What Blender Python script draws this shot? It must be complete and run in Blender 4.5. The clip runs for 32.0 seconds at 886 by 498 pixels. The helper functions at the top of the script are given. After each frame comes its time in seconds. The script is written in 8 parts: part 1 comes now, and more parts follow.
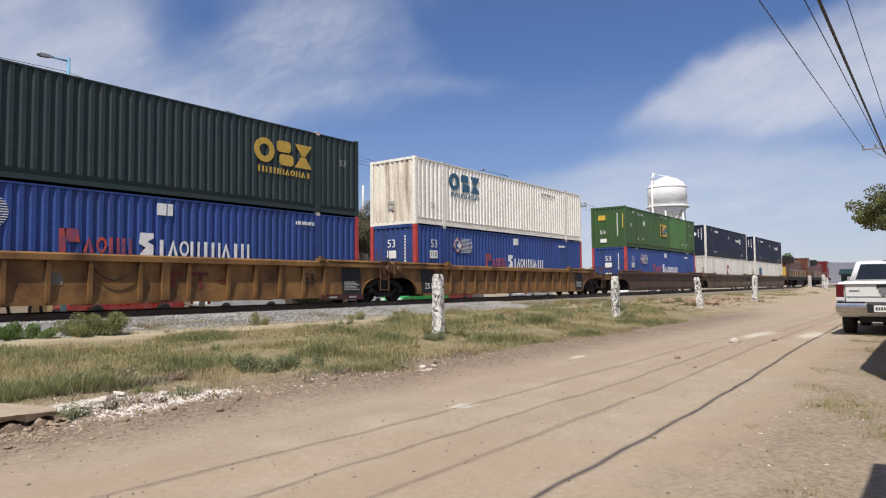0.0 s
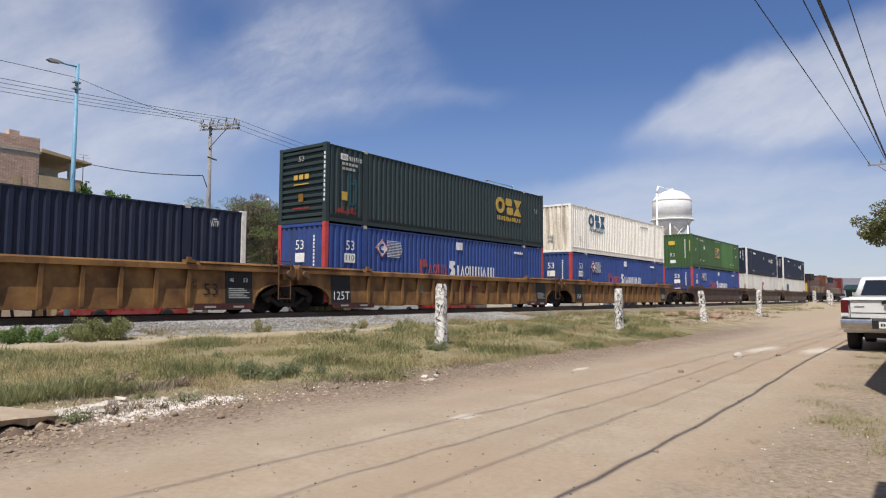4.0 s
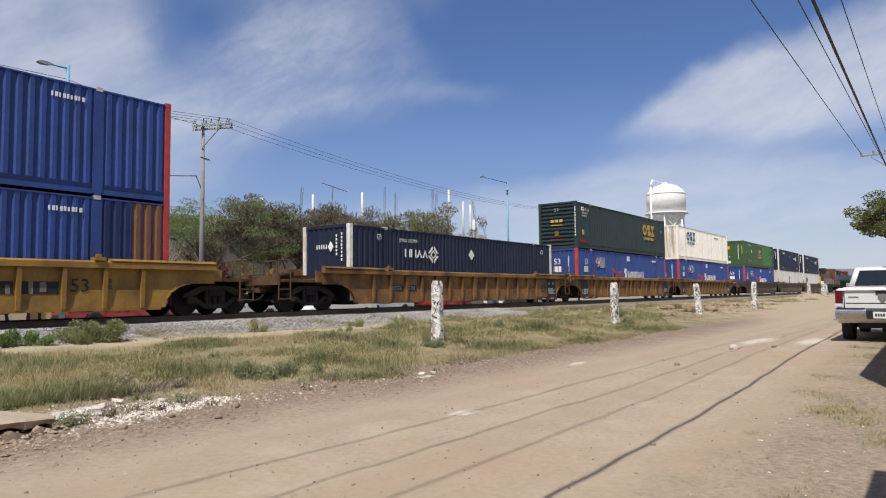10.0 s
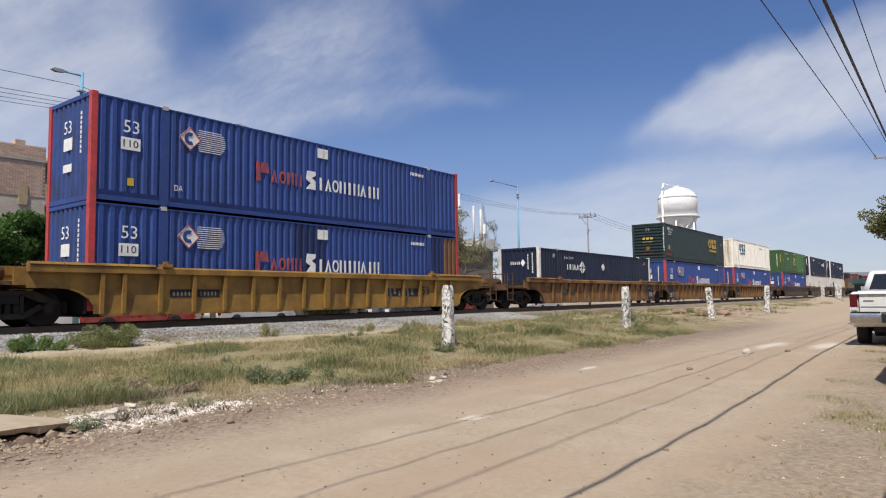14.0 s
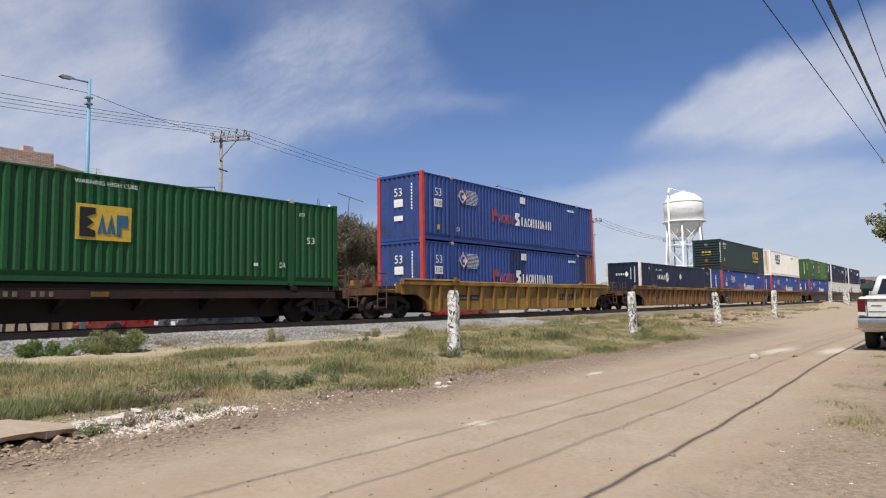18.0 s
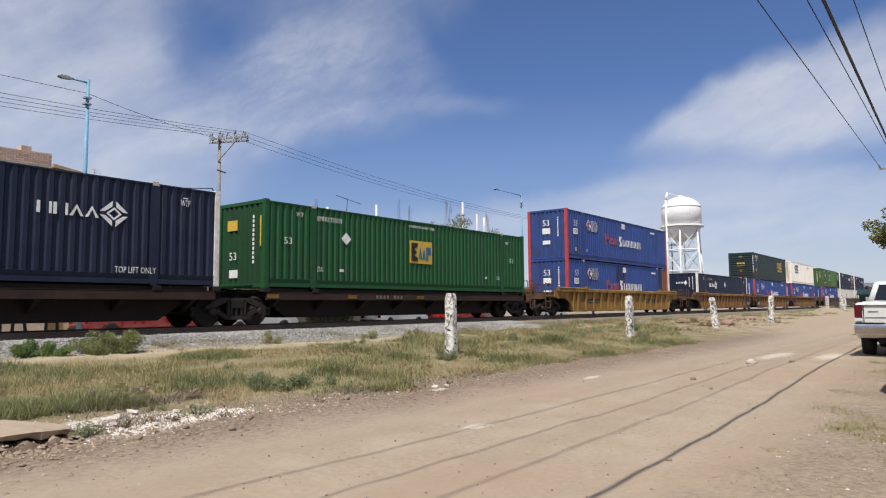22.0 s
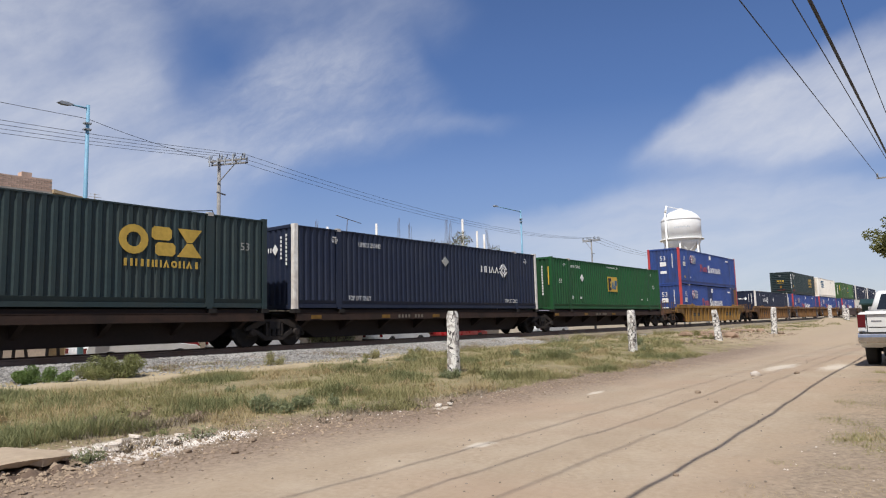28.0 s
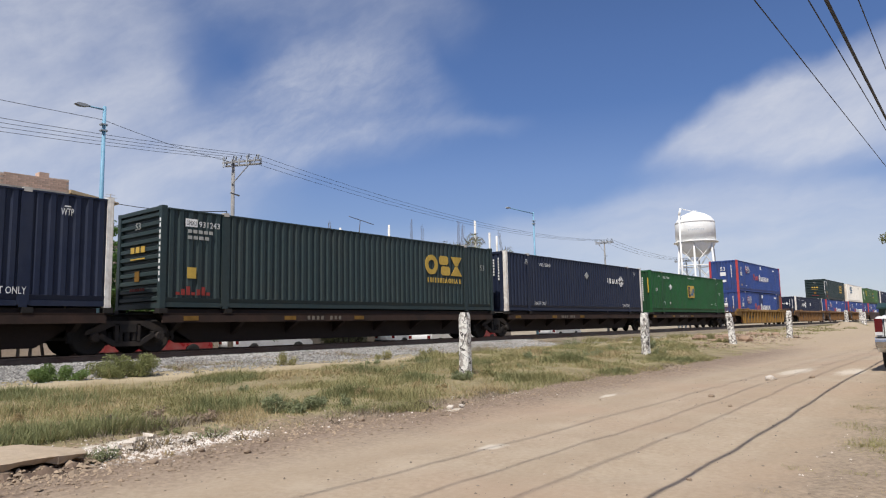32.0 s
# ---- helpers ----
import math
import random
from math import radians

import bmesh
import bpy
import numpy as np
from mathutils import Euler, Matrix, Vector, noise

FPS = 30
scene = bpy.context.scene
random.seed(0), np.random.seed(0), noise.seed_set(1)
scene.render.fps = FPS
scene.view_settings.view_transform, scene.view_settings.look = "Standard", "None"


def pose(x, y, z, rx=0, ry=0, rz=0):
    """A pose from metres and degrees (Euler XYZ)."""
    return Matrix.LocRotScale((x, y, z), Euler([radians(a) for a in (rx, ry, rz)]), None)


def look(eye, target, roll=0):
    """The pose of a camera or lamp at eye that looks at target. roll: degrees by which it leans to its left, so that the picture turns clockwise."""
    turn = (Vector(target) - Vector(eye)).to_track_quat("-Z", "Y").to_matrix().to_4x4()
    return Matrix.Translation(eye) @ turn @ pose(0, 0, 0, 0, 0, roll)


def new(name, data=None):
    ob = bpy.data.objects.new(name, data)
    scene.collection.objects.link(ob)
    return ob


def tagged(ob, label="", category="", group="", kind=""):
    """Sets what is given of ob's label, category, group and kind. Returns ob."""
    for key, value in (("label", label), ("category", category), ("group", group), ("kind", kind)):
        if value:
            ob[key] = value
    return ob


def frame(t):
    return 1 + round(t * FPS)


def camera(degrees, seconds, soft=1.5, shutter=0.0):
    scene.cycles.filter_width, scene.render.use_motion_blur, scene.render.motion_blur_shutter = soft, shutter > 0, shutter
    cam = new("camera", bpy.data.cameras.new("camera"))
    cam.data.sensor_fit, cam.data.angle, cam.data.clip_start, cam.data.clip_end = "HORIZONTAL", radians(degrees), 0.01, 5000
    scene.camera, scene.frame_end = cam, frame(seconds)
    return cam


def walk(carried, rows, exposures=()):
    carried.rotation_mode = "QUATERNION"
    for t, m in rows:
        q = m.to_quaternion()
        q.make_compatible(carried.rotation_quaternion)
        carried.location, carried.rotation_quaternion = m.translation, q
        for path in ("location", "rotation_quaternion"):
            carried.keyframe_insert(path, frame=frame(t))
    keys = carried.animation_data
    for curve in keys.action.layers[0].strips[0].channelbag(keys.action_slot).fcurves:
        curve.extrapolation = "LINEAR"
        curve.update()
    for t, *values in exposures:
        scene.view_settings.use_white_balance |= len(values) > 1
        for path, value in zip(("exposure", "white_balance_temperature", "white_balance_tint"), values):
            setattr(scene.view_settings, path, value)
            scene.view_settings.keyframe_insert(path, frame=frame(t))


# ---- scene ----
# ---------- camera: held by hand on the roadside, turning only ----------
cam = camera(66.82, 32.0, soft=1.15)
EYE = Vector((0.0, 0.0, 1.5))
TURNS = [  # seconds, bearing from the track, tilt up, lean
    (0, 36.688, 3.209, -0.593), (0.5, 36.776, 3.274, -0.463), (1, 36.781, 3.389, -0.370), (1.5, 36.828, 3.546, -0.397),
    (2, 36.795, 3.797, -0.400), (2.5, 36.768, 4.017, -0.204), (3, 36.807, 4.085, -0.015), (3.5, 36.888, 4.054, 0.167),
    (5.5, 37.269, 4.050, 0.205), (6, 37.179, 4.039, 0.088), (6.5, 36.966, 3.812, 0.088), (7, 36.862, 3.466, 0.132),
    (7.5, 36.818, 3.195, 0.035), (8, 36.801, 3.177, -0.147), (8.5, 36.728, 3.279, -0.208), (9, 36.634, 3.421, -0.183),
    (9.5, 36.560, 3.580, -0.349), (10, 36.607, 3.777, -0.647), (10.5, 36.758, 3.958, -0.725), (11, 36.896, 4.148, -0.796),
    (11.5, 36.980, 4.239, -0.654), (12, 37.135, 4.318, -0.588), (12.5, 37.248, 4.333, -0.840), (13, 37.251, 4.271, -0.901),
    (13.5, 37.356, 4.241, -0.832), (14, 37.498, 4.163, -0.754), (14.5, 37.641, 4.069, -0.691), (16.5, 37.900, 4.330, -0.878),
    (17, 37.947, 4.496, -0.722), (17.5, 37.966, 4.557, -0.798), (18, 37.964, 4.607, -0.806), (18.5, 37.968, 4.677, -0.740),
    (19, 37.884, 4.693, -0.621), (19.5, 37.827, 4.709, -0.454), (20, 37.790, 4.766, -0.520), (20.5, 37.792, 4.747, -0.568),
    (21, 37.795, 4.770, -0.609), (21.5, 37.768, 4.872, -0.466), (22, 37.775, 4.855, -0.402), (22.5, 37.792, 4.792, -0.413),
    (23, 37.861, 4.683, -0.749), (23.5, 37.926, 4.577, -1.156), (24, 37.923, 4.512, -1.512), (24.5, 37.900, 4.623, -1.790),
    (25, 37.821, 4.787, -1.844), (25.5, 37.684, 5.014, -1.970), (27.5, 37.495, 6.014, -1.762), (28, 37.795, 6.363, -1.523),
    (28.5, 37.977, 6.682, -1.171), (29, 38.235, 6.892, -1.006), (29.5, 38.448, 7.028, -0.818), (30, 38.658, 7.035, -0.886),
    (30.5, 38.846, 6.963, -1.067), (31, 38.900, 6.799, -1.169), (31.5, 38.828, 6.626, -1.244), (32, 38.855, 6.515, -1.142),
]


def view(bearing, tilt, lean):
    a, e = radians(bearing), radians(tilt)
    way = Vector((math.cos(e) * math.cos(a), math.cos(e) * math.sin(a), math.sin(e)))
    return look(EYE, EYE + way * 10, lean)


walk(cam, [(t, view(b, e, r)) for t, b, e, r in TURNS])

# ---------- world, sun ----------
SUN = Vector((-0.60, -0.22, 1.0)).normalized()
EXPOSURE = 0.0
scene.view_settings.exposure = EXPOSURE


def math_node(nt, op, a, b=None, clamp=False):
    n = nt.nodes.new("ShaderNodeMath")
    n.operation, n.use_clamp = op, clamp
    for i, v in enumerate((a, b)):
        if v is None:
            continue
        if isinstance(v, (int, float)):
            n.inputs[i].default_value = v
        else:
            nt.links.new(v, n.inputs[i])
    return n.outputs[0]


def ramp(nt, fac, stops):
    n = nt.nodes.new("ShaderNodeValToRGB")
    while len(n.color_ramp.elements) < len(stops):
        n.color_ramp.elements.new(0.5)
    for el, (p, c) in zip(n.color_ramp.elements, stops):
        el.position = p
        el.color = (c, c, c, 1) if isinstance(c, (int, float)) else (*c, 1)
    nt.links.new(fac, n.inputs[0])
    return n.outputs[0]


def mix_rgb(nt, fac, a, b, mode="MIX"):
    n = nt.nodes.new("ShaderNodeMix")
    n.data_type, n.blend_type = "RGBA", mode
    for i, v in ((0, fac), (6, a), (7, b)):
        if isinstance(v, (int, float)):
            n.inputs[i].default_value = v
        elif isinstance(v, tuple):
            n.inputs[i].default_value = (*v, 1)
        else:
            nt.links.new(v, n.inputs[i])
    return n.outputs[2]


def noise_tex(nt, vec, scale, detail=4, rough=0.55, distort=0.0):
    n = nt.nodes.new("ShaderNodeTexNoise")
    n.inputs["Scale"].default_value = scale
    n.inputs["Detail"].default_value = detail
    n.inputs["Roughness"].default_value = rough
    n.inputs["Distortion"].default_value = distort
    if vec is not None:
        nt.links.new(vec, n.inputs["Vector"])
    return n.outputs[0]


def mapped(nt, vec, scale=(1, 1, 1), turn=0.0, shift=(0, 0, 0)):
    n = nt.nodes.new("ShaderNodeMapping")
    n.inputs["Scale"].default_value = scale
    n.inputs["Rotation"].default_value = (0, 0, radians(turn))
    n.inputs["Location"].default_value = shift
    nt.links.new(vec, n.inputs["Vector"])
    return n.outputs[0]


def make_world():
    world = bpy.data.worlds.new("sky")
    scene.world = world
    world.use_nodes = True
    nt = world.node_tree
    nt.nodes.clear()
    out = nt.nodes.new("ShaderNodeOutputWorld")
    sky = nt.nodes.new("ShaderNodeTexSky")
    sky.sky_type, sky.sun_disc = "NISHITA", False
    sky.sun_elevation = math.asin(SUN.z)
    sky.sun_rotation = math.atan2(SUN.x, SUN.y)
    sky.air_density, sky.dust_density, sky.ozone_density, sky.altitude = 1.0, 0.35, 3.0, 1800
    blue = nt.nodes.new("ShaderNodeBackground")
    blue.inputs[1].default_value = 0.098
    tint = mix_rgb(nt, 1.0, sky.outputs[0], (0.872, 0.968, 1.195), "MULTIPLY")
    white = nt.nodes.new("ShaderNodeBackground")
    white.inputs[0].default_value = (0.91, 0.93, 1.0, 1)
    white.inputs[1].default_value = 0.81
    # thin streaked cloud, laid out by bearing and height in degrees
    tc = nt.nodes.new("ShaderNodeTexCoord")
    sep = nt.nodes.new("ShaderNodeSeparateXYZ")
    nt.links.new(tc.outputs["Generated"], sep.inputs[0])
    u = math_node(nt, "MULTIPLY", math_node(nt, "ARCTAN2", sep.outputs[1], sep.outputs[0]), 180 / math.pi)
    v = math_node(nt, "MULTIPLY", math_node(nt, "ARCSINE", sep.outputs[2]), 180 / math.pi)
    # dull haze lowers the sky's brightness towards the horizon
    dim = ramp(nt, math_node(nt, "DIVIDE", v, 90.0), [(0.0, 0.56), (0.06, 0.70), (0.14, 0.90), (0.25, 1.0)])
    nt.links.new(mix_rgb(nt, 1.0, tint, dim, "MULTIPLY"), blue.inputs[0])
    com = nt.nodes.new("ShaderNodeCombineXYZ")
    nt.links.new(u, com.inputs[0])
    nt.links.new(v, com.inputs[1])
    P = com.outputs[0]
    def bent_by(vec, scale, reach, shift=(0, 0, 0)):
        """Push a place about by noise, so that outlines curl."""
        warp = nt.nodes.new("ShaderNodeTexNoise")
        warp.inputs["Scale"].default_value, warp.inputs["Detail"].default_value = scale, 5
        nt.links.new(mapped(nt, vec, (1, 1, 1), 0, shift), warp.inputs["Vector"])
        off = nt.nodes.new("ShaderNodeVectorMath")
        off.operation = "SUBTRACT"
        nt.links.new(warp.outputs["Color"], off.inputs[0])
        off.inputs[1].default_value = (0.5, 0.5, 0.5)
        far = nt.nodes.new("ShaderNodeVectorMath")
        far.operation = "SCALE"
        far.inputs["Scale"].default_value = reach
        nt.links.new(off.outputs[0], far.inputs[0])
        bent = nt.nodes.new("ShaderNodeVectorMath")
        nt.links.new(vec, bent.inputs[0])
        nt.links.new(far.outputs[0], bent.inputs[1])
        return bent.outputs[0]

    Q = bent_by(P, 0.16, 3.2)
    split = nt.nodes.new("ShaderNodeSeparateXYZ")
    nt.links.new(Q, split.inputs[0])
    qu, qv = split.outputs[0], split.outputs[1]
    along = math_node(nt, "DIVIDE", math_node(nt, "ADD", qu, 60.0), 180.0, True)

    def line(points):
        """A height that runs through (bearing, height) points."""
        stops = [((a + 60) / 180, h / 40) for a, h in sorted(points)]
        return math_node(nt, "MULTIPLY", ramp(nt, along, stops), 40.0)

    def above(edge, soft):
        n = nt.nodes.new("ShaderNodeMapRange")
        n.interpolation_type = "SMOOTHSTEP"
        n.inputs["From Min"].default_value, n.inputs["From Max"].default_value = -soft, soft
        nt.links.new(math_node(nt, "SUBTRACT", qv, edge), n.inputs["Value"])
        return n.outputs[0]

    def grain(vec, turn, stretch, scale, lo, hi, rough=0.55):
        m = nt.nodes.new("ShaderNodeMapping")
        m.vector_type = "TEXTURE"
        m.inputs["Rotation"].default_value = (0, 0, radians(turn))
        m.inputs["Scale"].default_value = (stretch, 1.0, 1)
        nt.links.new(vec, m.inputs["Vector"])
        return ramp(nt, noise_tex(nt, m.outputs[0], scale, 7, rough, 0.2), [(lo, 0.0), (hi, 1.0)])

    wisps = grain(Q, -24, 4.5, 0.30, 0.30, 0.72)
    fine = grain(bent_by(P, 0.4, 2.0, (9, 4, 0)), -30, 3.0, 0.75, 0.28, 0.75, 0.6)
    flat = grain(Q, -6, 7.0, 0.45, 0.30, 0.70)
    puffs = grain(bent_by(P, 0.11, 6.0, (3, 7, 0)), -35, 1.5, 0.17, 0.34, 0.68)
    clear = None
    for top, foot, soft_top, soft_foot, dense, thick in CLOUDS:
        body = math_node(nt, "MULTIPLY", math_node(nt, "SUBTRACT", 1.0, above(line(top), soft_top)), above(line(foot), soft_foot))
        weave = None
        for tex, share in zip((wisps, fine, flat, puffs), thick):
            if share:
                k = math_node(nt, "ADD", math_node(nt, "MULTIPLY", tex, share), 1 - share)
                weave = k if weave is None else math_node(nt, "MULTIPLY", weave, k)
        strength = math_node(nt, "MULTIPLY", line([(a, 40 * d) for a, d in dense]), 1 / 40)
        body = math_node(nt, "MULTIPLY", math_node(nt, "MULTIPLY", body, weave), strength)
        gap = math_node(nt, "SUBTRACT", 1.0, body)
        clear = gap if clear is None else math_node(nt, "MULTIPLY", clear, gap)
    haze = ramp(nt, math_node(nt, "DIVIDE", v, 90.0), [(0.0, 0.22), (0.04, 0.20), (0.11, 0.10), (0.20, 0.0)])
    clear = math_node(nt, "MULTIPLY", clear, math_node(nt, "SUBTRACT", 1.0, haze))
    mixer = nt.nodes.new("ShaderNodeMixShader")
    nt.links.new(math_node(nt, "MINIMUM", math_node(nt, "SUBTRACT", 1.0, clear), 0.95), mixer.inputs[0])
    nt.links.new(blue.outputs[0], mixer.inputs[1])
    nt.links.new(white.outputs[0], mixer.inputs[2])
    nt.links.new(mixer.outputs[0], out.inputs[0])


# each sheet of high cloud: its upper and lower edge as (bearing, height), their softness,
# its density along the bearing, and how far streaks, fine streaks, flat streaks and puffs thin it
CLOUDS = [
    ([(-60, 24), (-20, 21), (2.6, 19.9), (6.8, 19.3), (10.7, 18.6), (14.8, 17.2), (17.9, 15.4), (20.2, 13.9), (23, 12.2), (25, 11.5)],
     [(-60, 14), (-20, 13), (2.9, 12.0), (8.9, 11.4), (12.9, 11.7), (17.1, 12.0), (23, 12.2), (25, 11.5)], 1.2, 1.7,
     [(-60, 0.8), (3, 0.96), (12, 0.94), (18, 0.80), (21.5, 0.5), (24, 0.0)], (0.34, 0.20, 0.26, 0)),
    ([(-60, 9), (3, 9.6), (7, 10.1), (13, 10.8), (19, 10.7), (24, 10.0), (28.6, 9.0), (33, 8.3), (41, 7.6), (60, 7.0), (120, 7)],
     [(-60, -20), (120, -20)], 1.5, 1.0, [(-60, 0.5), (2, 0.48), (12, 0.62), (24, 0.60), (31, 0.50), (40, 0.34), (60, 0.25), (120, 0.3)], (0.0, 0.08, 0.42, 0)),
    ([(35, 17.0), (37.5, 19.5), (40, 23), (44.6, 24.5), (50.3, 23.0), (54.8, 21.0), (57.9, 18.2), (59.5, 15.5), (62, 12)],
     [(35, 17.0), (37.0, 17.0), (40.7, 16.0), (45.5, 14.7), (49.3, 13.8), (52.5, 12.8), (55.6, 11.5), (58, 11.8), (62, 12)], 2.4, 1.9,
     [(34, 0.0), (37, 0.26), (41, 0.5), (46, 0.74), (52, 0.80), (57, 0.68), (61, 0.4)], (0.60, 0.46, 0, 0.48)),
    ([(50, 12.5), (55, 14.5), (59, 19), (64, 28), (70, 40), (120, 40)],
     [(50, 10.5), (57, 8.6), (62.9, 6.5), (72, 4.5), (120, 4)], 6.0, 2.2,
     [(50, 0.0), (54, 0.20), (57, 0.50), (61, 0.72), (66, 0.82), (72, 0.88), (120, 0.8)], (0.38, 0.24, 0, 0.30)),
    ([(34, 25), (37, 28), (44, 34), (52, 40), (120, 40)], [(34, 25), (37, 24), (44, 23.5), (52, 23), (60, 24), (120, 24)], 2.5, 2.5,
     [(33, 0.0), (37, 0.30), (44, 0.42), (56, 0.40), (62, 0.2), (120, 0.2)], (0.5, 0.25, 0, 0.4)),
    ([(-60, 60), (120, 60)], [(-60, 26), (0, 30), (40, 36), (120, 36)], 1.0, 6.0, [(-60, 0.45), (120, 0.45)], (0.5, 0.2, 0, 0.6)),
    ([(31, 16.6), (34.5, 17.4), (37.5, 17.8), (40, 17.4)], [(31, 16.4), (34.5, 16.6), (37.5, 16.6), (40, 16.6)], 0.8, 0.8,
     [(30.5, 0.0), (33, 0.22), (38, 0.26), (40.5, 0.0)], (0.4, 0.3, 0, 0)),
]
make_world()
sun = new("sun", bpy.data.lights.new("sun", "SUN"))
sun.data.energy, sun.data.angle, sun.data.color = 5.0, radians(0.55), (1.0, 0.955, 0.89)
sun.matrix_world = look((0, 0, 60), Vector((0, 0, 60)) - SUN)

# ---------- materials ----------


def material(name, rough=0.6, metal=0.0, spec=0.5):
    m = bpy.data.materials.new(name)
    m.use_nodes = True
    nt = m.node_tree
    b = nt.nodes["Principled BSDF"]
    b.inputs["Roughness"].default_value = rough
    b.inputs["Metallic"].default_value = metal
    b.inputs["Specular IOR Level"].default_value = spec
    return m, nt, b


def surface(name, base, rough=0.6, metal=0.0, dirt=None, amount=0.3, big=0.7, fine=9.0, streak=0.0,
            bump=0.15, bump_scale=30.0, var=0.12, each=0.0, spec=0.3, world_space=False, runs=2.4):
    """Paint, stone or wood with grain, stains and, where asked, vertical runs of dirt."""
    m, nt, b = material(name, rough, metal, spec)
    if world_space:
        vec = nt.nodes.new("ShaderNodeNewGeometry").outputs["Position"]
    else:
        vec = nt.nodes.new("ShaderNodeTexCoord").outputs["Object"]
    f = noise_tex(nt, vec, fine, 5)
    g = noise_tex(nt, vec, big, 4)
    dark = tuple(c * (1 - var) for c in base)
    light = tuple(min(1, c * (1 + var)) for c in base)
    col = mix_rgb(nt, ramp(nt, f, [(0.3, 0.0), (0.7, 1.0)]), dark, light)
    dirt = dirt or tuple(c * 0.45 for c in base)
    stain = ramp(nt, g, [(0.42, 0.0), (0.68, 1.0)])
    col = mix_rgb(nt, math_node(nt, "MULTIPLY", stain, amount), col, dirt)
    if streak:
        s = noise_tex(nt, mapped(nt, vec, (runs, runs, 0.16)), 1.6, 6, 0.62)
        col = mix_rgb(nt, math_node(nt, "MULTIPLY", ramp(nt, s, [(0.5, 0.0), (0.72, 1.0)]), streak), col, dirt)
    if each:
        info = nt.nodes.new("ShaderNodeObjectInfo")
        hsv = nt.nodes.new("ShaderNodeHueSaturation")
        nt.links.new(math_node(nt, "ADD", math_node(nt, "MULTIPLY", info.outputs["Random"], 2 * each), 1 - each), hsv.inputs["Value"])
        nt.links.new(col, hsv.inputs["Color"])
        col = hsv.outputs[0]
    nt.links.new(col, b.inputs["Base Color"])
    nt.links.new(math_node(nt, "ADD", math_node(nt, "MULTIPLY", g, 0.25), rough - 0.12, True), b.inputs["Roughness"])
    if bump:
        bn = nt.nodes.new("ShaderNodeBump")
        bn.inputs["Strength"].default_value = bump
        bn.inputs["Distance"].default_value = 0.02
        nt.links.new(noise_tex(nt, vec, bump_scale, 4), bn.inputs["Height"])
        nt.links.new(bn.outputs[0], b.inputs["Normal"])
    return m


def island(name, dark, light, rough=0.7, through_light=0.0):
    """Leaves, blades or stones in one mesh, each of its own shade."""
    m, nt, b = material(name, rough, 0.0, 0.25)
    geo = nt.nodes.new("ShaderNodeNewGeometry")
    pos = noise_tex(nt, geo.outputs["Position"], 0.55, 3)
    mixv = math_node(nt, "ADD", math_node(nt, "MULTIPLY", geo.outputs["Random Per Island"], 0.62),
                     math_node(nt, "MULTIPLY", ramp(nt, pos, [(0.3, 0.0), (0.7, 1.0)]), 0.38))
    col = mix_rgb(nt, mixv, dark, light)
    nt.links.new(col, b.inputs["Base Color"])
    if through_light:
        t = nt.nodes.new("ShaderNodeBsdfTranslucent")
        nt.links.new(col, t.inputs[0])
        mx = nt.nodes.new("ShaderNodeMixShader")
        mx.inputs[0].default_value = through_light
        nt.links.new(b.outputs[0], mx.inputs[1])
        nt.links.new(t.outputs[0], mx.inputs[2])
        nt.links.new(mx.outputs[0], nt.nodes["Material Output"].inputs[0])
    return m


RUST = (0.13, 0.055, 0.03)
M_GREEN_DARK = surface("dark green container paint", (0.024, 0.041, 0.043), 0.55, dirt=(0.05, 0.05, 0.04), amount=0.25, streak=0.25)
M_BLUE = surface("royal blue container paint", (0.031, 0.066, 0.240), 0.55, dirt=(0.03, 0.04, 0.08), amount=0.3, streak=0.3)
M_NAVY = surface("navy container paint", (0.012, 0.018, 0.041), 0.55, dirt=(0.04, 0.045, 0.06), amount=0.25, streak=0.2)
M_CREAM = surface("off-white container paint", (0.86, 0.82, 0.73), 0.55, dirt=(0.30, 0.19, 0.10), amount=0.06, streak=0.24, runs=3.0)
M_CREAM_END = surface("rust-run off-white paint", (0.82, 0.75, 0.62), 0.6, dirt=(0.16, 0.075, 0.035), amount=0.22, big=1.1, streak=0.85, runs=2.6)
M_BLUE_END = surface("grimy royal blue paint", (0.033, 0.068, 0.225), 0.6, dirt=(0.035, 0.032, 0.035), amount=0.45, big=1.2, streak=0.55, runs=1.6)
# a deeper green for the end panels than for the sides
M_GREEN_END = surface("darker streaked green paint", (0.010, 0.058, 0.018), 0.65, dirt=(0.02, 0.03, 0.02), amount=0.45, big=1.2, streak=0.5, runs=1.6)
M_GREEN = surface("bright green container paint", (0.012, 0.082, 0.024), 0.6, dirt=(0.03, 0.05, 0.03), amount=0.3, streak=0.25)
M_GREEN_OLD = surface("faded green container paint", (0.050, 0.108, 0.036), 0.55, dirt=(0.05, 0.05, 0.04), amount=0.3, streak=0.3)
M_WHITE = surface("white container paint", (0.62, 0.60, 0.55), 0.5, dirt=(0.3, 0.24, 0.18), amount=0.3, streak=0.4)
M_WHITE_POST = surface("white post paint", (0.78, 0.75, 0.69), 0.55, dirt=(0.26, 0.15, 0.08), amount=0.38, big=2.6, streak=0.5, runs=6.0)
M_RED_POST = surface("red corner post paint", (0.50, 0.060, 0.062), 0.55, dirt=(0.13, 0.05, 0.035), amount=0.4, big=2.2, streak=0.4)
M_BLUE_DARK = surface("dark blue repaint", (0.016, 0.028, 0.095), 0.5, amount=0.3, streak=0.2)
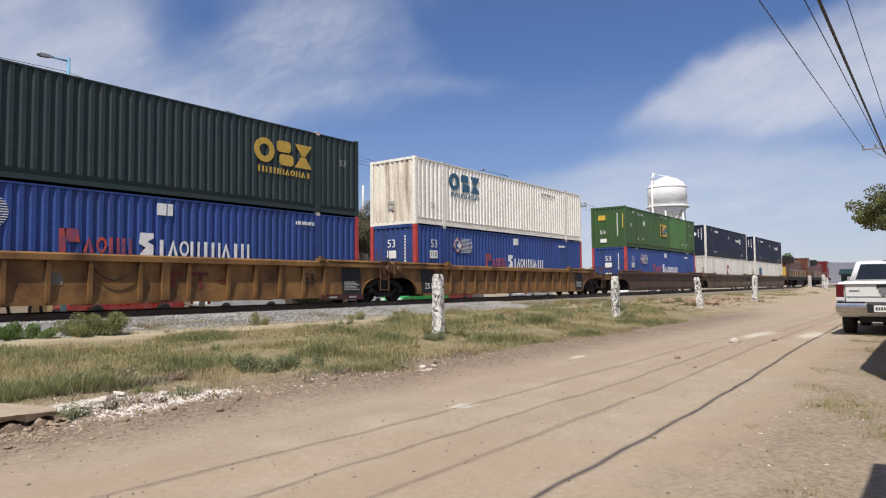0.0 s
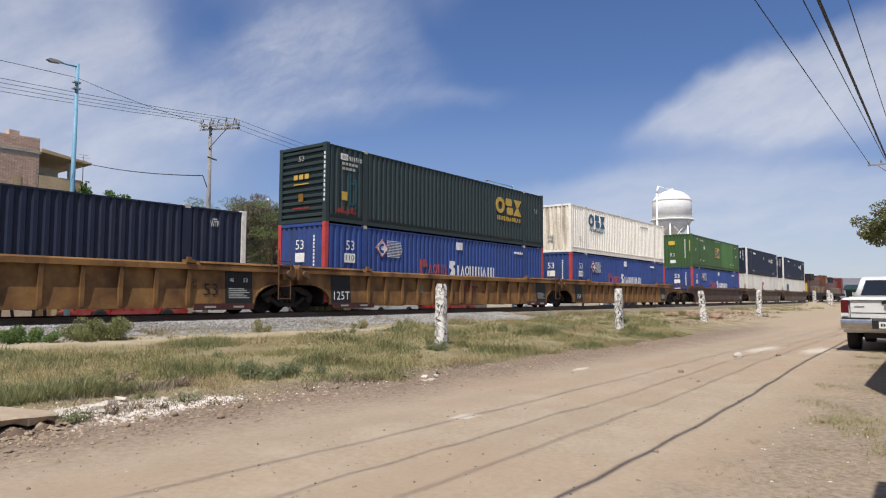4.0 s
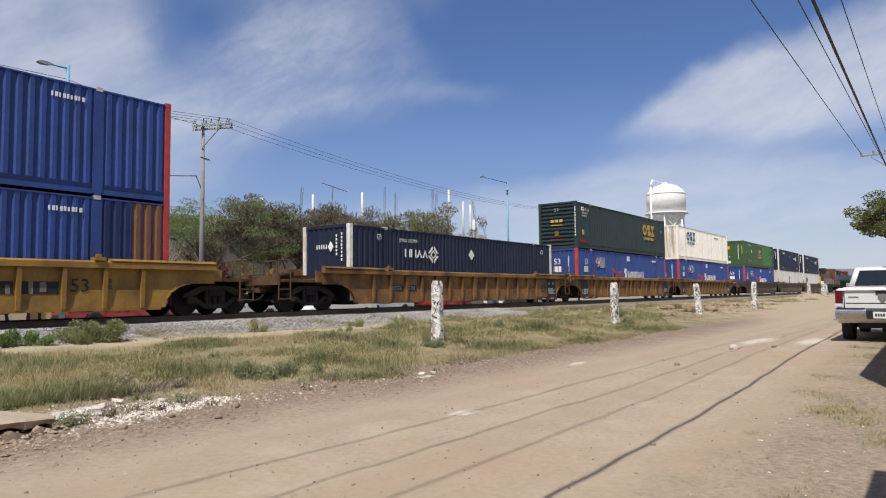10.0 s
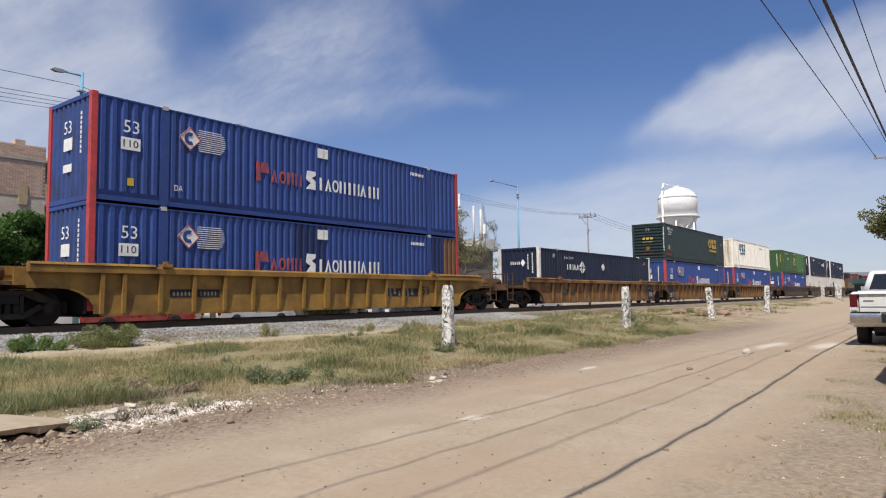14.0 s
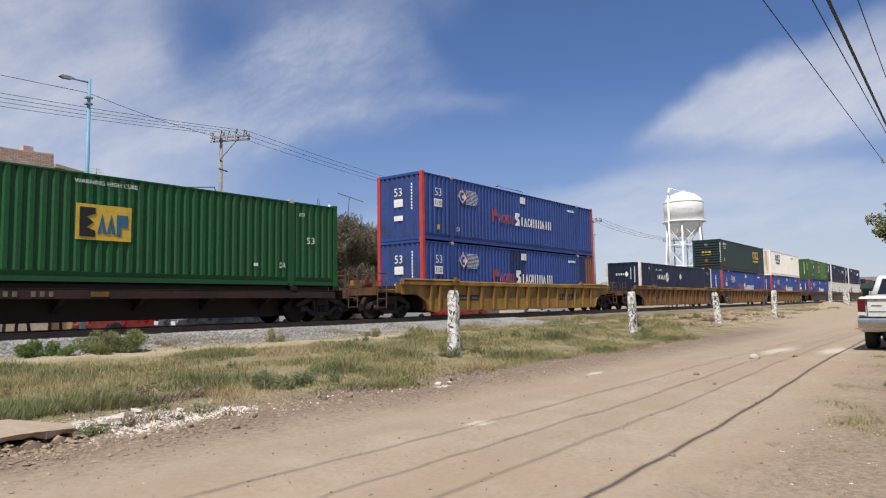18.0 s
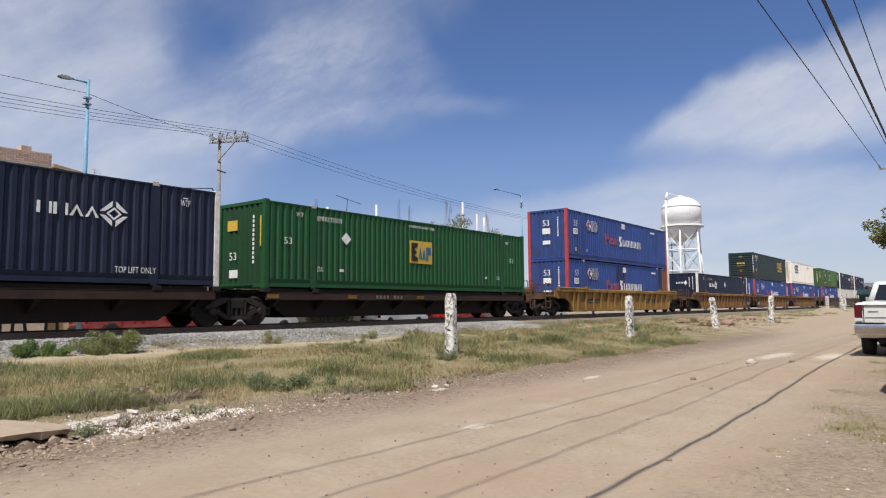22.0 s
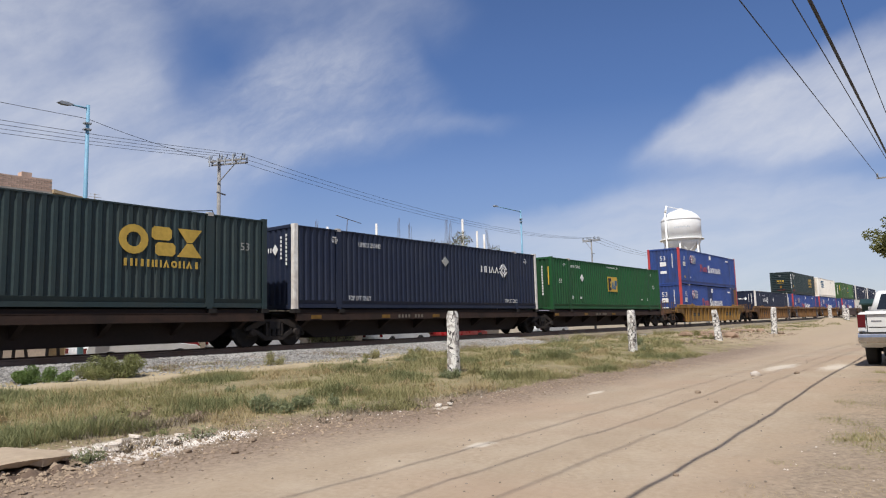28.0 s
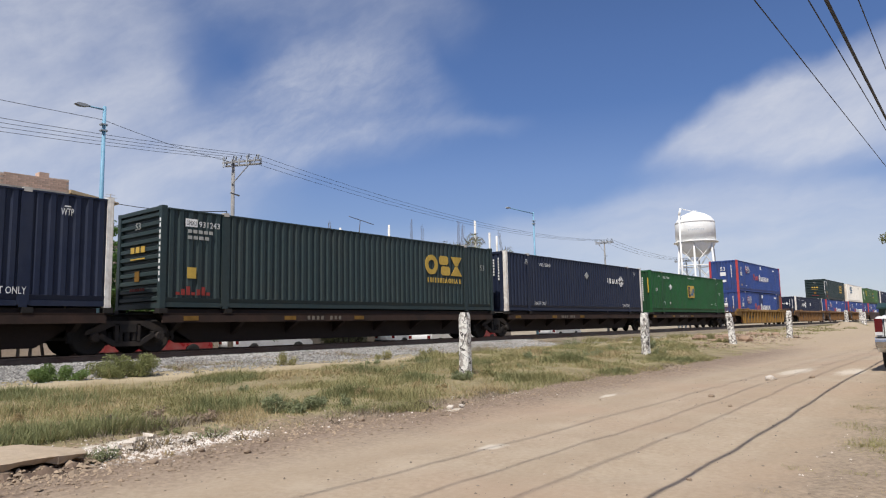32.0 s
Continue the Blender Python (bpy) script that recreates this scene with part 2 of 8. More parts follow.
M_FRAME = surface("dusty bogie casting", (0.024, 0.019, 0.016), 0.8, dirt=(0.062, 0.045, 0.032), amount=0.5, big=3.0)
M_FITTING = surface("rusty wagon fittings", (0.125, 0.066, 0.032), 0.75, dirt=(0.040, 0.024, 0.017), amount=0.7, big=2.5, streak=0.4)
M_RUST = surface("brown rust", (0.17, 0.085, 0.045), 0.8, dirt=RUST, amount=0.5, streak=0.3)
M_OCHRE = surface("weathered ochre wagon paint", (0.262, 0.136, 0.046), 0.7, dirt=(0.066, 0.030, 0.016), amount=0.8, big=1.1, streak=0.42, runs=1.5, var=0.10)
M_YELLOW = surface("yellow wagon paint", (0.320, 0.178, 0.038), 0.65, dirt=(0.10, 0.050, 0.024), amount=0.70, big=1.0, streak=0.35, runs=1.5, var=0.08)
M_BROWN = surface("brown wagon paint", (0.105, 0.055, 0.037), 0.65, dirt=(0.06, 0.04, 0.03), amount=0.5, streak=0.4)
M_TAN = surface("dusty tan wagon paint", (0.17, 0.115, 0.075), 0.75, dirt=(0.07, 0.05, 0.035), amount=0.7, streak=0.5)
# wagon brown darkened for the shade below the load
M_SPINE = surface("dark brown steel in shade", (0.026, 0.017, 0.014), 0.8, dirt=(0.02, 0.016, 0.014), amount=0.5)
M_STEEL = surface("grimy running gear", (0.015, 0.0135, 0.0125), 0.8, dirt=(0.040, 0.029, 0.021), amount=0.4)
M_RAIL = surface("rail steel", (0.16, 0.12, 0.10), 0.45, metal=0.6, dirt=RUST, amount=0.6)
M_LETTER_YELLOW = surface("ochre lettering", (0.55, 0.36, 0.07), 0.6, amount=0.3, streak=0.2, bump=0)
M_LETTER_WHITE = surface("white lettering", (0.78, 0.77, 0.74), 0.6, dirt=(0.4, 0.38, 0.35), amount=0.25, bump=0)
M_LETTER_RED = surface("flaking orange-red lettering", (0.50, 0.080, 0.040), 0.6, dirt=(0.045, 0.060, 0.17), amount=0.75, big=1.6, streak=0.6, runs=4.0, bump=0)
M_LETTER_BLUE = surface("blue lettering", (0.045, 0.13, 0.22), 0.6, amount=0.3, bump=0)
M_LETTER_BLACK = surface("black marking", (0.02, 0.02, 0.02), 0.6, bump=0)
M_SIGN_YELLOW = surface("yellow marking panel", (0.62, 0.40, 0.05), 0.55, amount=0.2, bump=0)
M_DULL_AMBER = surface("grimy amber reflector", (0.21, 0.11, 0.02), 0.7, amount=0.6, big=3.0, bump=0)
M_FADED_PRINT = surface("faded print", (0.19, 0.16, 0.125), 0.8, amount=0.6, big=4.0, bump=0)
M_GREY_PLATE = surface("grey placard", (0.36, 0.36, 0.33), 0.5, bump=0)
M_SPRAY = surface("teal spray paint", (0.02, 0.10, 0.13), 0.6, bump=0)
M_CONCRETE = surface("weathered concrete", (0.42, 0.39, 0.34), 0.85, dirt=(0.16, 0.14, 0.12), amount=0.5, big=2.5, bump=0.5, bump_scale=25)


def scrawled_whitewash():
    """Flaking limewash over grey concrete, scrawled over in dark paint."""
    m, nt, b = material("scrawled whitewash", 0.88, 0.0, 0.2)
    vec = nt.nodes.new("ShaderNodeTexCoord").outputs["Object"]
    info = nt.nodes.new("ShaderNodeObjectInfo").outputs["Random"]
    shift = nt.nodes.new("ShaderNodeVectorMath")
    nt.links.new(vec, shift.inputs[0])
    com = nt.nodes.new("ShaderNodeCombineXYZ")
    nt.links.new(math_node(nt, "MULTIPLY", info, 37.0), com.inputs[2])
    nt.links.new(com.outputs[0], shift.inputs[1])
    place = shift.outputs[0]
    grit = noise_tex(nt, place, 28.0, 5, 0.7)
    col = mix_rgb(nt, ramp(nt, grit, [(0.3, 0.0), (0.7, 1.0)]), (0.66, 0.63, 0.57), (0.84, 0.82, 0.77))
    flakes = noise_tex(nt, place, 7.5, 6, 0.68)
    col = mix_rgb(nt, ramp(nt, flakes, [(0.47, 0.0), (0.56, 0.85)]), col, mix_rgb(nt, grit, (0.20, 0.17, 0.15), (0.36, 0.32, 0.28)))
    strokes = math_node(nt, "ABSOLUTE", math_node(nt, "SUBTRACT", noise_tex(nt, mapped(nt, place, (1, 1, 0.75)), 5.2, 1, 0.4, 0.8), 0.5))
    ink = math_node(nt, "MULTIPLY", ramp(nt, strokes, [(0.028, 1.0), (0.040, 0.0)]), ramp(nt, noise_tex(nt, place, 2.4, 2), [(0.32, 0.0), (0.42, 0.95)]))
    col = mix_rgb(nt, ink, col, (0.055, 0.048, 0.045))
    nt.links.new(col, b.inputs["Base Color"])
    bn = nt.nodes.new("ShaderNodeBump")
    bn.inputs["Strength"].default_value, bn.inputs["Distance"].default_value = 0.6, 0.02
    nt.links.new(math_node(nt, "ADD", grit, flakes), bn.inputs["Height"])
    nt.links.new(bn.outputs[0], b.inputs["Normal"])
    return m


M_WHITEWASH = scrawled_whitewash()

# ---------- mesh helpers ----------


def quad(bm, *pts):
    return bm.faces.new([bm.verts.new(p) for p in pts])


def box(bm, x0, x1, y0, y1, z0, z1):
    v = [bm.verts.new((x, y, z)) for z in (z0, z1) for y in (y0, y1) for x in (x0, x1)]
    for f in ((0, 2, 3, 1), (4, 5, 7, 6), (0, 1, 5, 4), (2, 6, 7, 3), (0, 4, 6, 2), (1, 3, 7, 5)):
        bm.faces.new([v[i] for i in f])
    return v


def prism(bm, outline, axis, a, b):
    """An outline in two axes, pushed from a to b along the third."""
    def at(p, h):
        return {"x": (h, p[0], p[1]), "y": (p[0], h, p[1]), "z": (p[0], p[1], h)}[axis]
    lo, hi = [bm.verts.new(at(p, a)) for p in outline], [bm.verts.new(at(p, b)) for p in outline]
    n = len(outline)
    bm.faces.new(lo)
    bm.faces.new(hi[::-1])
    for i in range(n):
        bm.faces.new((lo[i], hi[i], hi[(i + 1) % n], lo[(i + 1) % n]))


def rod(bm, p, q, r, r2=None, sides=10):
    p, q = Vector(p), Vector(q)
    r2 = r if r2 is None else r2
    side = (q - p).normalized()
    a = side.orthogonal().normalized()
    b = side.cross(a)
    ring = [[bm.verts.new(c + (a * math.cos(2 * math.pi * i / sides) + b * math.sin(2 * math.pi * i / sides)) * rr)
             for i in range(sides)] for c, rr in ((p, r), (q, r2))]
    for i in range(sides):
        j = (i + 1) % sides
        f = bm.faces.new((ring[0][i], ring[0][j], ring[1][j], ring[1][i]))
        f.smooth = sides > 6
    bm.faces.new(ring[0][::-1])
    bm.faces.new(ring[1])


def lathe(bm, profile, sides=24, axis="z", centre=(0, 0, 0)):
    """Turn a profile of (radius, height) round an axis."""
    c = Vector(centre)
    rings = []
    for r, h in profile:
        ring = []
        for i in range(sides):
            a = 2 * math.pi * i / sides
            p = (r * math.cos(a), r * math.sin(a), h)
            p = p if axis == "z" else (p[0], h, p[1])
            ring.append(bm.verts.new(c + Vector(p)))
        rings.append(ring)
    for k in range(len(rings) - 1):
        for i in range(sides):
            j = (i + 1) % sides
            f = bm.faces.new((rings[k][i], rings[k][j], rings[k + 1][j], rings[k + 1][i]))
            f.smooth = True
    if profile[0][0] > 1e-4:
        bm.faces.new(rings[0][::-1])
    if profile[-1][0] > 1e-4:
        bm.faces.new(rings[-1])


def mesh_from(name, bm, mat):
    bmesh.ops.recalc_face_normals(bm, faces=bm.faces)
    me = bpy.data.meshes.new(name)
    bm.to_mesh(me)
    bm.free()
    me.materials.append(mat)
    return me


def part(name, bm, mat, parent, label=""):
    ob = new(name, mesh_from(name, bm, mat) if isinstance(bm, bmesh.types.BMesh) else bm)
    ob.parent = parent
    if label:
        ob["label"] = label
    return ob


def thing(name, label, category, m=None, group="", kind=""):
    ob = new(name)
    ob.empty_display_size = 0.2
    if m is not None:
        ob.matrix_basis = m
    return tagged(ob, label, category, group, kind)


def solo(name, bm, mat, label, category, m=None, group="", kind=""):
    ob = new(name, mesh_from(name, bm, mat))
    if m is not None:
        ob.matrix_basis = m
    return tagged(ob, label, category, group, kind)


def boxes_part(name, spec, mat, parent, label=""):
    bm = bmesh.new()
    for s in spec:
        box(bm, *s)
    return part(name, bm, mat, parent, label)


def raw_mesh(name, verts, faces, mat):
    me = bpy.data.meshes.new(name)
    me.from_pydata(verts, [], faces)
    me.materials.append(mat)
    return me


TEXTS = {}


def writing(name, words, wide, high, mat, parent, m):
    """Flat letters filling a width and height, from the foot of m's x-z plane, facing -y."""
    key = (words, mat.name)
    if key not in TEXTS:
        cu = bpy.data.curves.new("letters", "FONT")
        cu.body, cu.size, cu.resolution_u = words, 1.0, 2
        tmp = bpy.data.objects.new("letters", cu)
        me = bpy.data.meshes.new_from_object(tmp)
        bpy.data.objects.remove(tmp)
        me.materials.clear()
        me.materials.append(mat)
        co = np.array([v.co[:] for v in me.vertices])
        TEXTS[key] = (me, co.min(0), co.max(0))
    me, lo, hi = TEXTS[key]
    ob = new(name, me)
    ob.parent = parent
    sx, sz = wide / (hi[0] - lo[0]), high / (hi[1] - lo[1])
    ob.matrix_basis = m @ Matrix.Rotation(radians(90), 4, "X") @ Matrix.Diagonal((sx, sz, 1, 1)) @ Matrix.Translation((-lo[0], -lo[1], 0))
    return ob


# ---------- the train's way along the track ----------
TRAIN = [(0, 0.00), (1, 3.55), (2, 7.11), (3, 10.67), (4.5, 16.01), (6, 21.32), (7, 24.84), (8, 28.34), (9, 31.81), (10, 35.26), (11, 38.68), (12, 42.08), (13, 45.45), (14, 48.81), (15.5, 53.81), (17, 58.79), (18, 62.09), (19, 65.38), (20, 68.66), (21, 71.93), (22, 75.19), (23, 78.43), (24, 81.64), (25, 84.83), (26.5, 89.56), (28, 94.20), (29, 97.26), (30, 100.28), (31, 103.29), (32, 106.30)]  # seconds, metres
TRACK_Y, RAIL_Z = 19.06, 0.92
ROLLING, WHEELS = [], []


def on_train(ob, s, z, y=TRACK_Y):
    """Place a thing that travels with the train: s metres along it."""
    ob.matrix_basis = pose(s, y, z)
    ROLLING.append((ob, s, y, z))
    return ob


def travelled(t):
    for (t0, x0), (t1, x1) in zip(TRAIN, TRAIN[1:]):
        if t <= t1:
            return x0 + (x1 - x0) * (t - t0) / (t1 - t0)
    return TRAIN[-1][1]

# ---------- containers ----------
M_CASTING = surface("scuffed steel casting", (0.50, 0.47, 0.42), 0.6, dirt=RUST, amount=0.4)
M_RED_DULL = surface("worn red print", (0.26, 0.035, 0.028), 0.7, amount=0.6, big=4.0, bump=0)
CL, CW, CH = 16.154, 2.591, 2.896
HALF = CW / 2
LIFT = 2.06  # lifting posts stand this far in from each end


def corrugated(bm, a0, a1, b0, b1, place, pitch=0.275, deep=0.044):
    """A sheet with trapezoid folds running along b; place(a, b, d) puts a point d behind the outer face."""
    n = max(1, round((a1 - a0) / pitch))
    p = (a1 - a0) / n
    line = []
    for i in range(n):
        x = a0 + i * p
        line += [(x, deep), (x + 0.20 * p, deep), (x + 0.34 * p, 0.0), (x + 0.72 * p, 0.0), (x + 0.88 * p, deep)]
    line.append((a1, deep))
    lo, hi = [bm.verts.new(place(a, b0, d)) for a, d in line], [bm.verts.new(place(a, b1, d)) for a, d in line]
    for i in range(len(line) - 1):
        bm.faces.new((lo[i], lo[i + 1], hi[i + 1], hi[i]))


def container(label, paint, post_paint=None, end_style="vertical", group="containers on the train", rail_paint=None, end_paint=None):
    """A 53-foot container: folded sides, posts, rails, castings, roof. Its origin is under its rear end."""
    post_paint, rail_paint = post_paint or paint, rail_paint or paint
    ob = thing("container", label, "container", group=group)
    zlo, zhi = 0.30, CH - 0.09
    for side in (-1, 1):
        y = side * HALF
        bm = bmesh.new()
        cuts = [0.16, LIFT - 0.13, LIFT + 0.13, CL - LIFT - 0.13, CL - LIFT + 0.13, CL - 0.16]
        for a, b in ((cuts[0], cuts[1]), (cuts[2], cuts[3]), (cuts[4], cuts[5])):
            corrugated(bm, a, b, zlo, zhi, lambda u, v, d: (u, y - side * (d + 0.012), v))
        part("side_panel", bm, paint, ob)
        boxes_part("bottom_rail", [(0.16, LIFT - 0.13, y - side * 0.12, y - side * 0.022, 0.035, 0.17),
                                   (LIFT + 0.13, CL - LIFT - 0.13, y - side * 0.12, y - side * 0.022, 0.035, 0.17),
                                   (CL - LIFT + 0.13, CL - 0.16, y - side * 0.12, y - side * 0.022, 0.035, 0.17)], rail_paint, ob)
        bm = bmesh.new()
        for a, b in ((0.16, LIFT - 0.13), (LIFT + 0.13, CL - LIFT - 0.13), (CL - LIFT + 0.13, CL - 0.16)):
            prism(bm, [(y - side * 0.010, 0.300), (y - side * 0.07, 0.31), (y - side * 0.12, 0.172), (y - side * 0.050, 0.172)], "x", a, b)
        part("rail_fold", bm, rail_paint, ob)
        boxes_part("top_rail", [(0.16, CL - 0.16, y - side * 0.07, y - side * 0.002, zhi, CH - 0.05)], rail_paint, ob)
        for x in (LIFT, CL - LIFT):
            boxes_part("lifting_post", [(x - 0.13, x + 0.13, y - side * 0.08, y - side * 0.006, 0.06, CH - 0.11)], rail_paint, ob)
            for za, zb in ((CH - 0.11, CH), (0.0, 0.12)):
                boxes_part("casting", [(x - 0.09, x + 0.09, y - side * 0.15, y + side * 0.003, za, zb)], M_CASTING if za > 1 else rail_paint, ob)
        for x0, x1 in ((0.0, 0.16), (CL - 0.16, CL)):
            boxes_part("corner_post", [(x0, x1, y - side * 0.17, y, 0.12, CH - 0.12)], post_paint, ob)
            for z0 in (0.0, CH - 0.12):
                boxes_part("corner_casting", [(x0 - 0.003, x1 + 0.003, y - side * 0.18, y + side * 0.003, z0, z0 + 0.12)], post_paint, ob)
    bm = bmesh.new()
    corrugated(bm, 0.16, CL - 0.16, -HALF + 0.06, HALF - 0.06, lambda u, v, d: (u, v, CH - 0.065 - d * 0.6), 0.6)
    part("roof", bm, paint, ob)
    boxes_part("floor", [(0.05, CL - 0.05, -HALF + 0.1, HALF - 0.1, 0.12, 0.17)], M_STEEL, ob)
    for x, way in ((0.02, 1), (CL - 0.02, -1)):
        bm = bmesh.new()
        if end_style == "horizontal":
            corrugated(bm, 0.15, CH - 0.12, -HALF + 0.17, HALF - 0.17, lambda u, v, d: (x + way * d * 1.6, v, u), 0.24, 0.05)
        else:
            corrugated(bm, -HALF + 0.17, HALF - 0.17, 0.15, CH - 0.12, lambda u, v, d: (x + way * d, u, v), 0.30)
        part("end_panel", bm, end_paint or paint, ob)
        xa, xb = sorted((x - way * 0.018, x + way * 0.1))
        for za, zb in ((0.01, 0.15), (CH - 0.12, CH - 0.01)):
            boxes_part("end_rail", [(xa, xb, -HALF + 0.18, HALF - 0.18, za, zb)], rail_paint, ob)
    return ob


OUT = -HALF + 0.008  # the letters lie on the folds' outer face


def plates(name, rects, mat, ob, y=None, label=""):
    """Thin painted patches on the side that faces the road: x0, x1, z0, z1."""
    y = OUT if y is None else y
    if name in ("small_print", "caution_line", "red_print", "globe_emblem"):
        for x0, x1, z0, z1 in rects:
            boxes_part(name, [(x0, x1, y - 0.012, y, z0, z1)], mat, ob, label)
        return None
    bm = bmesh.new()
    for x0, x1, z0, z1 in rects:
        box(bm, x0, x1, y - 0.012, y, z0, z1)
    return part(name, bm, mat, ob, label)


def end_plates(name, rects, mat, ob, label="", x=0.012):
    """Thin painted patches on the rear end: y0, y1, z0, z1."""
    if name in ("end_marking", "end_emblem", "red_print"):
        for y0, y1, z0, z1 in rects:
            boxes_part(name, [(x - 0.012, x, y0, y1, z0, z1)], mat, ob, label)
        return None
    bm = bmesh.new()
    for y0, y1, z0, z1 in rects:
        box(bm, x - 0.012, x, y0, y1, z0, z1)
    return part(name, bm, mat, ob, label)


def shape_plate(name, outlines, mat, ob, label="", y=None):
    y = OUT if y is None else y
    bm = bmesh.new()
    for o in outlines:
        prism(bm, o, "y", y - 0.013, y)
    bmesh.ops.remove_doubles(bm, verts=bm.verts, dist=0.003)
    return part(name, bm, mat, ob, label)


def side_text(words, x, z, w, h, mat, ob, lift=0.0):
    return writing("marking", words, w, h, mat, ob, pose(x, OUT - 0.015 - lift, z))


def end_text(words, y, z, w, h, mat, ob):
    return writing("marking", words, w, h, mat, ob, pose(-0.004, y, z, 0, 0, -90))


def ring_shape(cx, cz, r0, r1, a0, a1, n=14, sx=1.0):
    pts = [(cx + sx * r1 * math.cos(radians(a0 + (a1 - a0) * i / n)), cz + r1 * math.sin(radians(a0 + (a1 - a0) * i / n))) for i in range(n + 1)]
    pts += [(cx + sx * r0 * math.cos(radians(a1 + (a0 - a1) * i / n)), cz + r0 * math.sin(radians(a1 + (a0 - a1) * i / n))) for i in range(n + 1)]
    return pts


def diamond(cx, cz, w, h):
    return [(cx - w, cz), (cx, cz - h), (cx + w, cz), (cx, cz + h)]


def slab(x0, x1, z0, z1, lean=0.0):
    return [(x0, z0), (x1, z0), (x1 + lean, z1), (x0 + lean, z1)]


def glyph(kind, x, w, z, h, t):
    """Outlines of one plain shape in a brand's row: a bar, a pair of bars, a peak or a ring."""
    if kind == "bar":
        c = x + w / 2
        return [slab(c - t * 0.6, c + t * 0.6, z, z + h)]
    if kind == "pair":
        return [slab(x, x + t, z, z + h), slab(x + w - t * 0.8, x + w, z, z + h)]
    if kind == "peak":
        c = x + w / 2
        return [[(x, z), (x + t, z), (c, z + h * 0.68), (c, z + h)], [(x + w - t, z), (x + w, z), (c, z + h), (c, z + h * 0.68)]]
    return [ring_shape(x + w / 2, z + h / 2, h * 0.5 - t * 0.9, h * 0.5, k * 60, k * 60 + 60.5, 3, w / h) for k in range(6)]


def glyph_row(ob, x, z, w, h, kinds, mat, stroke=0.24, fill=0.80):
    """A row of plain shapes in place of a brand's letters."""
    p = w / len(kinds)
    for i, kind in enumerate(kinds):
        made = glyph(kind, x + i * p, p * fill, z, h, p * stroke)
        for piece in [[o] for o in made] if kind == "pair" else [made]:
            shape_plate("name_shape", piece, mat, ob)


def round_emblem(ob, x, z, w, h, mat, label):
    """A company emblem as plain shapes: a ring, two offset blocks and a bow-tie, over a row of small shapes."""
    a = w / 3
    ring = [ring_shape(x + a * 0.5, z + h * 0.5, h * 0.25, h * 0.5, k * 45, k * 45 + 45.5, 2, a * 1.0 / h) for k in range(8)]
    shape_plate("emblem_ring", ring, mat, ob, label)
    for dx, dz in ((0.0, 0.54), (0.14, 0.0)):
        shape_plate("emblem_block", [[(x + a * (1.12 + dx), z + h * (dz + 0.08)), (x + a * (1.22 + dx), z + h * dz), (x + a * (1.74 + dx), z + h * dz), (x + a * (1.84 + dx), z + h * (dz + 0.1)),
                                      (x + a * (1.84 + dx), z + h * (dz + 0.36)), (x + a * (1.74 + dx), z + h * (dz + 0.46)), (x + a * (1.22 + dx), z + h * (dz + 0.46)), (x + a * (1.12 + dx), z + h * (dz + 0.38))]], mat, ob)
    c, m = x + a * 2.52, z + h * 0.5
    for sz in (-1, 1):
        shape_plate("emblem_wedge", [[(c - a * 0.46, m + sz * h * 0.5), (c - a * 0.10, m + sz * 0.012), (c + a * 0.10, m + sz * 0.012), (c + a * 0.48, m + sz * h * 0.5)]], mat, ob)
    glyph_row(ob, x + 0.1, z - h * 0.40, w - 0.12, h * 0.25, ("bar", "pair", "bar", "pair", "pair", "peak", "ring", "pair", "peak", "bar"), mat, 0.26)


def bar_row(ob, x, z, w, h, n, mat, fill=0.46, y=None):
    """A row of plain upright bars in place of a brand's letters."""
    p = w / n
    for i in range(n):
        plates("name_bar", [(x + i * p, x + i * p + p * (fill + (0.0, 0.22, -0.08, 0.28, 0.12)[i % 5]), z, z + h * (1.0, 0.97, 1.0, 0.94, 1.0, 0.9, 1.0)[i % 7])], mat, ob, y)


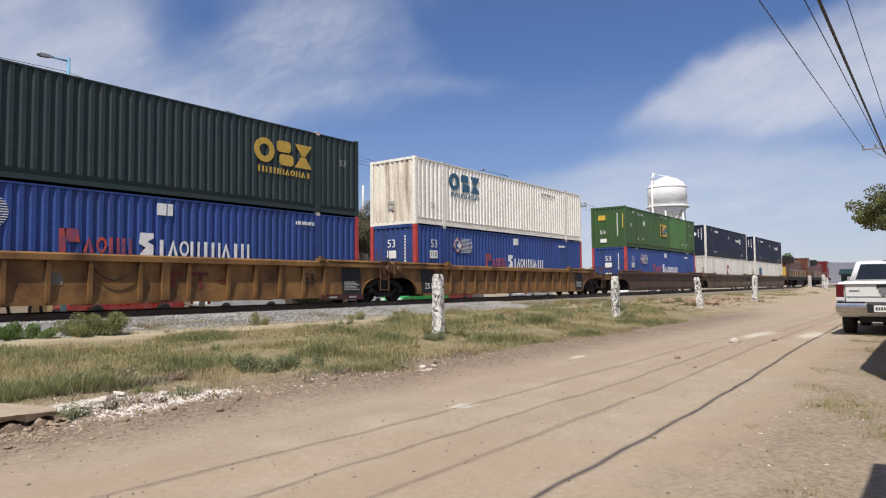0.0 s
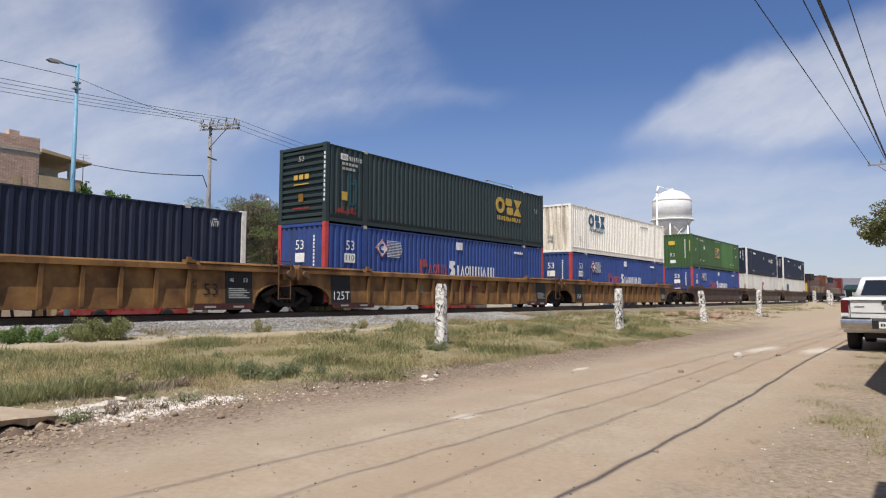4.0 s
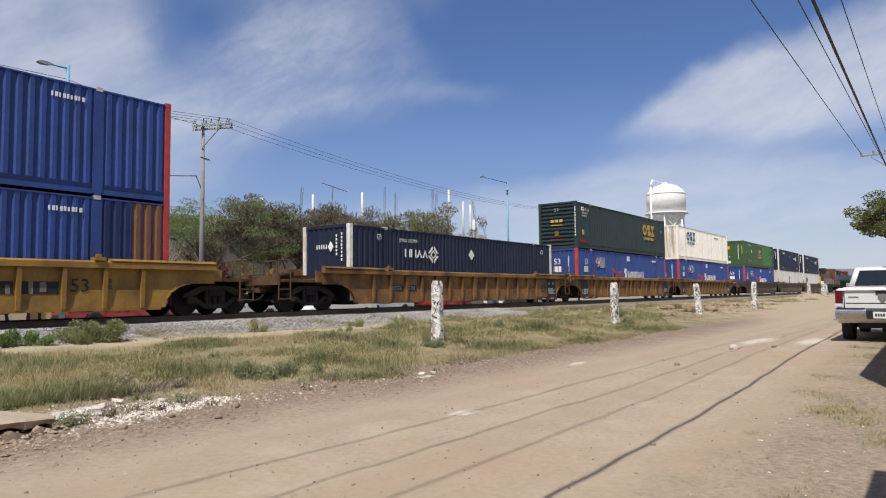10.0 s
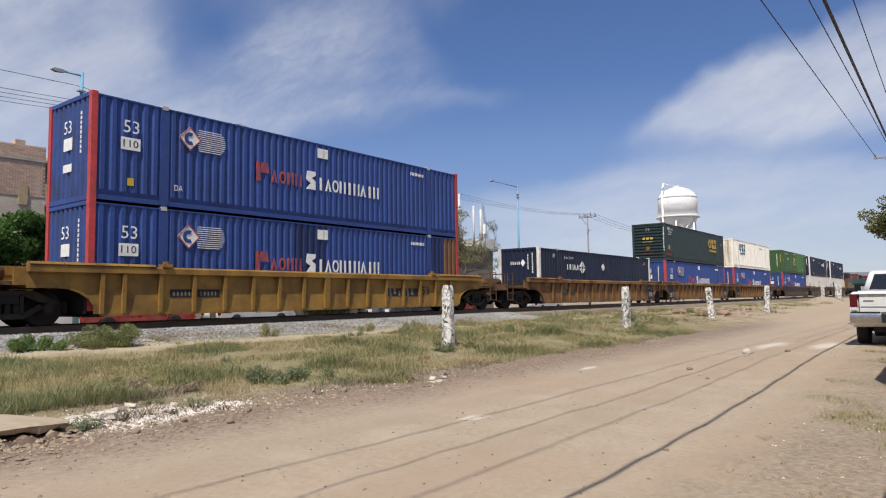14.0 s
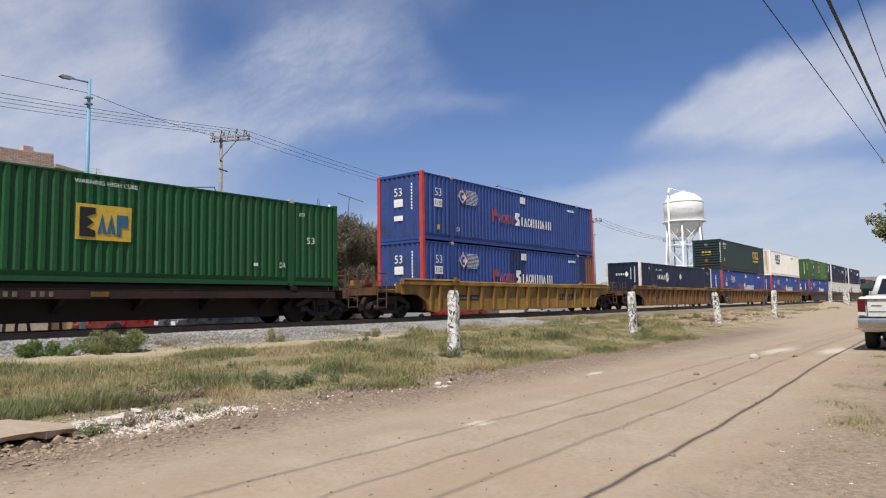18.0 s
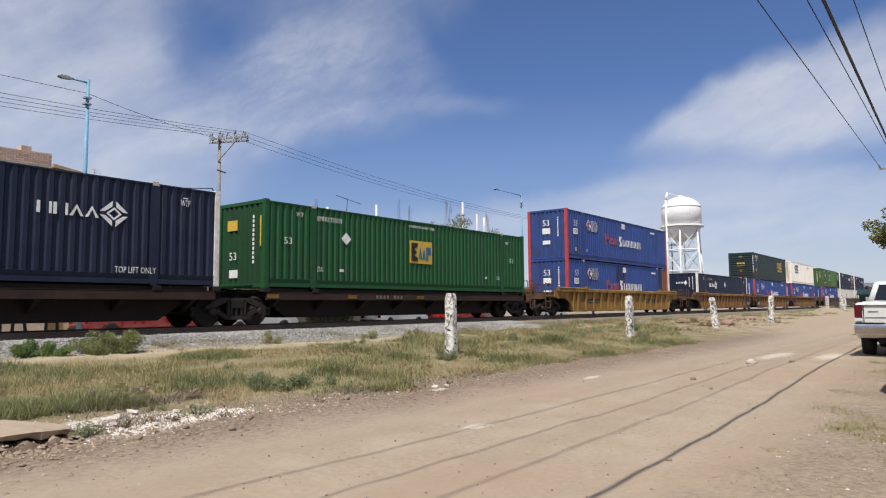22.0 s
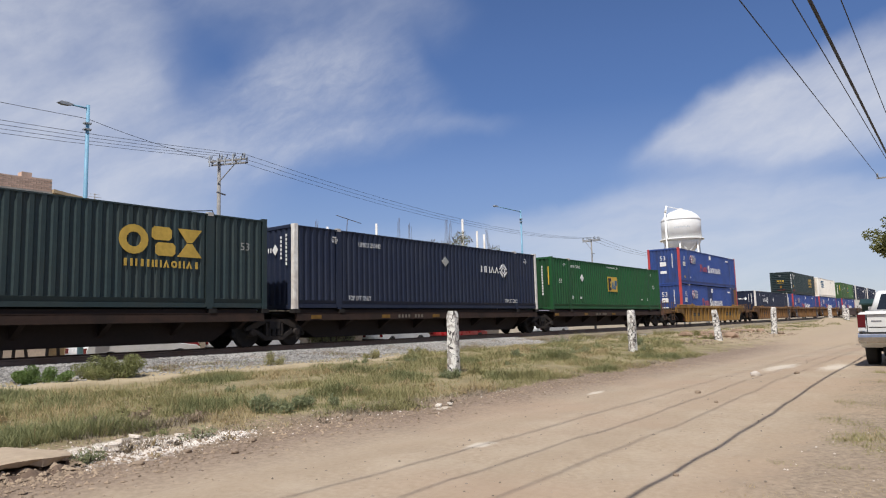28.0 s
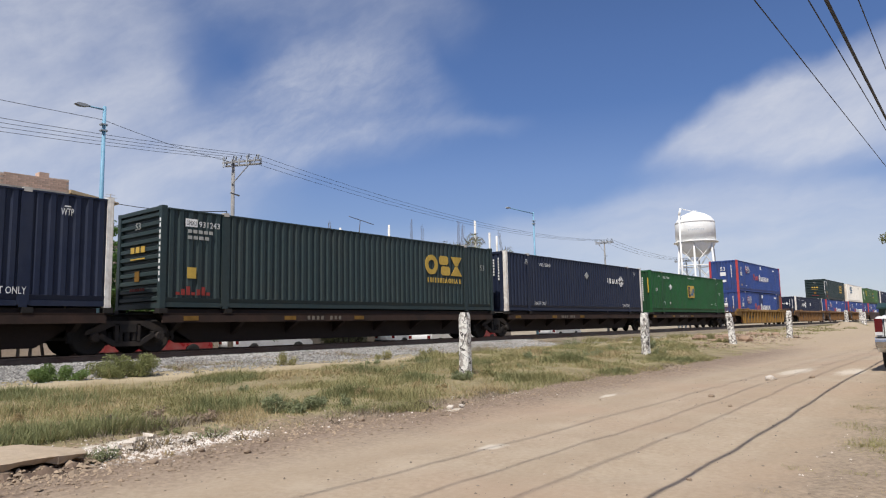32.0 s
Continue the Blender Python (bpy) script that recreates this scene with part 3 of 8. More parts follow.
def stack_marks(ob, dx, faded=False):
    """The blue container's marks: numbers, diamond with lined globe, the long name as bars."""
    bare = set(ob.children)
    side_text("53", 1.12, 1.93, 0.44, 0.35, M_LETTER_WHITE, ob)
    plates("number_plate", [(1.06, 1.60, 1.46, 1.80)], M_LETTER_WHITE, ob)
    side_text("110", 1.12, 1.54, 0.42, 0.20, M_LETTER_BLACK, ob, 0.002)
    shape_plate("diamond", [diamond(3.11, 2.10, 0.36, 0.36)], M_LETTER_WHITE, ob)
    rim = []
    for sx in (1, -1):
        for sz in (1, -1):
            rim.append([(3.11, 2.10 + sz * 0.36), (3.11 + sx * 0.36, 2.10), (3.11 + sx * 0.32, 2.10), (3.11, 2.10 + sz * 0.32)])
    shape_plate("diamond_rim", rim, M_LETTER_RED, ob, y=OUT - 0.014)
    shape_plate("diamond_heart", [ring_shape(3.11, 2.10, 0.08, 0.19, a, a + 62, 3) for a in (60, 120, 180, 240)], M_BLUE, ob, y=OUT - 0.014)
    rects = []
    for i in range(11):
        z = 1.78 + i * 0.062
        reach = math.sqrt(max(0.01, 0.40 ** 2 - (z - 2.10) ** 2))
        rects.append((3.34 + abs(z - 2.10) * 0.2, 3.92 + reach, z, z + 0.020))
    plates("globe_emblem", rects, M_GREY_PLATE if faded else M_LETTER_WHITE, ob)
    shape_plate("name_emblem", [slab(5.47, 5.63, 1.18, 1.80), slab(5.64, 5.98, 1.46, 1.80, -0.05)], M_LETTER_RED, ob)
    glyph_row(ob, 6.06, 1.20, 1.36, 0.42, ("peak", "ring", "pair", "pair"), M_LETTER_RED, 0.26)
    shape_plate("name_emblem", [[(7.56, 1.16), (7.98, 1.16), (7.98, 1.46), (7.80, 1.56), (7.98, 1.66), (7.98, 1.80), (7.60, 1.80), (7.56, 1.50), (7.76, 1.38)]], M_LETTER_WHITE, ob)
    glyph_row(ob, 8.08, 1.18, 3.2, 0.45, ("bar", "peak", "ring", "pair", "bar", "pair", "peak", "bar", "pair"), M_LETTER_WHITE, 0.24, 0.84)
    plates("label_plate", [(8.08, 8.36, 2.33, 2.67), (8.40, 8.56, 2.33, 2.67)], M_LETTER_WHITE, ob)
    bar_row(ob, 13.16, 2.41, 0.85, 0.12, 9, M_LETTER_WHITE)
    side_text("DA", 2.63, 0.50, 0.26, 0.17, M_LETTER_WHITE, ob)
    plates("yellow_tag", [(1.26, 1.43, 0.48, 0.69)], M_SIGN_YELLOW, ob)
    for c in set(ob.children) - bare:
        c.location.x += dx
    end_text("53", 0.28, 1.93, 0.44, 0.35, M_LETTER_WHITE, ob)
    end_plates("end_plate", [(-0.2, 0.30, 1.46, 1.80)], M_LETTER_WHITE, ob)
    end_plates("end_plate", [(-0.2, 0.30, 0.86, 1.08)], M_LETTER_WHITE, ob)
    end_plates("end_marking", [(-0.74, -0.67, 1.3 + 0.13 * i, 1.39 + 0.13 * i) for i in range(9)], M_LETTER_WHITE, ob)


def blue_container(label, dx=-0.08):
    ob = container(label, M_BLUE, M_RED_POST, end_paint=M_BLUE_END)
    stack_marks(ob, dx)
    return ob


def dark_container(label, spray=True, serial="931243"):
    ob = container(label, M_GREEN_DARK, M_GREEN_DARK, "horizontal")
    round_emblem(ob, 11.32, 1.48, 2.48, 0.82, M_LETTER_YELLOW, "ochre emblem of plain shapes")
    plates("number_box", [(0.72, 1.09, 2.36, 2.59)], M_LETTER_WHITE, ob)
    side_text("UMXU", 0.75, 2.40, 0.31, 0.14, M_LETTER_BLACK, ob, 0.002)
    side_text(serial, 1.14, 2.37, 0.68, 0.17, M_LETTER_WHITE, ob)
    plates("small_print", [(0.80 + 0.17 * i, 0.92 + 0.17 * i, 2.18, 2.28) for i in range(5)] + [(0.80 + 0.18 * i, 0.93 + 0.18 * i, 2.0, 2.1) for i in range(4)], M_GREY_PLATE, ob)
    plates("yellow_plate", [(0.80, 1.08, 0.86, 1.18)], M_LETTER_YELLOW, ob)
    plates("red_print", [(0.47 + 0.16 * i, 0.58 + 0.16 * i, 0.38, 0.47 + 0.08 * (i % 3)) for i in range(7)], M_RED_DULL, ob)
    side_text("53", 15.15, 1.82, 0.32, 0.24, M_GREY_PLATE, ob)
    if spray:
        plates("spray_mark", [(1.20, 1.26, 0.7, 1.9), (1.50, 1.56, 0.6, 1.7), (1.26, 1.50, 1.5, 1.56), (1.3, 1.6, 0.72, 0.8)], M_SPRAY, ob)
    end_plates("end_emblem", [(0.25, 0.46, 1.64, 1.82), (-0.05, 0.16, 1.64, 1.82), (-0.36, -0.14, 1.64, 1.82), (-0.36, 0.46, 1.44, 1.48)], M_LETTER_YELLOW, ob)
    end_plates("end_plate", [(-0.08, 0.18, 0.80, 1.10)], M_DULL_AMBER, ob)
    end_plates("red_print", [(-0.4 + 0.15 * i, -0.3 + 0.15 * i, 0.52, 0.60) for i in range(6)], M_RED_DULL, ob)
    end_text("53", 0.2, 2.32, 0.3, 0.2, M_GREY_PLATE, ob)
    for i in range(11):
        boxes_part("post_marking", [(-0.006, 0.002, -HALF + 0.05, -HALF + 0.12, 0.75 + 0.17 * i, 0.84 + 0.17 * i + 0.03 * (i % 2))], M_LETTER_WHITE, ob)
    return ob


def lozenge_emblem(ob, x, z, w, h, mat):
    """Four plain shapes, then a lozenge of four pieces round a smaller one."""
    glyph_row(ob, x, z, w * 0.68, h, ("pair", "pair", "peak", "peak"), mat, 0.20, 0.9)
    cx, cz, p, q = x + w * 0.84, z + h * 0.5, w * 0.165, h * 1.12
    sh = []
    for sx in (1, -1):
        for sz in (1, -1):
            sh.append([(cx + sx * 0.05, cz + sz * q), (cx + sx * p, cz + sz * 0.05), (cx + sx * (p - 0.13), cz + sz * 0.05), (cx + sx * 0.05, cz + sz * (q - 0.15))])
            sh.append([(cx, cz + sz * q * 0.52), (cx + sx * p * 0.55, cz), (cx + sx * p * 0.36, cz), (cx, cz + sz * q * 0.34)])
    for piece in sh:
        shape_plate("emblem_piece", [piece], mat, ob)


def navy_container(label, number="250442", flip=False):
    ob = container(label, M_NAVY, M_WHITE_POST)
    if flip:
        lozenge_emblem(ob, 11.05, 1.72, 2.25, 0.30, M_LETTER_WHITE)
        side_text("TOP LIFT ONLY", 2.49, 0.31, 1.18, 0.17, M_LETTER_WHITE, ob)
        side_text("TOP LIFT ONLY", 13.0, 0.31, 1.15, 0.17, M_LETTER_WHITE, ob)
        shape_plate("placard", [diamond(8.33, 2.05, 0.25, 0.22)], M_GREY_PLATE, ob, "grey diamond-shaped placard")
    else:
        lozenge_emblem(ob, 3.22, 1.74, 2.3, 0.33, M_LETTER_WHITE)
        shape_plate("placard", [diamond(8.1, 2.0, 0.25, 0.24)], M_LETTER_WHITE, ob, "white diamond-shaped placard")
    side_text("WTP", 1.68 if flip else 1.48, 2.34, 0.30, 0.18, M_LETTER_WHITE, ob)
    plates("marking_line", [(1.74, 1.92, 2.55, 2.58) if flip else (1.54, 1.72, 2.55, 2.58)], M_LETTER_WHITE, ob)
    if number:
        side_text(("UMKU " if flip else "JMXU ") + number, 3.05 if flip else 2.84, 2.31, 1.18, 0.18, M_LETTER_WHITE, ob)
    else:
        bar_row(ob, 3.05, 2.31, 1.18, 0.18, 10, M_LETTER_WHITE)
    side_text("WTP", 14.85, 2.30, 0.30, 0.18, M_LETTER_WHITE, ob)
    plates("marking_line", [(14.93, 15.08, 2.52, 2.55)], M_LETTER_WHITE, ob)
    end_plates("end_emblem", [(0.46 - 0.13 * i, 0.51 - 0.13 * i, 1.98, 2.14) for i in range(5)], M_LETTER_WHITE, ob)
    bm = bmesh.new()
    prism(bm, [(-0.27, 1.86), (-0.12, 2.06), (-0.27, 2.26), (-0.42, 2.06)], "x", 0.0, 0.012)
    part("end_emblem", bm, M_LETTER_WHITE, ob)
    end_plates("end_marking", [(-0.62, -0.55, 1.72 + 0.14 * i, 1.81 + 0.14 * i) for i in range(6)], M_LETTER_WHITE, ob)
    end_plates("end_marking", [(-0.90, -0.83, 1.50 + 0.14 * i, 1.59 + 0.14 * i) for i in range(8)], M_LETTER_WHITE, ob)
    return ob


def green_container(label, paint=None, faded=False):
    ob = container(label, paint or M_GREEN, end_paint=paint or M_GREEN_END)
    y = OUT - 0.014
    plates("emblem_field", [(7.18, 8.62, 1.12, 2.05)], M_SIGN_YELLOW, ob, label="yellow emblem field")
    shape_plate("emblem", [[(7.27, 1.20), (7.66, 1.20), (7.66, 1.36), (7.44, 1.44), (7.62, 1.58), (7.44, 1.72), (7.66, 1.80), (7.66, 1.96), (7.27, 1.96)]], M_LETTER_BLACK, ob, y=y)
    for px in (7.72, 7.96):
        shape_plate("emblem", glyph("peak", px, 0.23, 1.30, 0.52, 0.09), M_LETTER_BLUE, ob, y=y)
    shape_plate("emblem", [slab(8.22, 8.34, 1.26, 1.82), slab(8.34, 8.52, 1.50, 1.82)], M_LETTER_BLUE, ob, y=y)
    side_text("53", 0.77, 1.47, 0.34, 0.22, M_LETTER_WHITE, ob)
    side_text("WTP", 1.28, 2.43, 0.30, 0.15, M_LETTER_WHITE, ob)
    side_text("EMHU 270093", 2.22, 2.37, 1.18, 0.17, M_LETTER_WHITE, ob)
    side_text("WARNING HIGH CUBE", 7.12, 2.57, 1.65, 0.11, M_LETTER_WHITE, ob)
    shape_plate("placard", [diamond(3.62, 1.83, 0.24, 0.22)], M_LETTER_WHITE, ob, "white diamond-shaped placard")
    side_text("DA", 2.24, 0.59, 0.24, 0.18, M_LETTER_WHITE, ob)
    side_text("DA", 13.6, 0.59, 0.24, 0.18, M_LETTER_WHITE, ob)
    plates("small_print", [(3.3, 3.5, 0.62, 0.72)], M_LETTER_WHITE, ob)
    plates("small_print", [(12.6, 12.75, 0.62, 0.72)], M_LETTER_WHITE, ob)
    side_text("53", 14.75, 1.45, 0.34, 0.22, M_LETTER_WHITE, ob)
    side_text("WTP", 14.4, 2.35, 0.26, 0.14, M_LETTER_WHITE, ob)
    end_plates("end_emblem", [(0.2, 0.75, 1.95, 2.30)], M_SIGN_YELLOW, ob)
    end_plates("post_stripe", [(-HALF + 0.19, -HALF + 0.25, 1.35, 2.35)], M_SIGN_YELLOW, ob, "yellow stripe", 0.0)
    end_text("53", 0.62, 0.95, 0.4, 0.26, M_LETTER_WHITE, ob)
    end_plates("end_plate", [(0.15, 0.62, 0.35, 0.62)], M_LETTER_WHITE, ob)
    end_plates("end_marking", [(-0.72, -0.64, 0.8 + 0.15 * i, 0.9 + 0.15 * i) for i in range(11)], M_LETTER_WHITE, ob)
    return ob


WELL_Z, UPPER_Z, DECK_Z = 1.28, 4.178, 2.136

# upper and lower loads, from the head of the train to its tail
ob = on_train(navy_container("navy blue container with white corner posts stacked on a white one", "", True), 85.6, UPPER_Z)
ob = container("dirty white container sunk in a brown well wagon", M_WHITE)
plates("emblem_field", [(1.7, 3.2, 1.2, 2.1)], M_LETTER_BLUE, ob)
on_train(ob, 85.6, WELL_Z)
on_train(navy_container("navy blue container with black grated end stacked on a white one", "", True), 65.2, UPPER_Z)
ob = container("dirty white container with red emblem in a brown well wagon", M_WHITE)
for k in range(6):
    shape_plate("emblem", [ring_shape(7.6, 1.6, 0.3, 0.55, 40 + k * 45, 86 + k * 45, 3)], M_LETTER_RED, ob)
on_train(ob, 65.2, WELL_Z)
ob = green_container("faded green container with yellow emblem stacked on a blue one", M_GREEN_OLD)
fold = (CL - 2 * LIFT - 0.26) / 43
bm = bmesh.new()
corrugated(bm, LIFT + 0.13 + 27 * fold, CL - LIFT - 0.13, 0.31, CH - 0.10, lambda u, v, d: (u, -HALF + d + 0.007, v), fold)
part("pale_panel", bm, surface("paler green repaint", (0.070, 0.165, 0.050), 0.55, dirt=(0.05, 0.07, 0.04), amount=0.3, streak=0.3), ob, "paler green repainted panels")
on_train(ob, 45.33, UPPER_Z)
on_train(blue_container("royal blue container with red corner posts in a brown well wagon"), 45.33, WELL_Z)
ob = container("off-white rust-streaked container stacked on a blue one", M_CREAM, end_paint=M_CREAM_END)
round_emblem(ob, 2.42, 1.72, 2.5, 0.78, M_LETTER_BLUE, "faded blue emblem of plain shapes")
side_text("53", 1.05, 0.75, 0.3, 0.24, M_GREY_PLATE, ob)
plates("small_print", [(11.2 + 0.2 * i, 11.32 + 0.2 * i, 2.34, 2.46) for i in range(8)], M_GREY_PLATE, ob)
end_plates("end_marking", [(-0.1 + 0.13 * i, 0.0 + 0.13 * i, 0.9, 1.05) for i in range(3)] + [(-0.1, 0.26, 0.66, 0.78)], M_GREY_PLATE, ob)
on_train(ob, 21.93, UPPER_Z)
on_train(blue_container("royal blue container with red corner posts in an ochre well wagon"), 21.93, WELL_Z)
on_train(dark_container("dark green container with ochre emblem stacked on a blue one", True, "931510"), 2.334, UPPER_Z)
on_train(blue_container("royal blue container with red corner posts in an ochre well wagon"), 2.334, WELL_Z)
on_train(navy_container("navy blue container with white corner posts in an ochre well wagon", "252709"), -17.20, WELL_Z)
on_train(blue_container("royal blue container with red corner posts stacked on its like", -0.27), -40.68, UPPER_Z)
ob = blue_container("royal blue container with dark repainted panels in a yellow well wagon", -0.27)
for name, a, b, n, mat, label in (("dark_panel", LIFT + 0.13 + 17 * fold, LIFT + 0.13 + 22 * fold, 5, M_BLUE_DARK, "darker repainted panel"),
                                  ("dark_panel", CL - LIFT + 0.13, CL - LIFT + 0.975, 3, M_BLUE_DARK, "darker repainted panel"),
                                  ("rust_panel", CL - LIFT + 0.985, CL - 0.165, 3, M_RUST, "brown rusty panel")):
    bm = bmesh.new()
    corrugated(bm, a, b, 0.31, CH - 0.10, lambda u, v, d: (u, -HALF + d + 0.007, v), (b - a) / n)
    part(name, bm, mat, ob, label)
on_train(ob, -40.68, WELL_Z)
on_train(green_container("bright green container with yellow emblem on a spine wagon"), -61.65, DECK_Z)
on_train(navy_container("navy blue container with weathered white corner posts on a spine wagon", "250442", True), -79.48, DECK_Z)
on_train(dark_container("dark green container with ochre emblem on a spine wagon", False, "931243"), -96.76, DECK_Z)
on_train(navy_container("navy blue container with white corner posts on a spine wagon", "", True), -114.25, DECK_Z)

# ---------- wagons ----------


def wheelset(parent, x):
    bm = bmesh.new()
    for side in (-1, 1):
        prof = [(0.09, side * 0.60), (0.14, side * 0.64), (0.34, side * 0.70), (0.40, side * 0.66), (0.50, side * 0.685), (0.455, side * 0.715), (0.45, side * 0.80), (0.40, side * 0.80), (0.34, side * 0.755), (0.15, side * 0.79), (0.15, side * 0.82), (0.0, side * 0.82)]
        lathe(bm, prof, 22, "y")
    rod(bm, (0, -1.05, 0), (0, 1.05, 0), 0.085, sides=10)
    for k in range(4):
        a = math.pi / 2 * k
        for side in (-1, 1):
            rod(bm, (0.24 * math.cos(a), side * 0.74, 0.24 * math.sin(a)), (0.24 * math.cos(a), side * 0.785, 0.24 * math.sin(a)), 0.05, sides=6)
    w = part("wheelset", bm, M_STEEL, parent)
    bm = bmesh.new()
    for side in (-1, 1):
        lathe(bm, [(0.456, side * 0.715), (0.452, side * 0.80), (0.42, side * 0.806), (0.42, side * 0.715)], 22, "y")
    w.location = (x, 0, 0.455)
    WHEELS.append((w, x))
    return w


def bogie(parent, x):
    """A two-axle freight bogie with cast side frames."""
    b = new("bogie")
    b.empty_display_size = 0.1
    b.parent = parent
    b.location = (x, 0, 0)
    for side in (-1, 1):
        bm = bmesh.new()
        y0, y1 = side * 0.92, side * 1.06
        prism(bm, [(-1.10, 0.52), (-0.72, 0.60), (-0.35, 0.76), (0.35, 0.76), (0.72, 0.60), (1.10, 0.52), (1.10, 0.62), (0.55, 0.88), (-0.55, 0.88), (-1.10, 0.62)], "y", y0, y1)
        prism(bm, [(-0.78, 0.46), (-0.35, 0.20), (0.35, 0.20), (0.78, 0.46), (0.70, 0.56), (0.32, 0.33), (-0.32, 0.33), (-0.70, 0.56)], "y", y0, y1)
        for xx in (-0.34, 0.25):
            box(bm, xx, xx + 0.09, min(y0, y1), max(y0, y1), 0.30, 0.80)
        for xx in (-0.87, 0.87):
            rod(bm, (xx, side * 0.95, 0.455), (xx, side * 1.16, 0.455), 0.13, 0.11, 12)
            for k in range(3):
                a = 2 * math.pi * k / 3
                rod(bm, (xx + 0.07 * math.cos(a), side * 1.16, 0.455 + 0.07 * math.sin(a)), (xx + 0.07 * math.cos(a), side * 1.18, 0.455 + 0.07 * math.sin(a)), 0.02, sides=6)
        part("side_frame", bm, M_FRAME, b)
        for xx in (-0.19, 0.0, 0.19):
            bm = bmesh.new()
            lathe(bm, [(0.07, 0.33), (0.085, 0.37), (0.065, 0.41), (0.085, 0.45), (0.065, 0.49), (0.085, 0.53), (0.07, 0.57)], 10, "z", (xx, side * 0.99, 0))
            part("spring", bm, M_STEEL, b)
    boxes_part("bolster", [(-0.22, 0.22, -1.08, 1.08, 0.57, 0.78)], M_STEEL, b)
    for xx in (-1.38, -0.36, 0.36, 1.38):
        bm = bmesh.new()
        box(bm, xx - 0.04, xx + 0.04, -0.86, 0.86, 0.38, 0.47)
        for side in (-1, 1):
            box(bm, xx - 0.06, xx + 0.06, side * 0.75 - 0.06, side * 0.75 + 0.06, 0.32, 0.6)
        part("brake_beam", bm, M_STEEL, b)
    for xx in (-0.87, 0.87):
        wheelset(b, xx)
    return b


def ladder(parent, x, y, z0, z1, wide, mat):
    bm = bmesh.new()
    for xx in (x, x + wide):
        rod(bm, (xx, y, z0), (xx, y, z1), 0.022, sides=6)
    n = int((z1 - z0) / 0.33)
    for i in range(n + 1):
        z = z0 + 0.03 + i * (z1 - z0 - 0.06) / max(1, n)
        rod(bm, (x, y, z), (x + wide, y, z), 0.018, sides=6)
    return part("ladder", bm, mat, parent)


def coupler(parent, x, way):
    bm = bmesh.new()
    box(bm, min(x, x - way * 0.9), max(x, x - way * 0.9), -0.09, 0.09, 0.72, 0.90)
    box(bm, x - 0.16, x + 0.16, -0.16, 0.16, 0.64, 0.96)
    part("coupler", bm, M_STEEL, parent)
    bm = bmesh.new()
    pts = [Vector((x - way * 0.9, -0.35, 0.72)), Vector((x - way * 0.5, -0.4, 0.45)), Vector((x - way * 0.1, -0.36, 0.36)), Vector((x + way * 0.1, -0.34, 0.36))]
    for a, b in zip(pts, pts[1:]):
        rod(bm, a, b, 0.03, sides=6)
    part("air_hose", bm, M_STEEL, parent)


def arch(x, way, zlo=0.13, ztop=0.95):
    """The wheel arch's edge from the sheet's foot up to its flat top."""
    return [(x - way * 0.95 * (1 - math.cos(radians(a))), zlo + (ztop - zlo) * math.sin(radians(a))) for a in (0, 18, 36, 54, 72, 90)]


M_BRAKE = surface("dull red wheel", (0.16, 0.035, 0.025), 0.7, amount=0.5)


def hand_brake(ob, x, paint):
    bm = bmesh.new()
    for k in range(18):
        a0, a1 = 2 * math.pi * k / 18, 2 * math.pi * (k + 1) / 18
        rod(bm, (0.24 * math.cos(a0), 0, 0.24 * math.sin(a0)), (0.24 * math.cos(a1), 0, 0.24 * math.sin(a1)), 0.015, sides=5)
    for k in range(4):
        a0 = math.pi / 2 * k + 0.4
        rod(bm, (0, 0, 0), (0.24 * math.cos(a0), 0, 0.24 * math.sin(a0)), 0.012, sides=5)
    w = part("hand_brake", bm, M_BRAKE, ob, "dull red hand brake wheel")
    w.location = (x, -0.55, 1.42)
    boxes_part("brake_stand", [(x - 0.08, x + 0.08, -0.48, -0.36, 1.1, 1.65)], M_FITTING, ob)


RIB_MESHES = {}


def rib_mesh(mat, side):
    key = (mat.name, side)
    if key not in RIB_MESHES:
        bm = bmesh.new()
        prism(bm, [(side * 1.40, 0.28), (side * 1.480, 0.28), (side * 1.505, 1.33), (side * 1.36, 1.33)], "x", -0.05, 0.05)
        RIB_MESHES[key] = mesh_from("rib", bm, mat)
    return RIB_MESHES[key]


def lean_out(verts, side):
    """The sheets lean: their foot stands further out than their top."""
    for v in verts:
        v.co.y += side * LEAN * (1.40 - v.co.z)


LEAN = 0.055


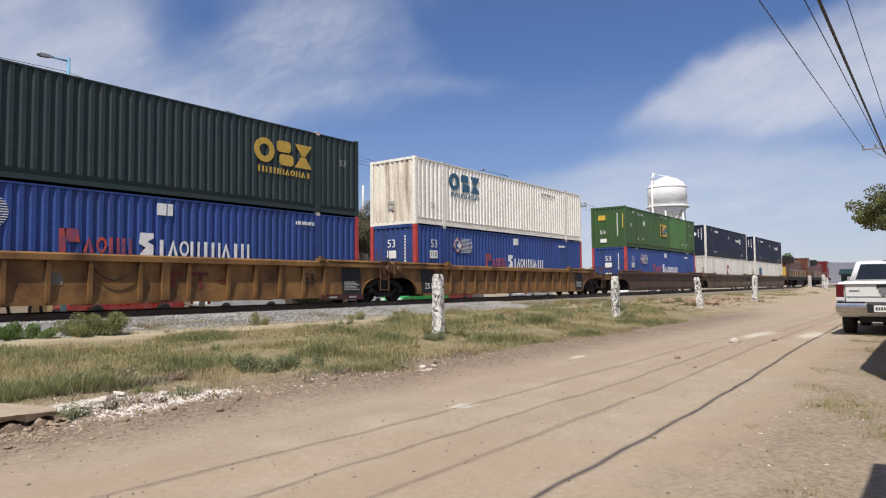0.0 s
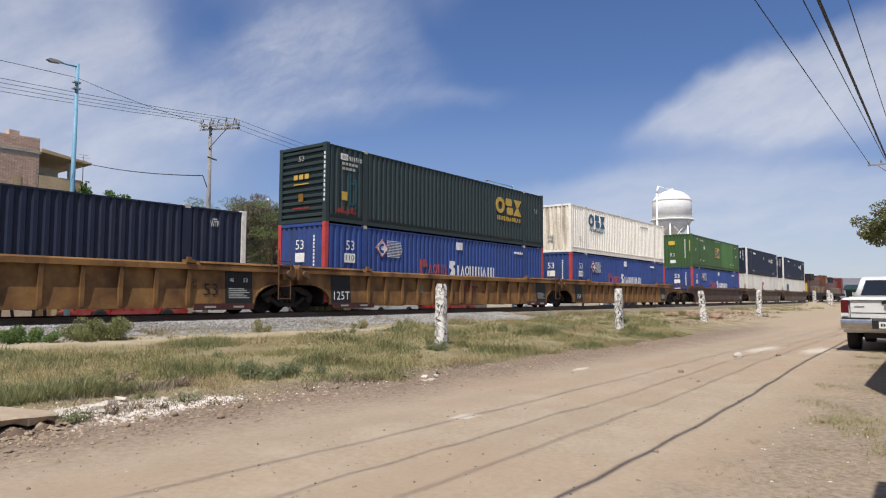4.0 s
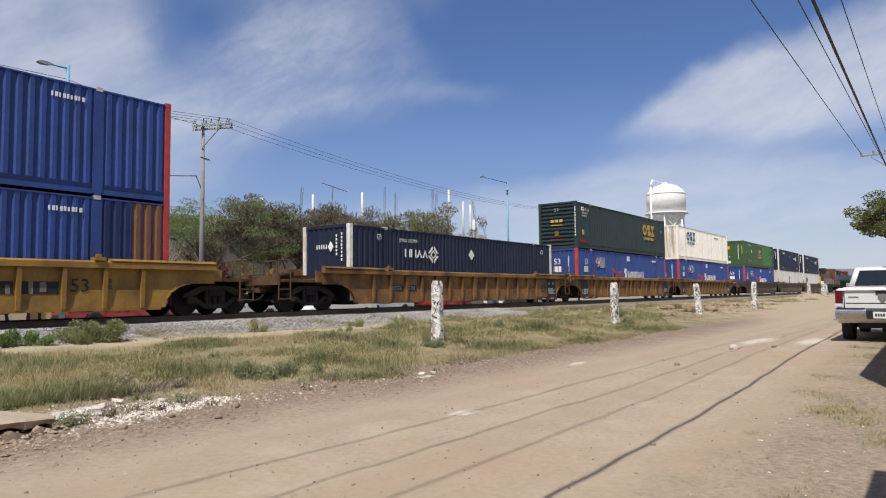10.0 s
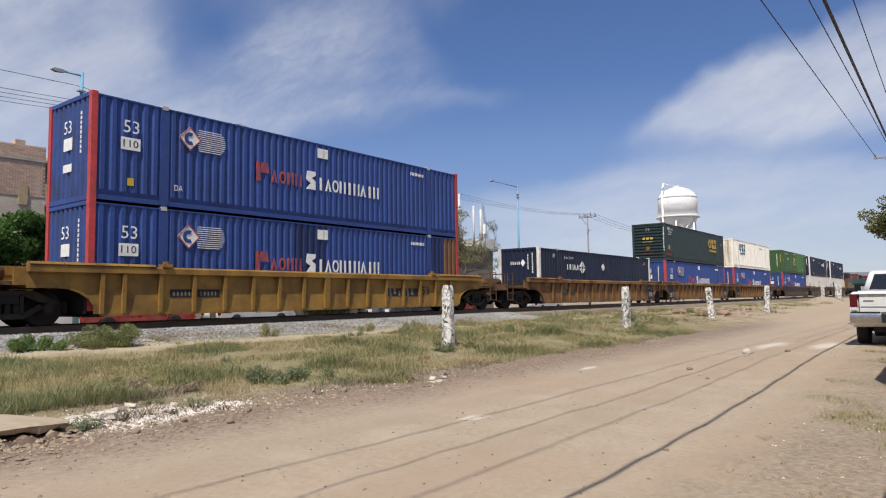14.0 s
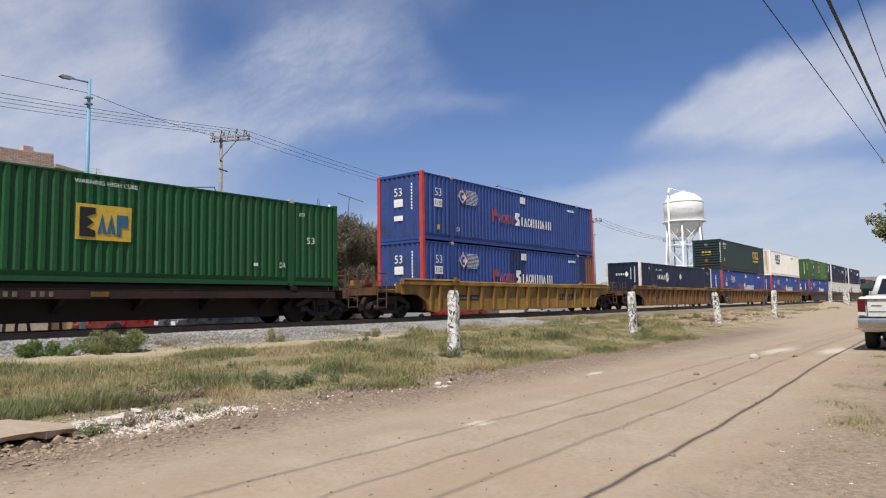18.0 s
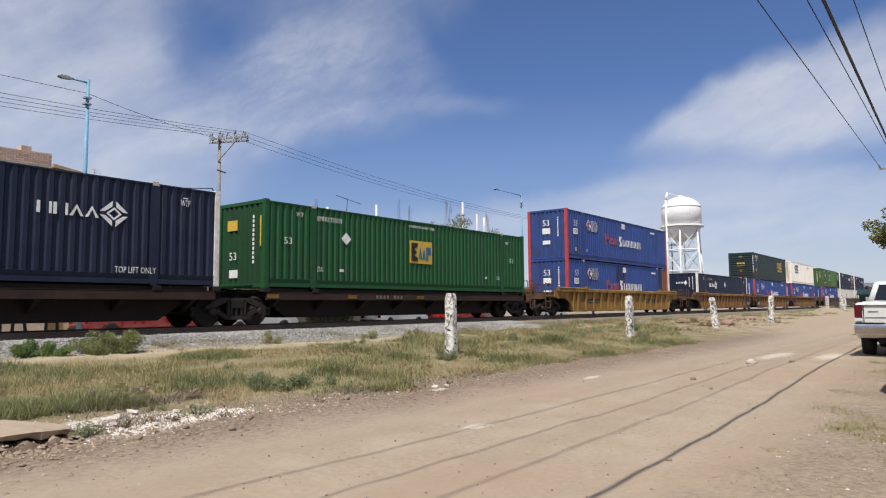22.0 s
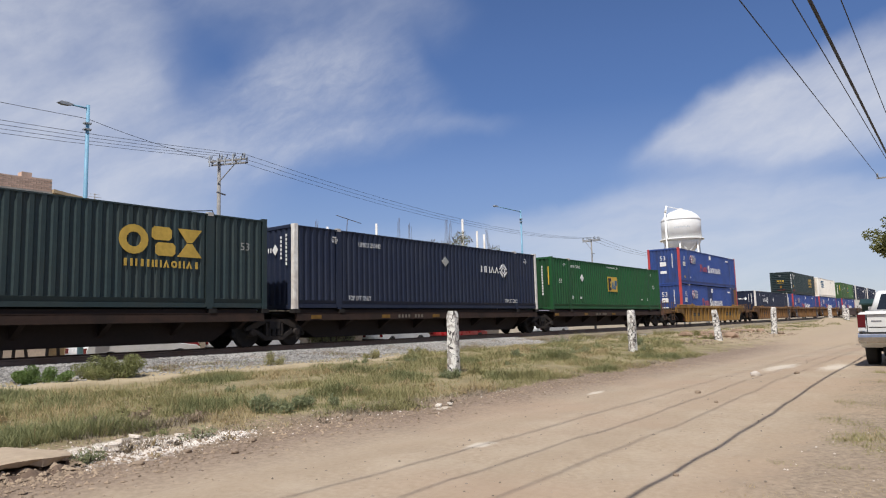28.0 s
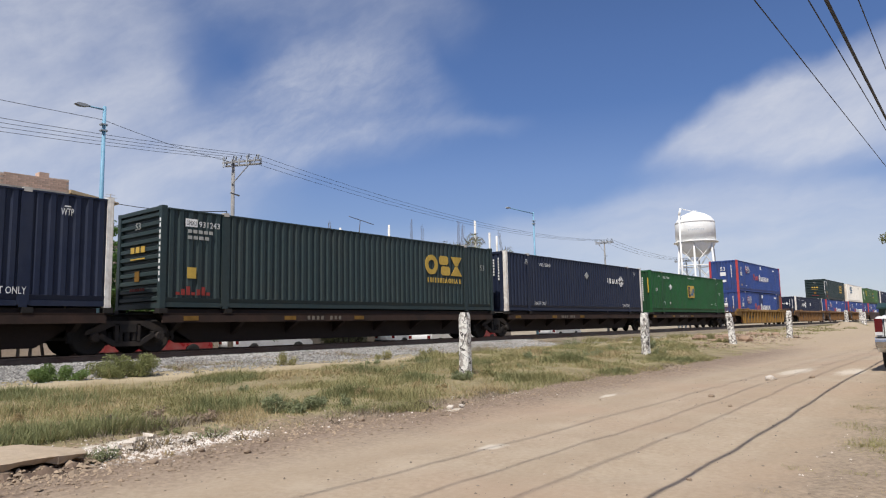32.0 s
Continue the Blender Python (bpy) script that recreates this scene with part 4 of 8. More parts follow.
def well_wagon(label, paint, s, left, right, left_gap, right_gap, smooth=False, marks=(), data=True, ribs=None, numbers=None):
    """A well wagon for one container. left, right: 'joint' (shared bogie) or 'free' (coupler). The gaps are from the load's end to the joint or coupler."""
    ob = thing("well_wagon", label, "railway wagon", group="wagons of the train")
    ends = {}
    for way, kind, gap in ((-1, left, left_gap), (1, right, right_gap)):
        e = 0.0 if way < 0 else CL
        ends[way] = e + way * (1.45 if kind == "free" else gap - 0.18)
    foot_l = 0.15 if left == "free" else 1.65 - left_gap
    foot_r = CL - 0.15 if right == "free" else CL + right_gap - 1.65
    for side in (-1, 1):
        bm = bmesh.new()
        foot = 0.22 if smooth else 0.28
        edge = [(ends[-1], 0.95)] + arch(foot_l, 1, foot)[::-1] + arch(foot_r, -1, foot) + [(ends[1], 0.95)]
        for (xa, za), (xb, zb) in zip(edge, edge[1:]):
            if xb - xa < 0.001:
                continue
            prism(bm, [(xa, za), (xb, zb), (xb, 1.40), (xa, 1.40)], "y", side * 1.36, side * 1.33)
        lean_out(bm.verts, side)
        part("side_sheet", bm, paint, ob)
        for curve in (arch(foot_l, 1, foot), arch(foot_r, -1, foot)):
            bm = bmesh.new()
            for (xa, za), (xb, zb) in zip(curve, curve[1:]):
                way = 1 if xa < CL / 2 else -1
                prism(bm, [(xa, za), (xb, zb), (xb + way * 0.03, zb + 0.05), (xa + way * 0.06, za + 0.01)], "y", side * 1.335, side * 1.43)
            part("arch_rim", bm, paint, ob)
        bm = bmesh.new()
        prism(bm, [(side * 1.32, 1.34), (side * 1.52, 1.34), (side * 1.52, 1.485), (side * 1.475, 1.53), (side * 1.32, 1.53)], "x", ends[-1], ends[1])
        part("top_chord", bm, paint, ob)
        bm = bmesh.new()
        box(bm, 0.3, CL - 0.3, side * 1.44 if side < 0 else 1.30, -1.30 if side < 0 else 1.44, 0.16 if smooth else 0.22, 0.25 if smooth else 0.305)
        part("bottom_chord", bm, paint, ob)
        if not smooth:
            for x, wide in ribs or [(2.25 + i * (CL - 4.5) / 12, 2.3 if i == 6 else 1.0) for i in range(13)]:
                r = new("rib", rib_mesh(paint, side))
                r.parent, r.location = ob, (x, 0, 0)
                if wide > 1:
                    r.scale = (wide, 1.012, 1)
            for x in (0.3,) if not data else ():
                r = new("rib", rib_mesh(paint, side))
                r.parent, r.location = ob, (x, 0, 0)
        else:
            boxes_part("bulge", [(1.0, CL - 1.0, side * 1.47 if side < 0 else 1.36, -1.36 if side < 0 else 1.47, 0.35, 0.80)], paint, ob)
        for x in (LIFT, CL - LIFT):
            bm = bmesh.new()
            box(bm, x - 0.14, x + 0.14, side * 1.56 if side < 0 else 1.30, -1.30 if side < 0 else 1.56, 1.53, 1.62)
            box(bm, x - 0.05, x + 0.07, side * 1.46 if side < 0 else 1.36, -1.36 if side < 0 else 1.46, 1.62, 1.70)
            part("guide_lug", bm, paint, ob)
        for a, b in ((ends[-1], LIFT - 0.3), (CL - LIFT + 0.3, ends[1])):
            bm = bmesh.new()
            n = 4
            for k in range(n):
                x0, x1 = a + (b - a) * k / n, a + (b - a) * (k + 1) / n - 0.03
                prism(bm, [(side * 1.34, 1.53), (side * 1.54, 1.53), (side * 1.50, 1.585), (side * 1.34, 1.60)], "x", x0, x1)
            part("end_plating", bm, paint, ob)
    for i in range(9):
        x = 0.3 + i * (CL - 0.6) / 8
        boxes_part("cross_bearer", [(x - 0.12, x + 0.12, -1.32, 1.32, 0.20, 0.36)], M_STEEL, ob)
    for way, kind, gap in ((-1, left, left_gap), (1, right, right_gap)):
        e = 0.0 if way < 0 else CL
        tip = e + way * gap
        x0, x1 = sorted((e + way * 0.12, ends[way]))
        # near black instead of the wagon's paint, for the shade inside the arches
        boxes_part("bulkhead", [(e + way * 0.06 - 0.03, e + way * 0.06 + 0.03, -1.32, 1.32, 0.3, 1.35)], M_STEEL, ob)
        boxes_part("end_deck", [(x0, x1, -1.30, 1.30, 0.96, 1.16)], paint, ob)
        if kind == "free":
            lo, hi = sorted((ends[way], tip - way * 0.55))
            boxes_part("draft_sill", [(lo, hi, -0.35, 0.35, 0.68, 1.12), (lo, hi, -1.25, 1.25, 1.02, 1.12)], M_FITTING, ob)
            bm = bmesh.new()
            box(bm, *sorted((tip - way * 0.62, tip - way * 0.50)), -1.35, 1.35, 0.92, 1.22)
            part("end_sill", bm, M_FITTING, ob)
            ladder(ob, tip - way * 0.75 - 0.25, -1.42, 0.42, 1.78, 0.5, M_FITTING)
            bars = [((yy, 1.1), (yy, 1.72)) for yy in (-1.2, -0.5, 0.5, 1.2)] + [((-1.2, 1.72), (-0.5, 1.72)), ((-0.5, 1.3), (0.5, 1.3)), ((0.5, 1.72), (1.2, 1.72))]
            for (ya, za), (yb, zb) in bars:
                bm = bmesh.new()
                rod(bm, (tip - way * 0.6, ya, za), (tip - way * 0.6, yb, zb), 0.024, sides=6)
                part("grab_rail", bm, M_FITTING, ob)
            if way > 0 or s < -30:
                hand_brake(ob, tip - way * 0.95, paint)
            bm = bmesh.new()
            rod(bm, (ends[way] - way * 0.1, 0.45, 1.36), (ends[way] + way * 0.6, 0.45, 1.36), 0.19, sides=12)
            part("air_tank", bm, M_FITTING, ob)
            lo, hi = sorted((ends[way], ends[way] + way * 0.28))
            for yy in (-1.36, 1.30):
                bm = bmesh.new()
                prism(bm, [(lo, 1.02), (hi, 1.02), (hi, 1.34), (lo, 1.44)], "y", yy, yy + 0.06)
                part("jacking_pad", bm, paint, ob)
            coupler(ob, tip, way)
            bogie(ob, e + way * 1.72)
        else:
            lo, hi = sorted((ends[way], e + way * (gap - 0.02)))
            boxes_part("joint_arm", [(lo, hi, -0.55, 0.55, 0.72, 1.30)], paint, ob)
            lo, hi = sorted((ends[way] + way * 0.02, ends[way] + way * 0.17))
            boxes_part("joint_casting", [(lo, hi, -1.18, -0.62, 0.92, 1.38)], paint, ob)
            boxes_part("joint_step", [(lo, hi, -1.30, -0.50, 1.40, 1.46)], paint, ob)
            lo, hi = sorted((ends[way] - way * 0.42, ends[way] + way * 0.10))
            bm = bmesh.new()
            prism(bm, [(lo, 1.12), (hi, 1.12), (hi, 1.50), (hi - 0.10, 1.62), (lo + 0.10, 1.62), (lo, 1.50)], "y", -1.50, -1.10)
            part("joint_block", bm, paint, ob)
            bm = bmesh.new()
            rod(bm, ((lo + hi) / 2, -1.52, 1.30), ((lo + hi) / 2, -1.60, 1.30), 0.13, 0.11, 12)
            part("pin_boss", bm, M_FITTING, ob)
            for dz in (1.20, 1.42):
                boxes_part("bolt_plate", [(lo + 0.03, lo + 0.10, -1.512, -1.5005, dz, dz + 0.09)], M_FITTING, ob)
            bm = bmesh.new()
            line = [Vector((lo + way * 0.35 * k / 6, -1.0, 0.95 - 0.45 * math.sin(math.pi * k / 6))) for k in range(7)]
            for p, q in zip(line, line[1:]):
                rod(bm, p, q, 0.025, sides=6)
            part("air_hose", bm, M_STEEL, ob)
            for yy in (-1.40, 1.28):
                bm = bmesh.new()
                box(bm, *sorted((ends[way] - way * 0.25, ends[way] + way * 0.03)), yy, yy + 0.12, 0.98, 1.36)
                part("jacking_pad", bm, paint, ob)
            if way > 0:
                ladder(ob, ends[way] - 0.62, -1.56, 0.45, 1.75, 0.5, M_FITTING)
                for dx, yy in ((-0.62, -1.56), (-0.12, -1.56), (-0.50, -0.85), (-0.05, -0.85)):
                    bm = bmesh.new()
                    rod(bm, (ends[way] + dx, yy, 1.45), (ends[way] + dx, yy, 2.1), 0.02, sides=6)
                    part("grab_iron", bm, M_FITTING, ob)
                bogie(ob, tip)
    x = foot_r - 1.06
    if data:
        boxes_part("data_panel", [(x, x + 1.0, -1.370, -1.362, 0.30, 1.32)], M_LETTER_BLACK, ob, "black panel of data")
        bm = bmesh.new()
        for i in range(6):
            box(bm, x + 0.12, x + 0.88 - 0.1 * (i % 3), -1.378, -1.371, 0.50 + 0.055 * i, 0.53 + 0.055 * i)
        part("data_print", bm, M_GREY_PLATE, ob)
    for words, wx, wz, h, mat in marks:
        writing("marking", words, h * 0.66 * len(words), h, mat, ob, pose(wx, -1.374, wz))
    for xa, xb in ((2.22, 2.98), (3.08, 3.82)):
        if not (numbers or data is False or smooth):
            break
        boxes_part("number_panel", [(xa, xb, -1.372, -1.363, 0.70, 0.92)], M_LETTER_BLACK, ob)
        for k in range(5 if numbers is None else 0):
            boxes_part("number_marking", [(xa + 0.09 + 0.12 * k, xa + 0.14 + 0.12 * k, -1.378, -1.373, 0.74, 0.86)], M_FADED_PRINT, ob)
    for words, wx in numbers or ():
        writing("marking", words, 0.56, 0.16, M_GREY_PLATE, ob, pose(wx, -1.374, 0.73))
    return on_train(ob, s, RAIL_Z)


M_MAROON = surface("dark maroon paint", (0.085, 0.030, 0.026), 0.7, amount=0.5, streak=0.3)
EVEN = [(8.11 + 0.995 * k, 2.2 if k == 0 else 1.0) for k in range(-7, 7)]
PAIRED = [(8.18 + d, 2.2 if d == 0 else 1.0) for d in (-6.08, -5.1, -4.08, -3.1, -2.08, -0.74, 0, 0.74, 2.08, 3.1, 4.08, 5.1, 6.08)]
WIDE_SET = [(8.09 + 1.03 * k, 2.2 if k == 0 else 1.0) for k in range(-7, 8)]
OLD = "ochre well wagon with faded ribbed sides, rust and grime"
well_wagon(OLD, M_OCHRE, -17.20, "free", "joint", 3.95, 1.92, ribs=EVEN, numbers=(("DTTX", 2.30), ("787751", 3.13)), marks=[("53", 14.62, 0.58, 0.36, M_LETTER_BLACK), ("20", 14.25, 0.95, 0.11, M_LETTER_BLACK), ("40", 14.25, 0.78, 0.11, M_LETTER_BLACK), ("46", 15.52, 1.0, 0.12, M_LETTER_WHITE), ("53", 16.02, 1.0, 0.12, M_LETTER_WHITE)])
w = w_middle = well_wagon(OLD, M_OCHRE, 2.334, "joint", "joint", 1.46, 1.72, ribs=PAIRED, marks=[("125T", 0.35, 0.45, 0.30, M_LETTER_WHITE), ("53", 13.35, 0.72, 0.36, M_LETTER_BLACK)])
boxes_part("faded_marking", [(8.2, 8.75, -1.372, -1.362, 0.98, 1.08), (8.42, 8.54, -1.372, -1.362, 0.6, 1.0), (9.05, 9.6, -1.372, -1.362, 0.98, 1.08), (9.28, 9.4, -1.372, -1.362, 0.6, 1.0), (9.95, 10.35, -1.372, -1.362, 0.75, 0.85)], M_BRAKE, w, "faded red brand bars")
for w0, x0 in ((w, 0.3), (w, CL - 2.05), (ROLLING[-2][0], CL - 1.88)):
    boxes_part("foot_plate", [(x0, x0 + 2.1, -1.480, -1.442, 0.15, 0.34)], M_MAROON, w0, "dark maroon foot plate")
    for k in (0.35, 1.35):
        boxes_part("foot_label", [(x0 + k, x0 + k + 0.38, -1.486, -1.4805, 0.21, 0.27)], M_GREY_PLATE, w0)
boxes_part("patch_plate", [(5.0, 5.45, -1.372, -1.362, 0.72, 1.02)], M_FADED_PRINT, w)
boxes_part("end_panel_black", [(0.22, 1.2, -1.370, -1.362, 0.28, 1.32)], M_LETTER_BLACK, w)
w = well_wagon(OLD, M_OCHRE, 21.93, "joint", "free", 1.72, 3.62, marks=[("251", 0.45, 0.5, 0.24, M_LETTER_WHITE)])
boxes_part("end_panel_black", [(0.22, 1.2, -1.370, -1.362, 0.28, 1.32)], M_LETTER_BLACK, w)
w = well_wagon("yellow well wagon with ribbed sides in fair paint", M_YELLOW, -40.68, "free", "free", 3.37, 3.35, data=False, ribs=WIDE_SET, marks=[("53", 13.42, 0.72, 0.34, M_LETTER_BLACK), ("20", 14.32, 0.95, 0.12, M_LETTER_BLACK), ("40", 14.32, 0.78, 0.12, M_LETTER_BLACK)])
boxes_part("brand_panel", [(11.32, 12.12, -1.372, -1.362, 0.68, 0.98), (12.30, 13.14, -1.372, -1.362, 0.68, 0.98)], M_LETTER_BLACK, w)
boxes_part("brand_marking", [(11.42, 11.52, -1.376, -1.373, 0.68, 0.98), (11.66, 11.80, -1.376, -1.373, 0.75, 0.98), (11.95, 12.05, -1.376, -1.373, 0.68, 0.9), (12.45, 12.55, -1.376, -1.373, 0.68, 0.98), (12.7, 12.85, -1.376, -1.373, 0.72, 0.96)], M_FADED_PRINT, w)
BRN = "brown smooth-sided well wagon, dusty"
well_wagon(BRN, M_BROWN, 45.33, "free", "joint", 3.62, 1.86, True)
well_wagon("dusty tan smooth-sided well wagon", M_TAN, 65.2, "joint", "joint", 1.86, 2.1, True)
well_wagon("dusty tan smooth-sided well wagon", M_TAN, 85.6, "joint", "free", 2.1, 3.4, True)


M_SILL = surface("grimy red-brown sill", (0.046, 0.025, 0.017), 0.8, dirt=(0.022, 0.016, 0.013), amount=0.75, big=1.2, streak=0.4)


# panels and print follow the lean of the sheets
for ob, s, y, z in ROLLING:
    if not ob.name.startswith("well_wagon"):
        continue
    for c in ob.children:
        kind = c.name.split(".")[0]
        if kind == "marking":
            c.location.y -= LEAN * (1.40 - c.location.z)
        elif kind in ("data_panel", "data_print", "number_panel", "number_marking", "faded_marking", "patch_plate", "end_panel_black", "brand_panel", "brand_marking"):
            lean_out(c.data.vertices, -1)
bm = bmesh.new()
line = [Vector((6.05 + 1.32 * k / 10, -1.475, 1.30 - 0.46 * (1 - ((k - 5) / 5) ** 2))) for k in range(11)]
for p, q in zip(line, line[1:]):
    rod(bm, p, q, 0.016, sides=6)
part("hanging_cable", bm, M_STEEL, w_middle, "slack cable hung along the side")


def spine_wagon(s, left_gap, right_gap, free_right=False, patches=(0.72, 4.25, 7.35)):
    """A spine wagon: a deep centre beam with side arms that carry one container."""
    ob = thing("spine_wagon", "rusty brown spine wagon with yellow reflector patches, grimy bogies", "railway wagon", group="wagons of the train")
    bm = bmesh.new()
    x0, x1 = -left_gap + 0.25, CL + right_gap - 0.25
    prism(bm, [(x0, 0.78), (0.6, 0.78), (1.5, 0.22), (CL - 1.5, 0.22), (CL - 0.6, 0.78), (x1, 0.78), (x1, 1.05), (x0, 1.05)], "y", -0.55, 0.55)
    bmesh.ops.triangulate(bm, faces=[f for f in bm.faces if len(f.verts) > 4])
    part("centre_beam", bm, M_SPINE, ob)
    for side in (-1, 1):
        boxes_part("side_sill", [(0.1, CL - 0.1, *sorted((side * 1.22, side * 1.30)), 0.82, 1.06), (0.1, CL - 0.1, *sorted((side * 1.10, side * 1.30)), 1.04, 1.08)], M_SILL, ob)
        for i in range(8):
            x = 0.7 + i * (CL - 1.4) / 7
            bm = bmesh.new()
            prism(bm, [(side * 0.55, 0.45), (side * 1.22, 0.86), (side * 1.22, 1.05), (side * 0.55, 1.05)], "x", x - 0.07, x + 0.07)
            part("side_arm", bm, M_SPINE, ob)
        for x in (0.0, LIFT, CL - LIFT, CL - 0.16):
            boxes_part("container_seat", [(x - 0.02, x + 0.22, *sorted((side * 1.06, side * 1.32)), 1.08, 1.214)], M_STEEL, ob)
    # dark strips added to close the gap under the container
    for side in (-1, 1):
        boxes_part("deck_beam", [(0.3, CL - 0.3, *sorted((side * 1.02, side * 1.16)), 1.082, 1.20)], M_SPINE, ob)
    for x in patches:
        boxes_part("reflector", [(x, x + 0.46, -1.312, -1.302, 0.87, 1.00)], M_DULL_AMBER, ob)
    for k in range(8):
        if k != 4:
            boxes_part("number_marking", [(5.2 + 0.20 * k, 5.30 + 0.20 * k, -1.311, -1.303, 0.87, 1.0)], M_FADED_PRINT, ob)
    boxes_part("deck_plank", [(-left_gap + 0.2, 0.2, -0.7, 0.7, 1.06, 1.10), (CL - 0.2, CL + right_gap - 0.2, -0.7, 0.7, 1.06, 1.10)], M_STEEL, ob)
    if free_right:
        bogie(ob, CL - 0.55)
        coupler(ob, CL + right_gap, 1)
        ladder(ob, CL + 0.55, -1.3, 0.45, 1.9, 0.45, M_BROWN)
        boxes_part("end_sill", [(CL + 0.4, CL + 0.55, -1.3, 1.3, 0.8, 1.1)], M_BROWN, ob)
        bm = bmesh.new()
        for yy in (-1.2, -0.4, 0.4, 1.2):
            rod(bm, (CL + 0.5, yy, 1.1), (CL + 0.5, yy, 1.85), 0.025, sides=6)
        rod(bm, (CL + 0.5, -1.2, 1.85), (CL + 0.5, 1.2, 1.85), 0.022, sides=6)
        part("grab_rail", bm, M_BROWN, ob)
    bogie(ob, -left_gap)
    return on_train(ob, s, RAIL_Z)


spine_wagon(-61.65, 0.84, 1.35, True, (0.12, 3.7, 7.6))
spine_wagon(-79.48, 0.63, 0.84)
spine_wagon(-96.76, 0.74, 0.49)
spine_wagon(-114.25, 0.62, 0.60)

# ---------- locomotives ----------
M_LOCO_RED = surface("red locomotive paint", (0.15, 0.022, 0.018), 0.4, amount=0.3, streak=0.3)
M_LOCO_GLASS = surface("cab glass", (0.02, 0.025, 0.03), 0.1, bump=0, amount=0)


def locomotive(s, paint, label):
    ob = thing("locomotive", label, "locomotive", group="locomotives of the train")
    boxes_part("frame", [(0.3, 21.7, -1.45, 1.45, 1.0, 1.5)], M_STEEL, ob)
    bm = bmesh.new()
    prism(bm, [(-0.95, 1.5), (0.95, 1.5), (0.95, 3.7), (0.75, 4.1), (-0.75, 4.1), (-0.95, 3.7)], "x", 1.2, 16.3)
    part("long_hood", bm, paint, ob)
    boxes_part("hood_band", [(1.25, 16.2, -0.965, -0.952, 1.7, 2.3)], M_DULL_AMBER, ob, "yellow band")
    boxes_part("radiator", [(1.0, 4.6, -1.45, 1.45, 3.5, 4.45)], M_STEEL, ob)
    boxes_part("hood_end", [(1.18, 1.195, -0.9, 0.9, 1.55, 2.9)], M_LETTER_YELLOW, ob, "dull yellow hood end")
    boxes_part("end_lamp_box", [(1.0, 1.2, -0.3, 0.3, 3.2, 3.6)], M_LETTER_BLACK, ob)
    bm = bmesh.new()
    prism(bm, [(16.3, 1.5), (19.2, 1.5), (19.2, 3.3), (18.7, 4.3), (18.3, 4.6), (16.3, 4.6)], "y", -1.5, 1.5)
    part("cab", bm, paint, ob)
    boxes_part("cab_window", [(16.7, 17.4, -1.515, -1.502, 3.2, 4.0), (17.6, 18.3, -1.515, -1.502, 3.2, 4.0)], M_LOCO_GLASS, ob)
    bm = bmesh.new()
    prism(bm, [(19.2, 1.5), (20.9, 1.5), (20.7, 2.9), (19.2, 3.2)], "y", -0.9, 0.9)
    part("nose", bm, M_SIGN_YELLOW, ob)
    boxes_part("fuel_tank", [(7.5, 13.5, -1.35, 1.35, 0.25, 1.0)], M_STEEL, ob)
    bm = bmesh.new()
    for x in np.arange(1.2, 16.0, 1.5):
        rod(bm, (x, -1.42, 1.5), (x, -1.42, 2.5), 0.025, sides=6)
    rod(bm, (1.2, -1.42, 2.5), (16.0, -1.42, 2.5), 0.025, sides=6)
    part("handrail", bm, M_GREY_PLATE, ob)
    bm = bmesh.new()
    for x in (6.5, 9.5, 12.0):
        rod(bm, (x, 0, 4.05), (x, 0, 4.4), 0.75, 0.7, 12)
    part("roof_fan", bm, M_STEEL, ob)
    for x in (4.2, 17.2):
        bogie(ob, x)
    coupler(ob, 0.0, -1)
    coupler(ob, 22.0, 1)
    return on_train(ob, s, RAIL_Z)


locomotive(105.3, surface("faded orange-brown locomotive paint", (0.15, 0.055, 0.028), 0.5, dirt=(0.05, 0.03, 0.025), amount=0.6, big=0.6, streak=0.4), "faded orange-brown diesel locomotive with black roof gear and yellow band")
locomotive(127.5, M_LOCO_RED, "red diesel locomotive with black roof gear and yellow band")

# ---------- ground ----------


def lerp_table(v, table):
    if v <= table[0][0]:
        return table[0][1]
    for (a, p), (b, q) in zip(table, table[1:]):
        if v <= b:
            return p + (q - p) * (v - a) / (b - a)
    return table[-1][1]


PROFILE = [(6.4, 0.0), (7.6, 0.09), (10.0, 0.29), (14.0, 0.50), (15.3, 0.55), (17.3, 0.74), (20.8, 0.74), (22.3, 0.50), (24.0, 0.25), (26.0, 0.18)]


def ground_z(x, y):
    z = lerp_table(y, PROFILE)
    if 5.5 < y < 15.5:
        z += 0.05 * noise.noise((x * 0.5, y * 0.5, 0.3)) * min(1, (y - 5.5) / 1.5)
    if y < 7:
        z += 0.024 * noise.noise((x * 0.35, y * 0.8, 4.0)) + 0.034 * noise.noise((x * 1.1, y * 1.5, 9.0))
    if x > 9 and y < 6:  # the road's near side lifts a little further on
        k = min(1, (x - 9) / 9)
        z += 0.14 * k * k * (3 - 2 * k) * max(0, min(1, (5.2 - y) / 2))
    if 34 < x < 80 and 9.5 < y < 15:  # rough earth beyond the last posts
        z += 0.16 * max(0, noise.noise((x * 0.35, y * 0.7, 6))) + 0.07 * noise.noise((x * 1.1, y * 1.6, 8))
    # a heap of earth beside the track, far along it
    z += 0.75 * math.exp(-((x - 86) / 4.0) ** 2 - ((y - 11.9) / 1.7) ** 2) * (0.8 + 0.5 * noise.noise((x * 0.8, y * 0.9, 3)))
    return z


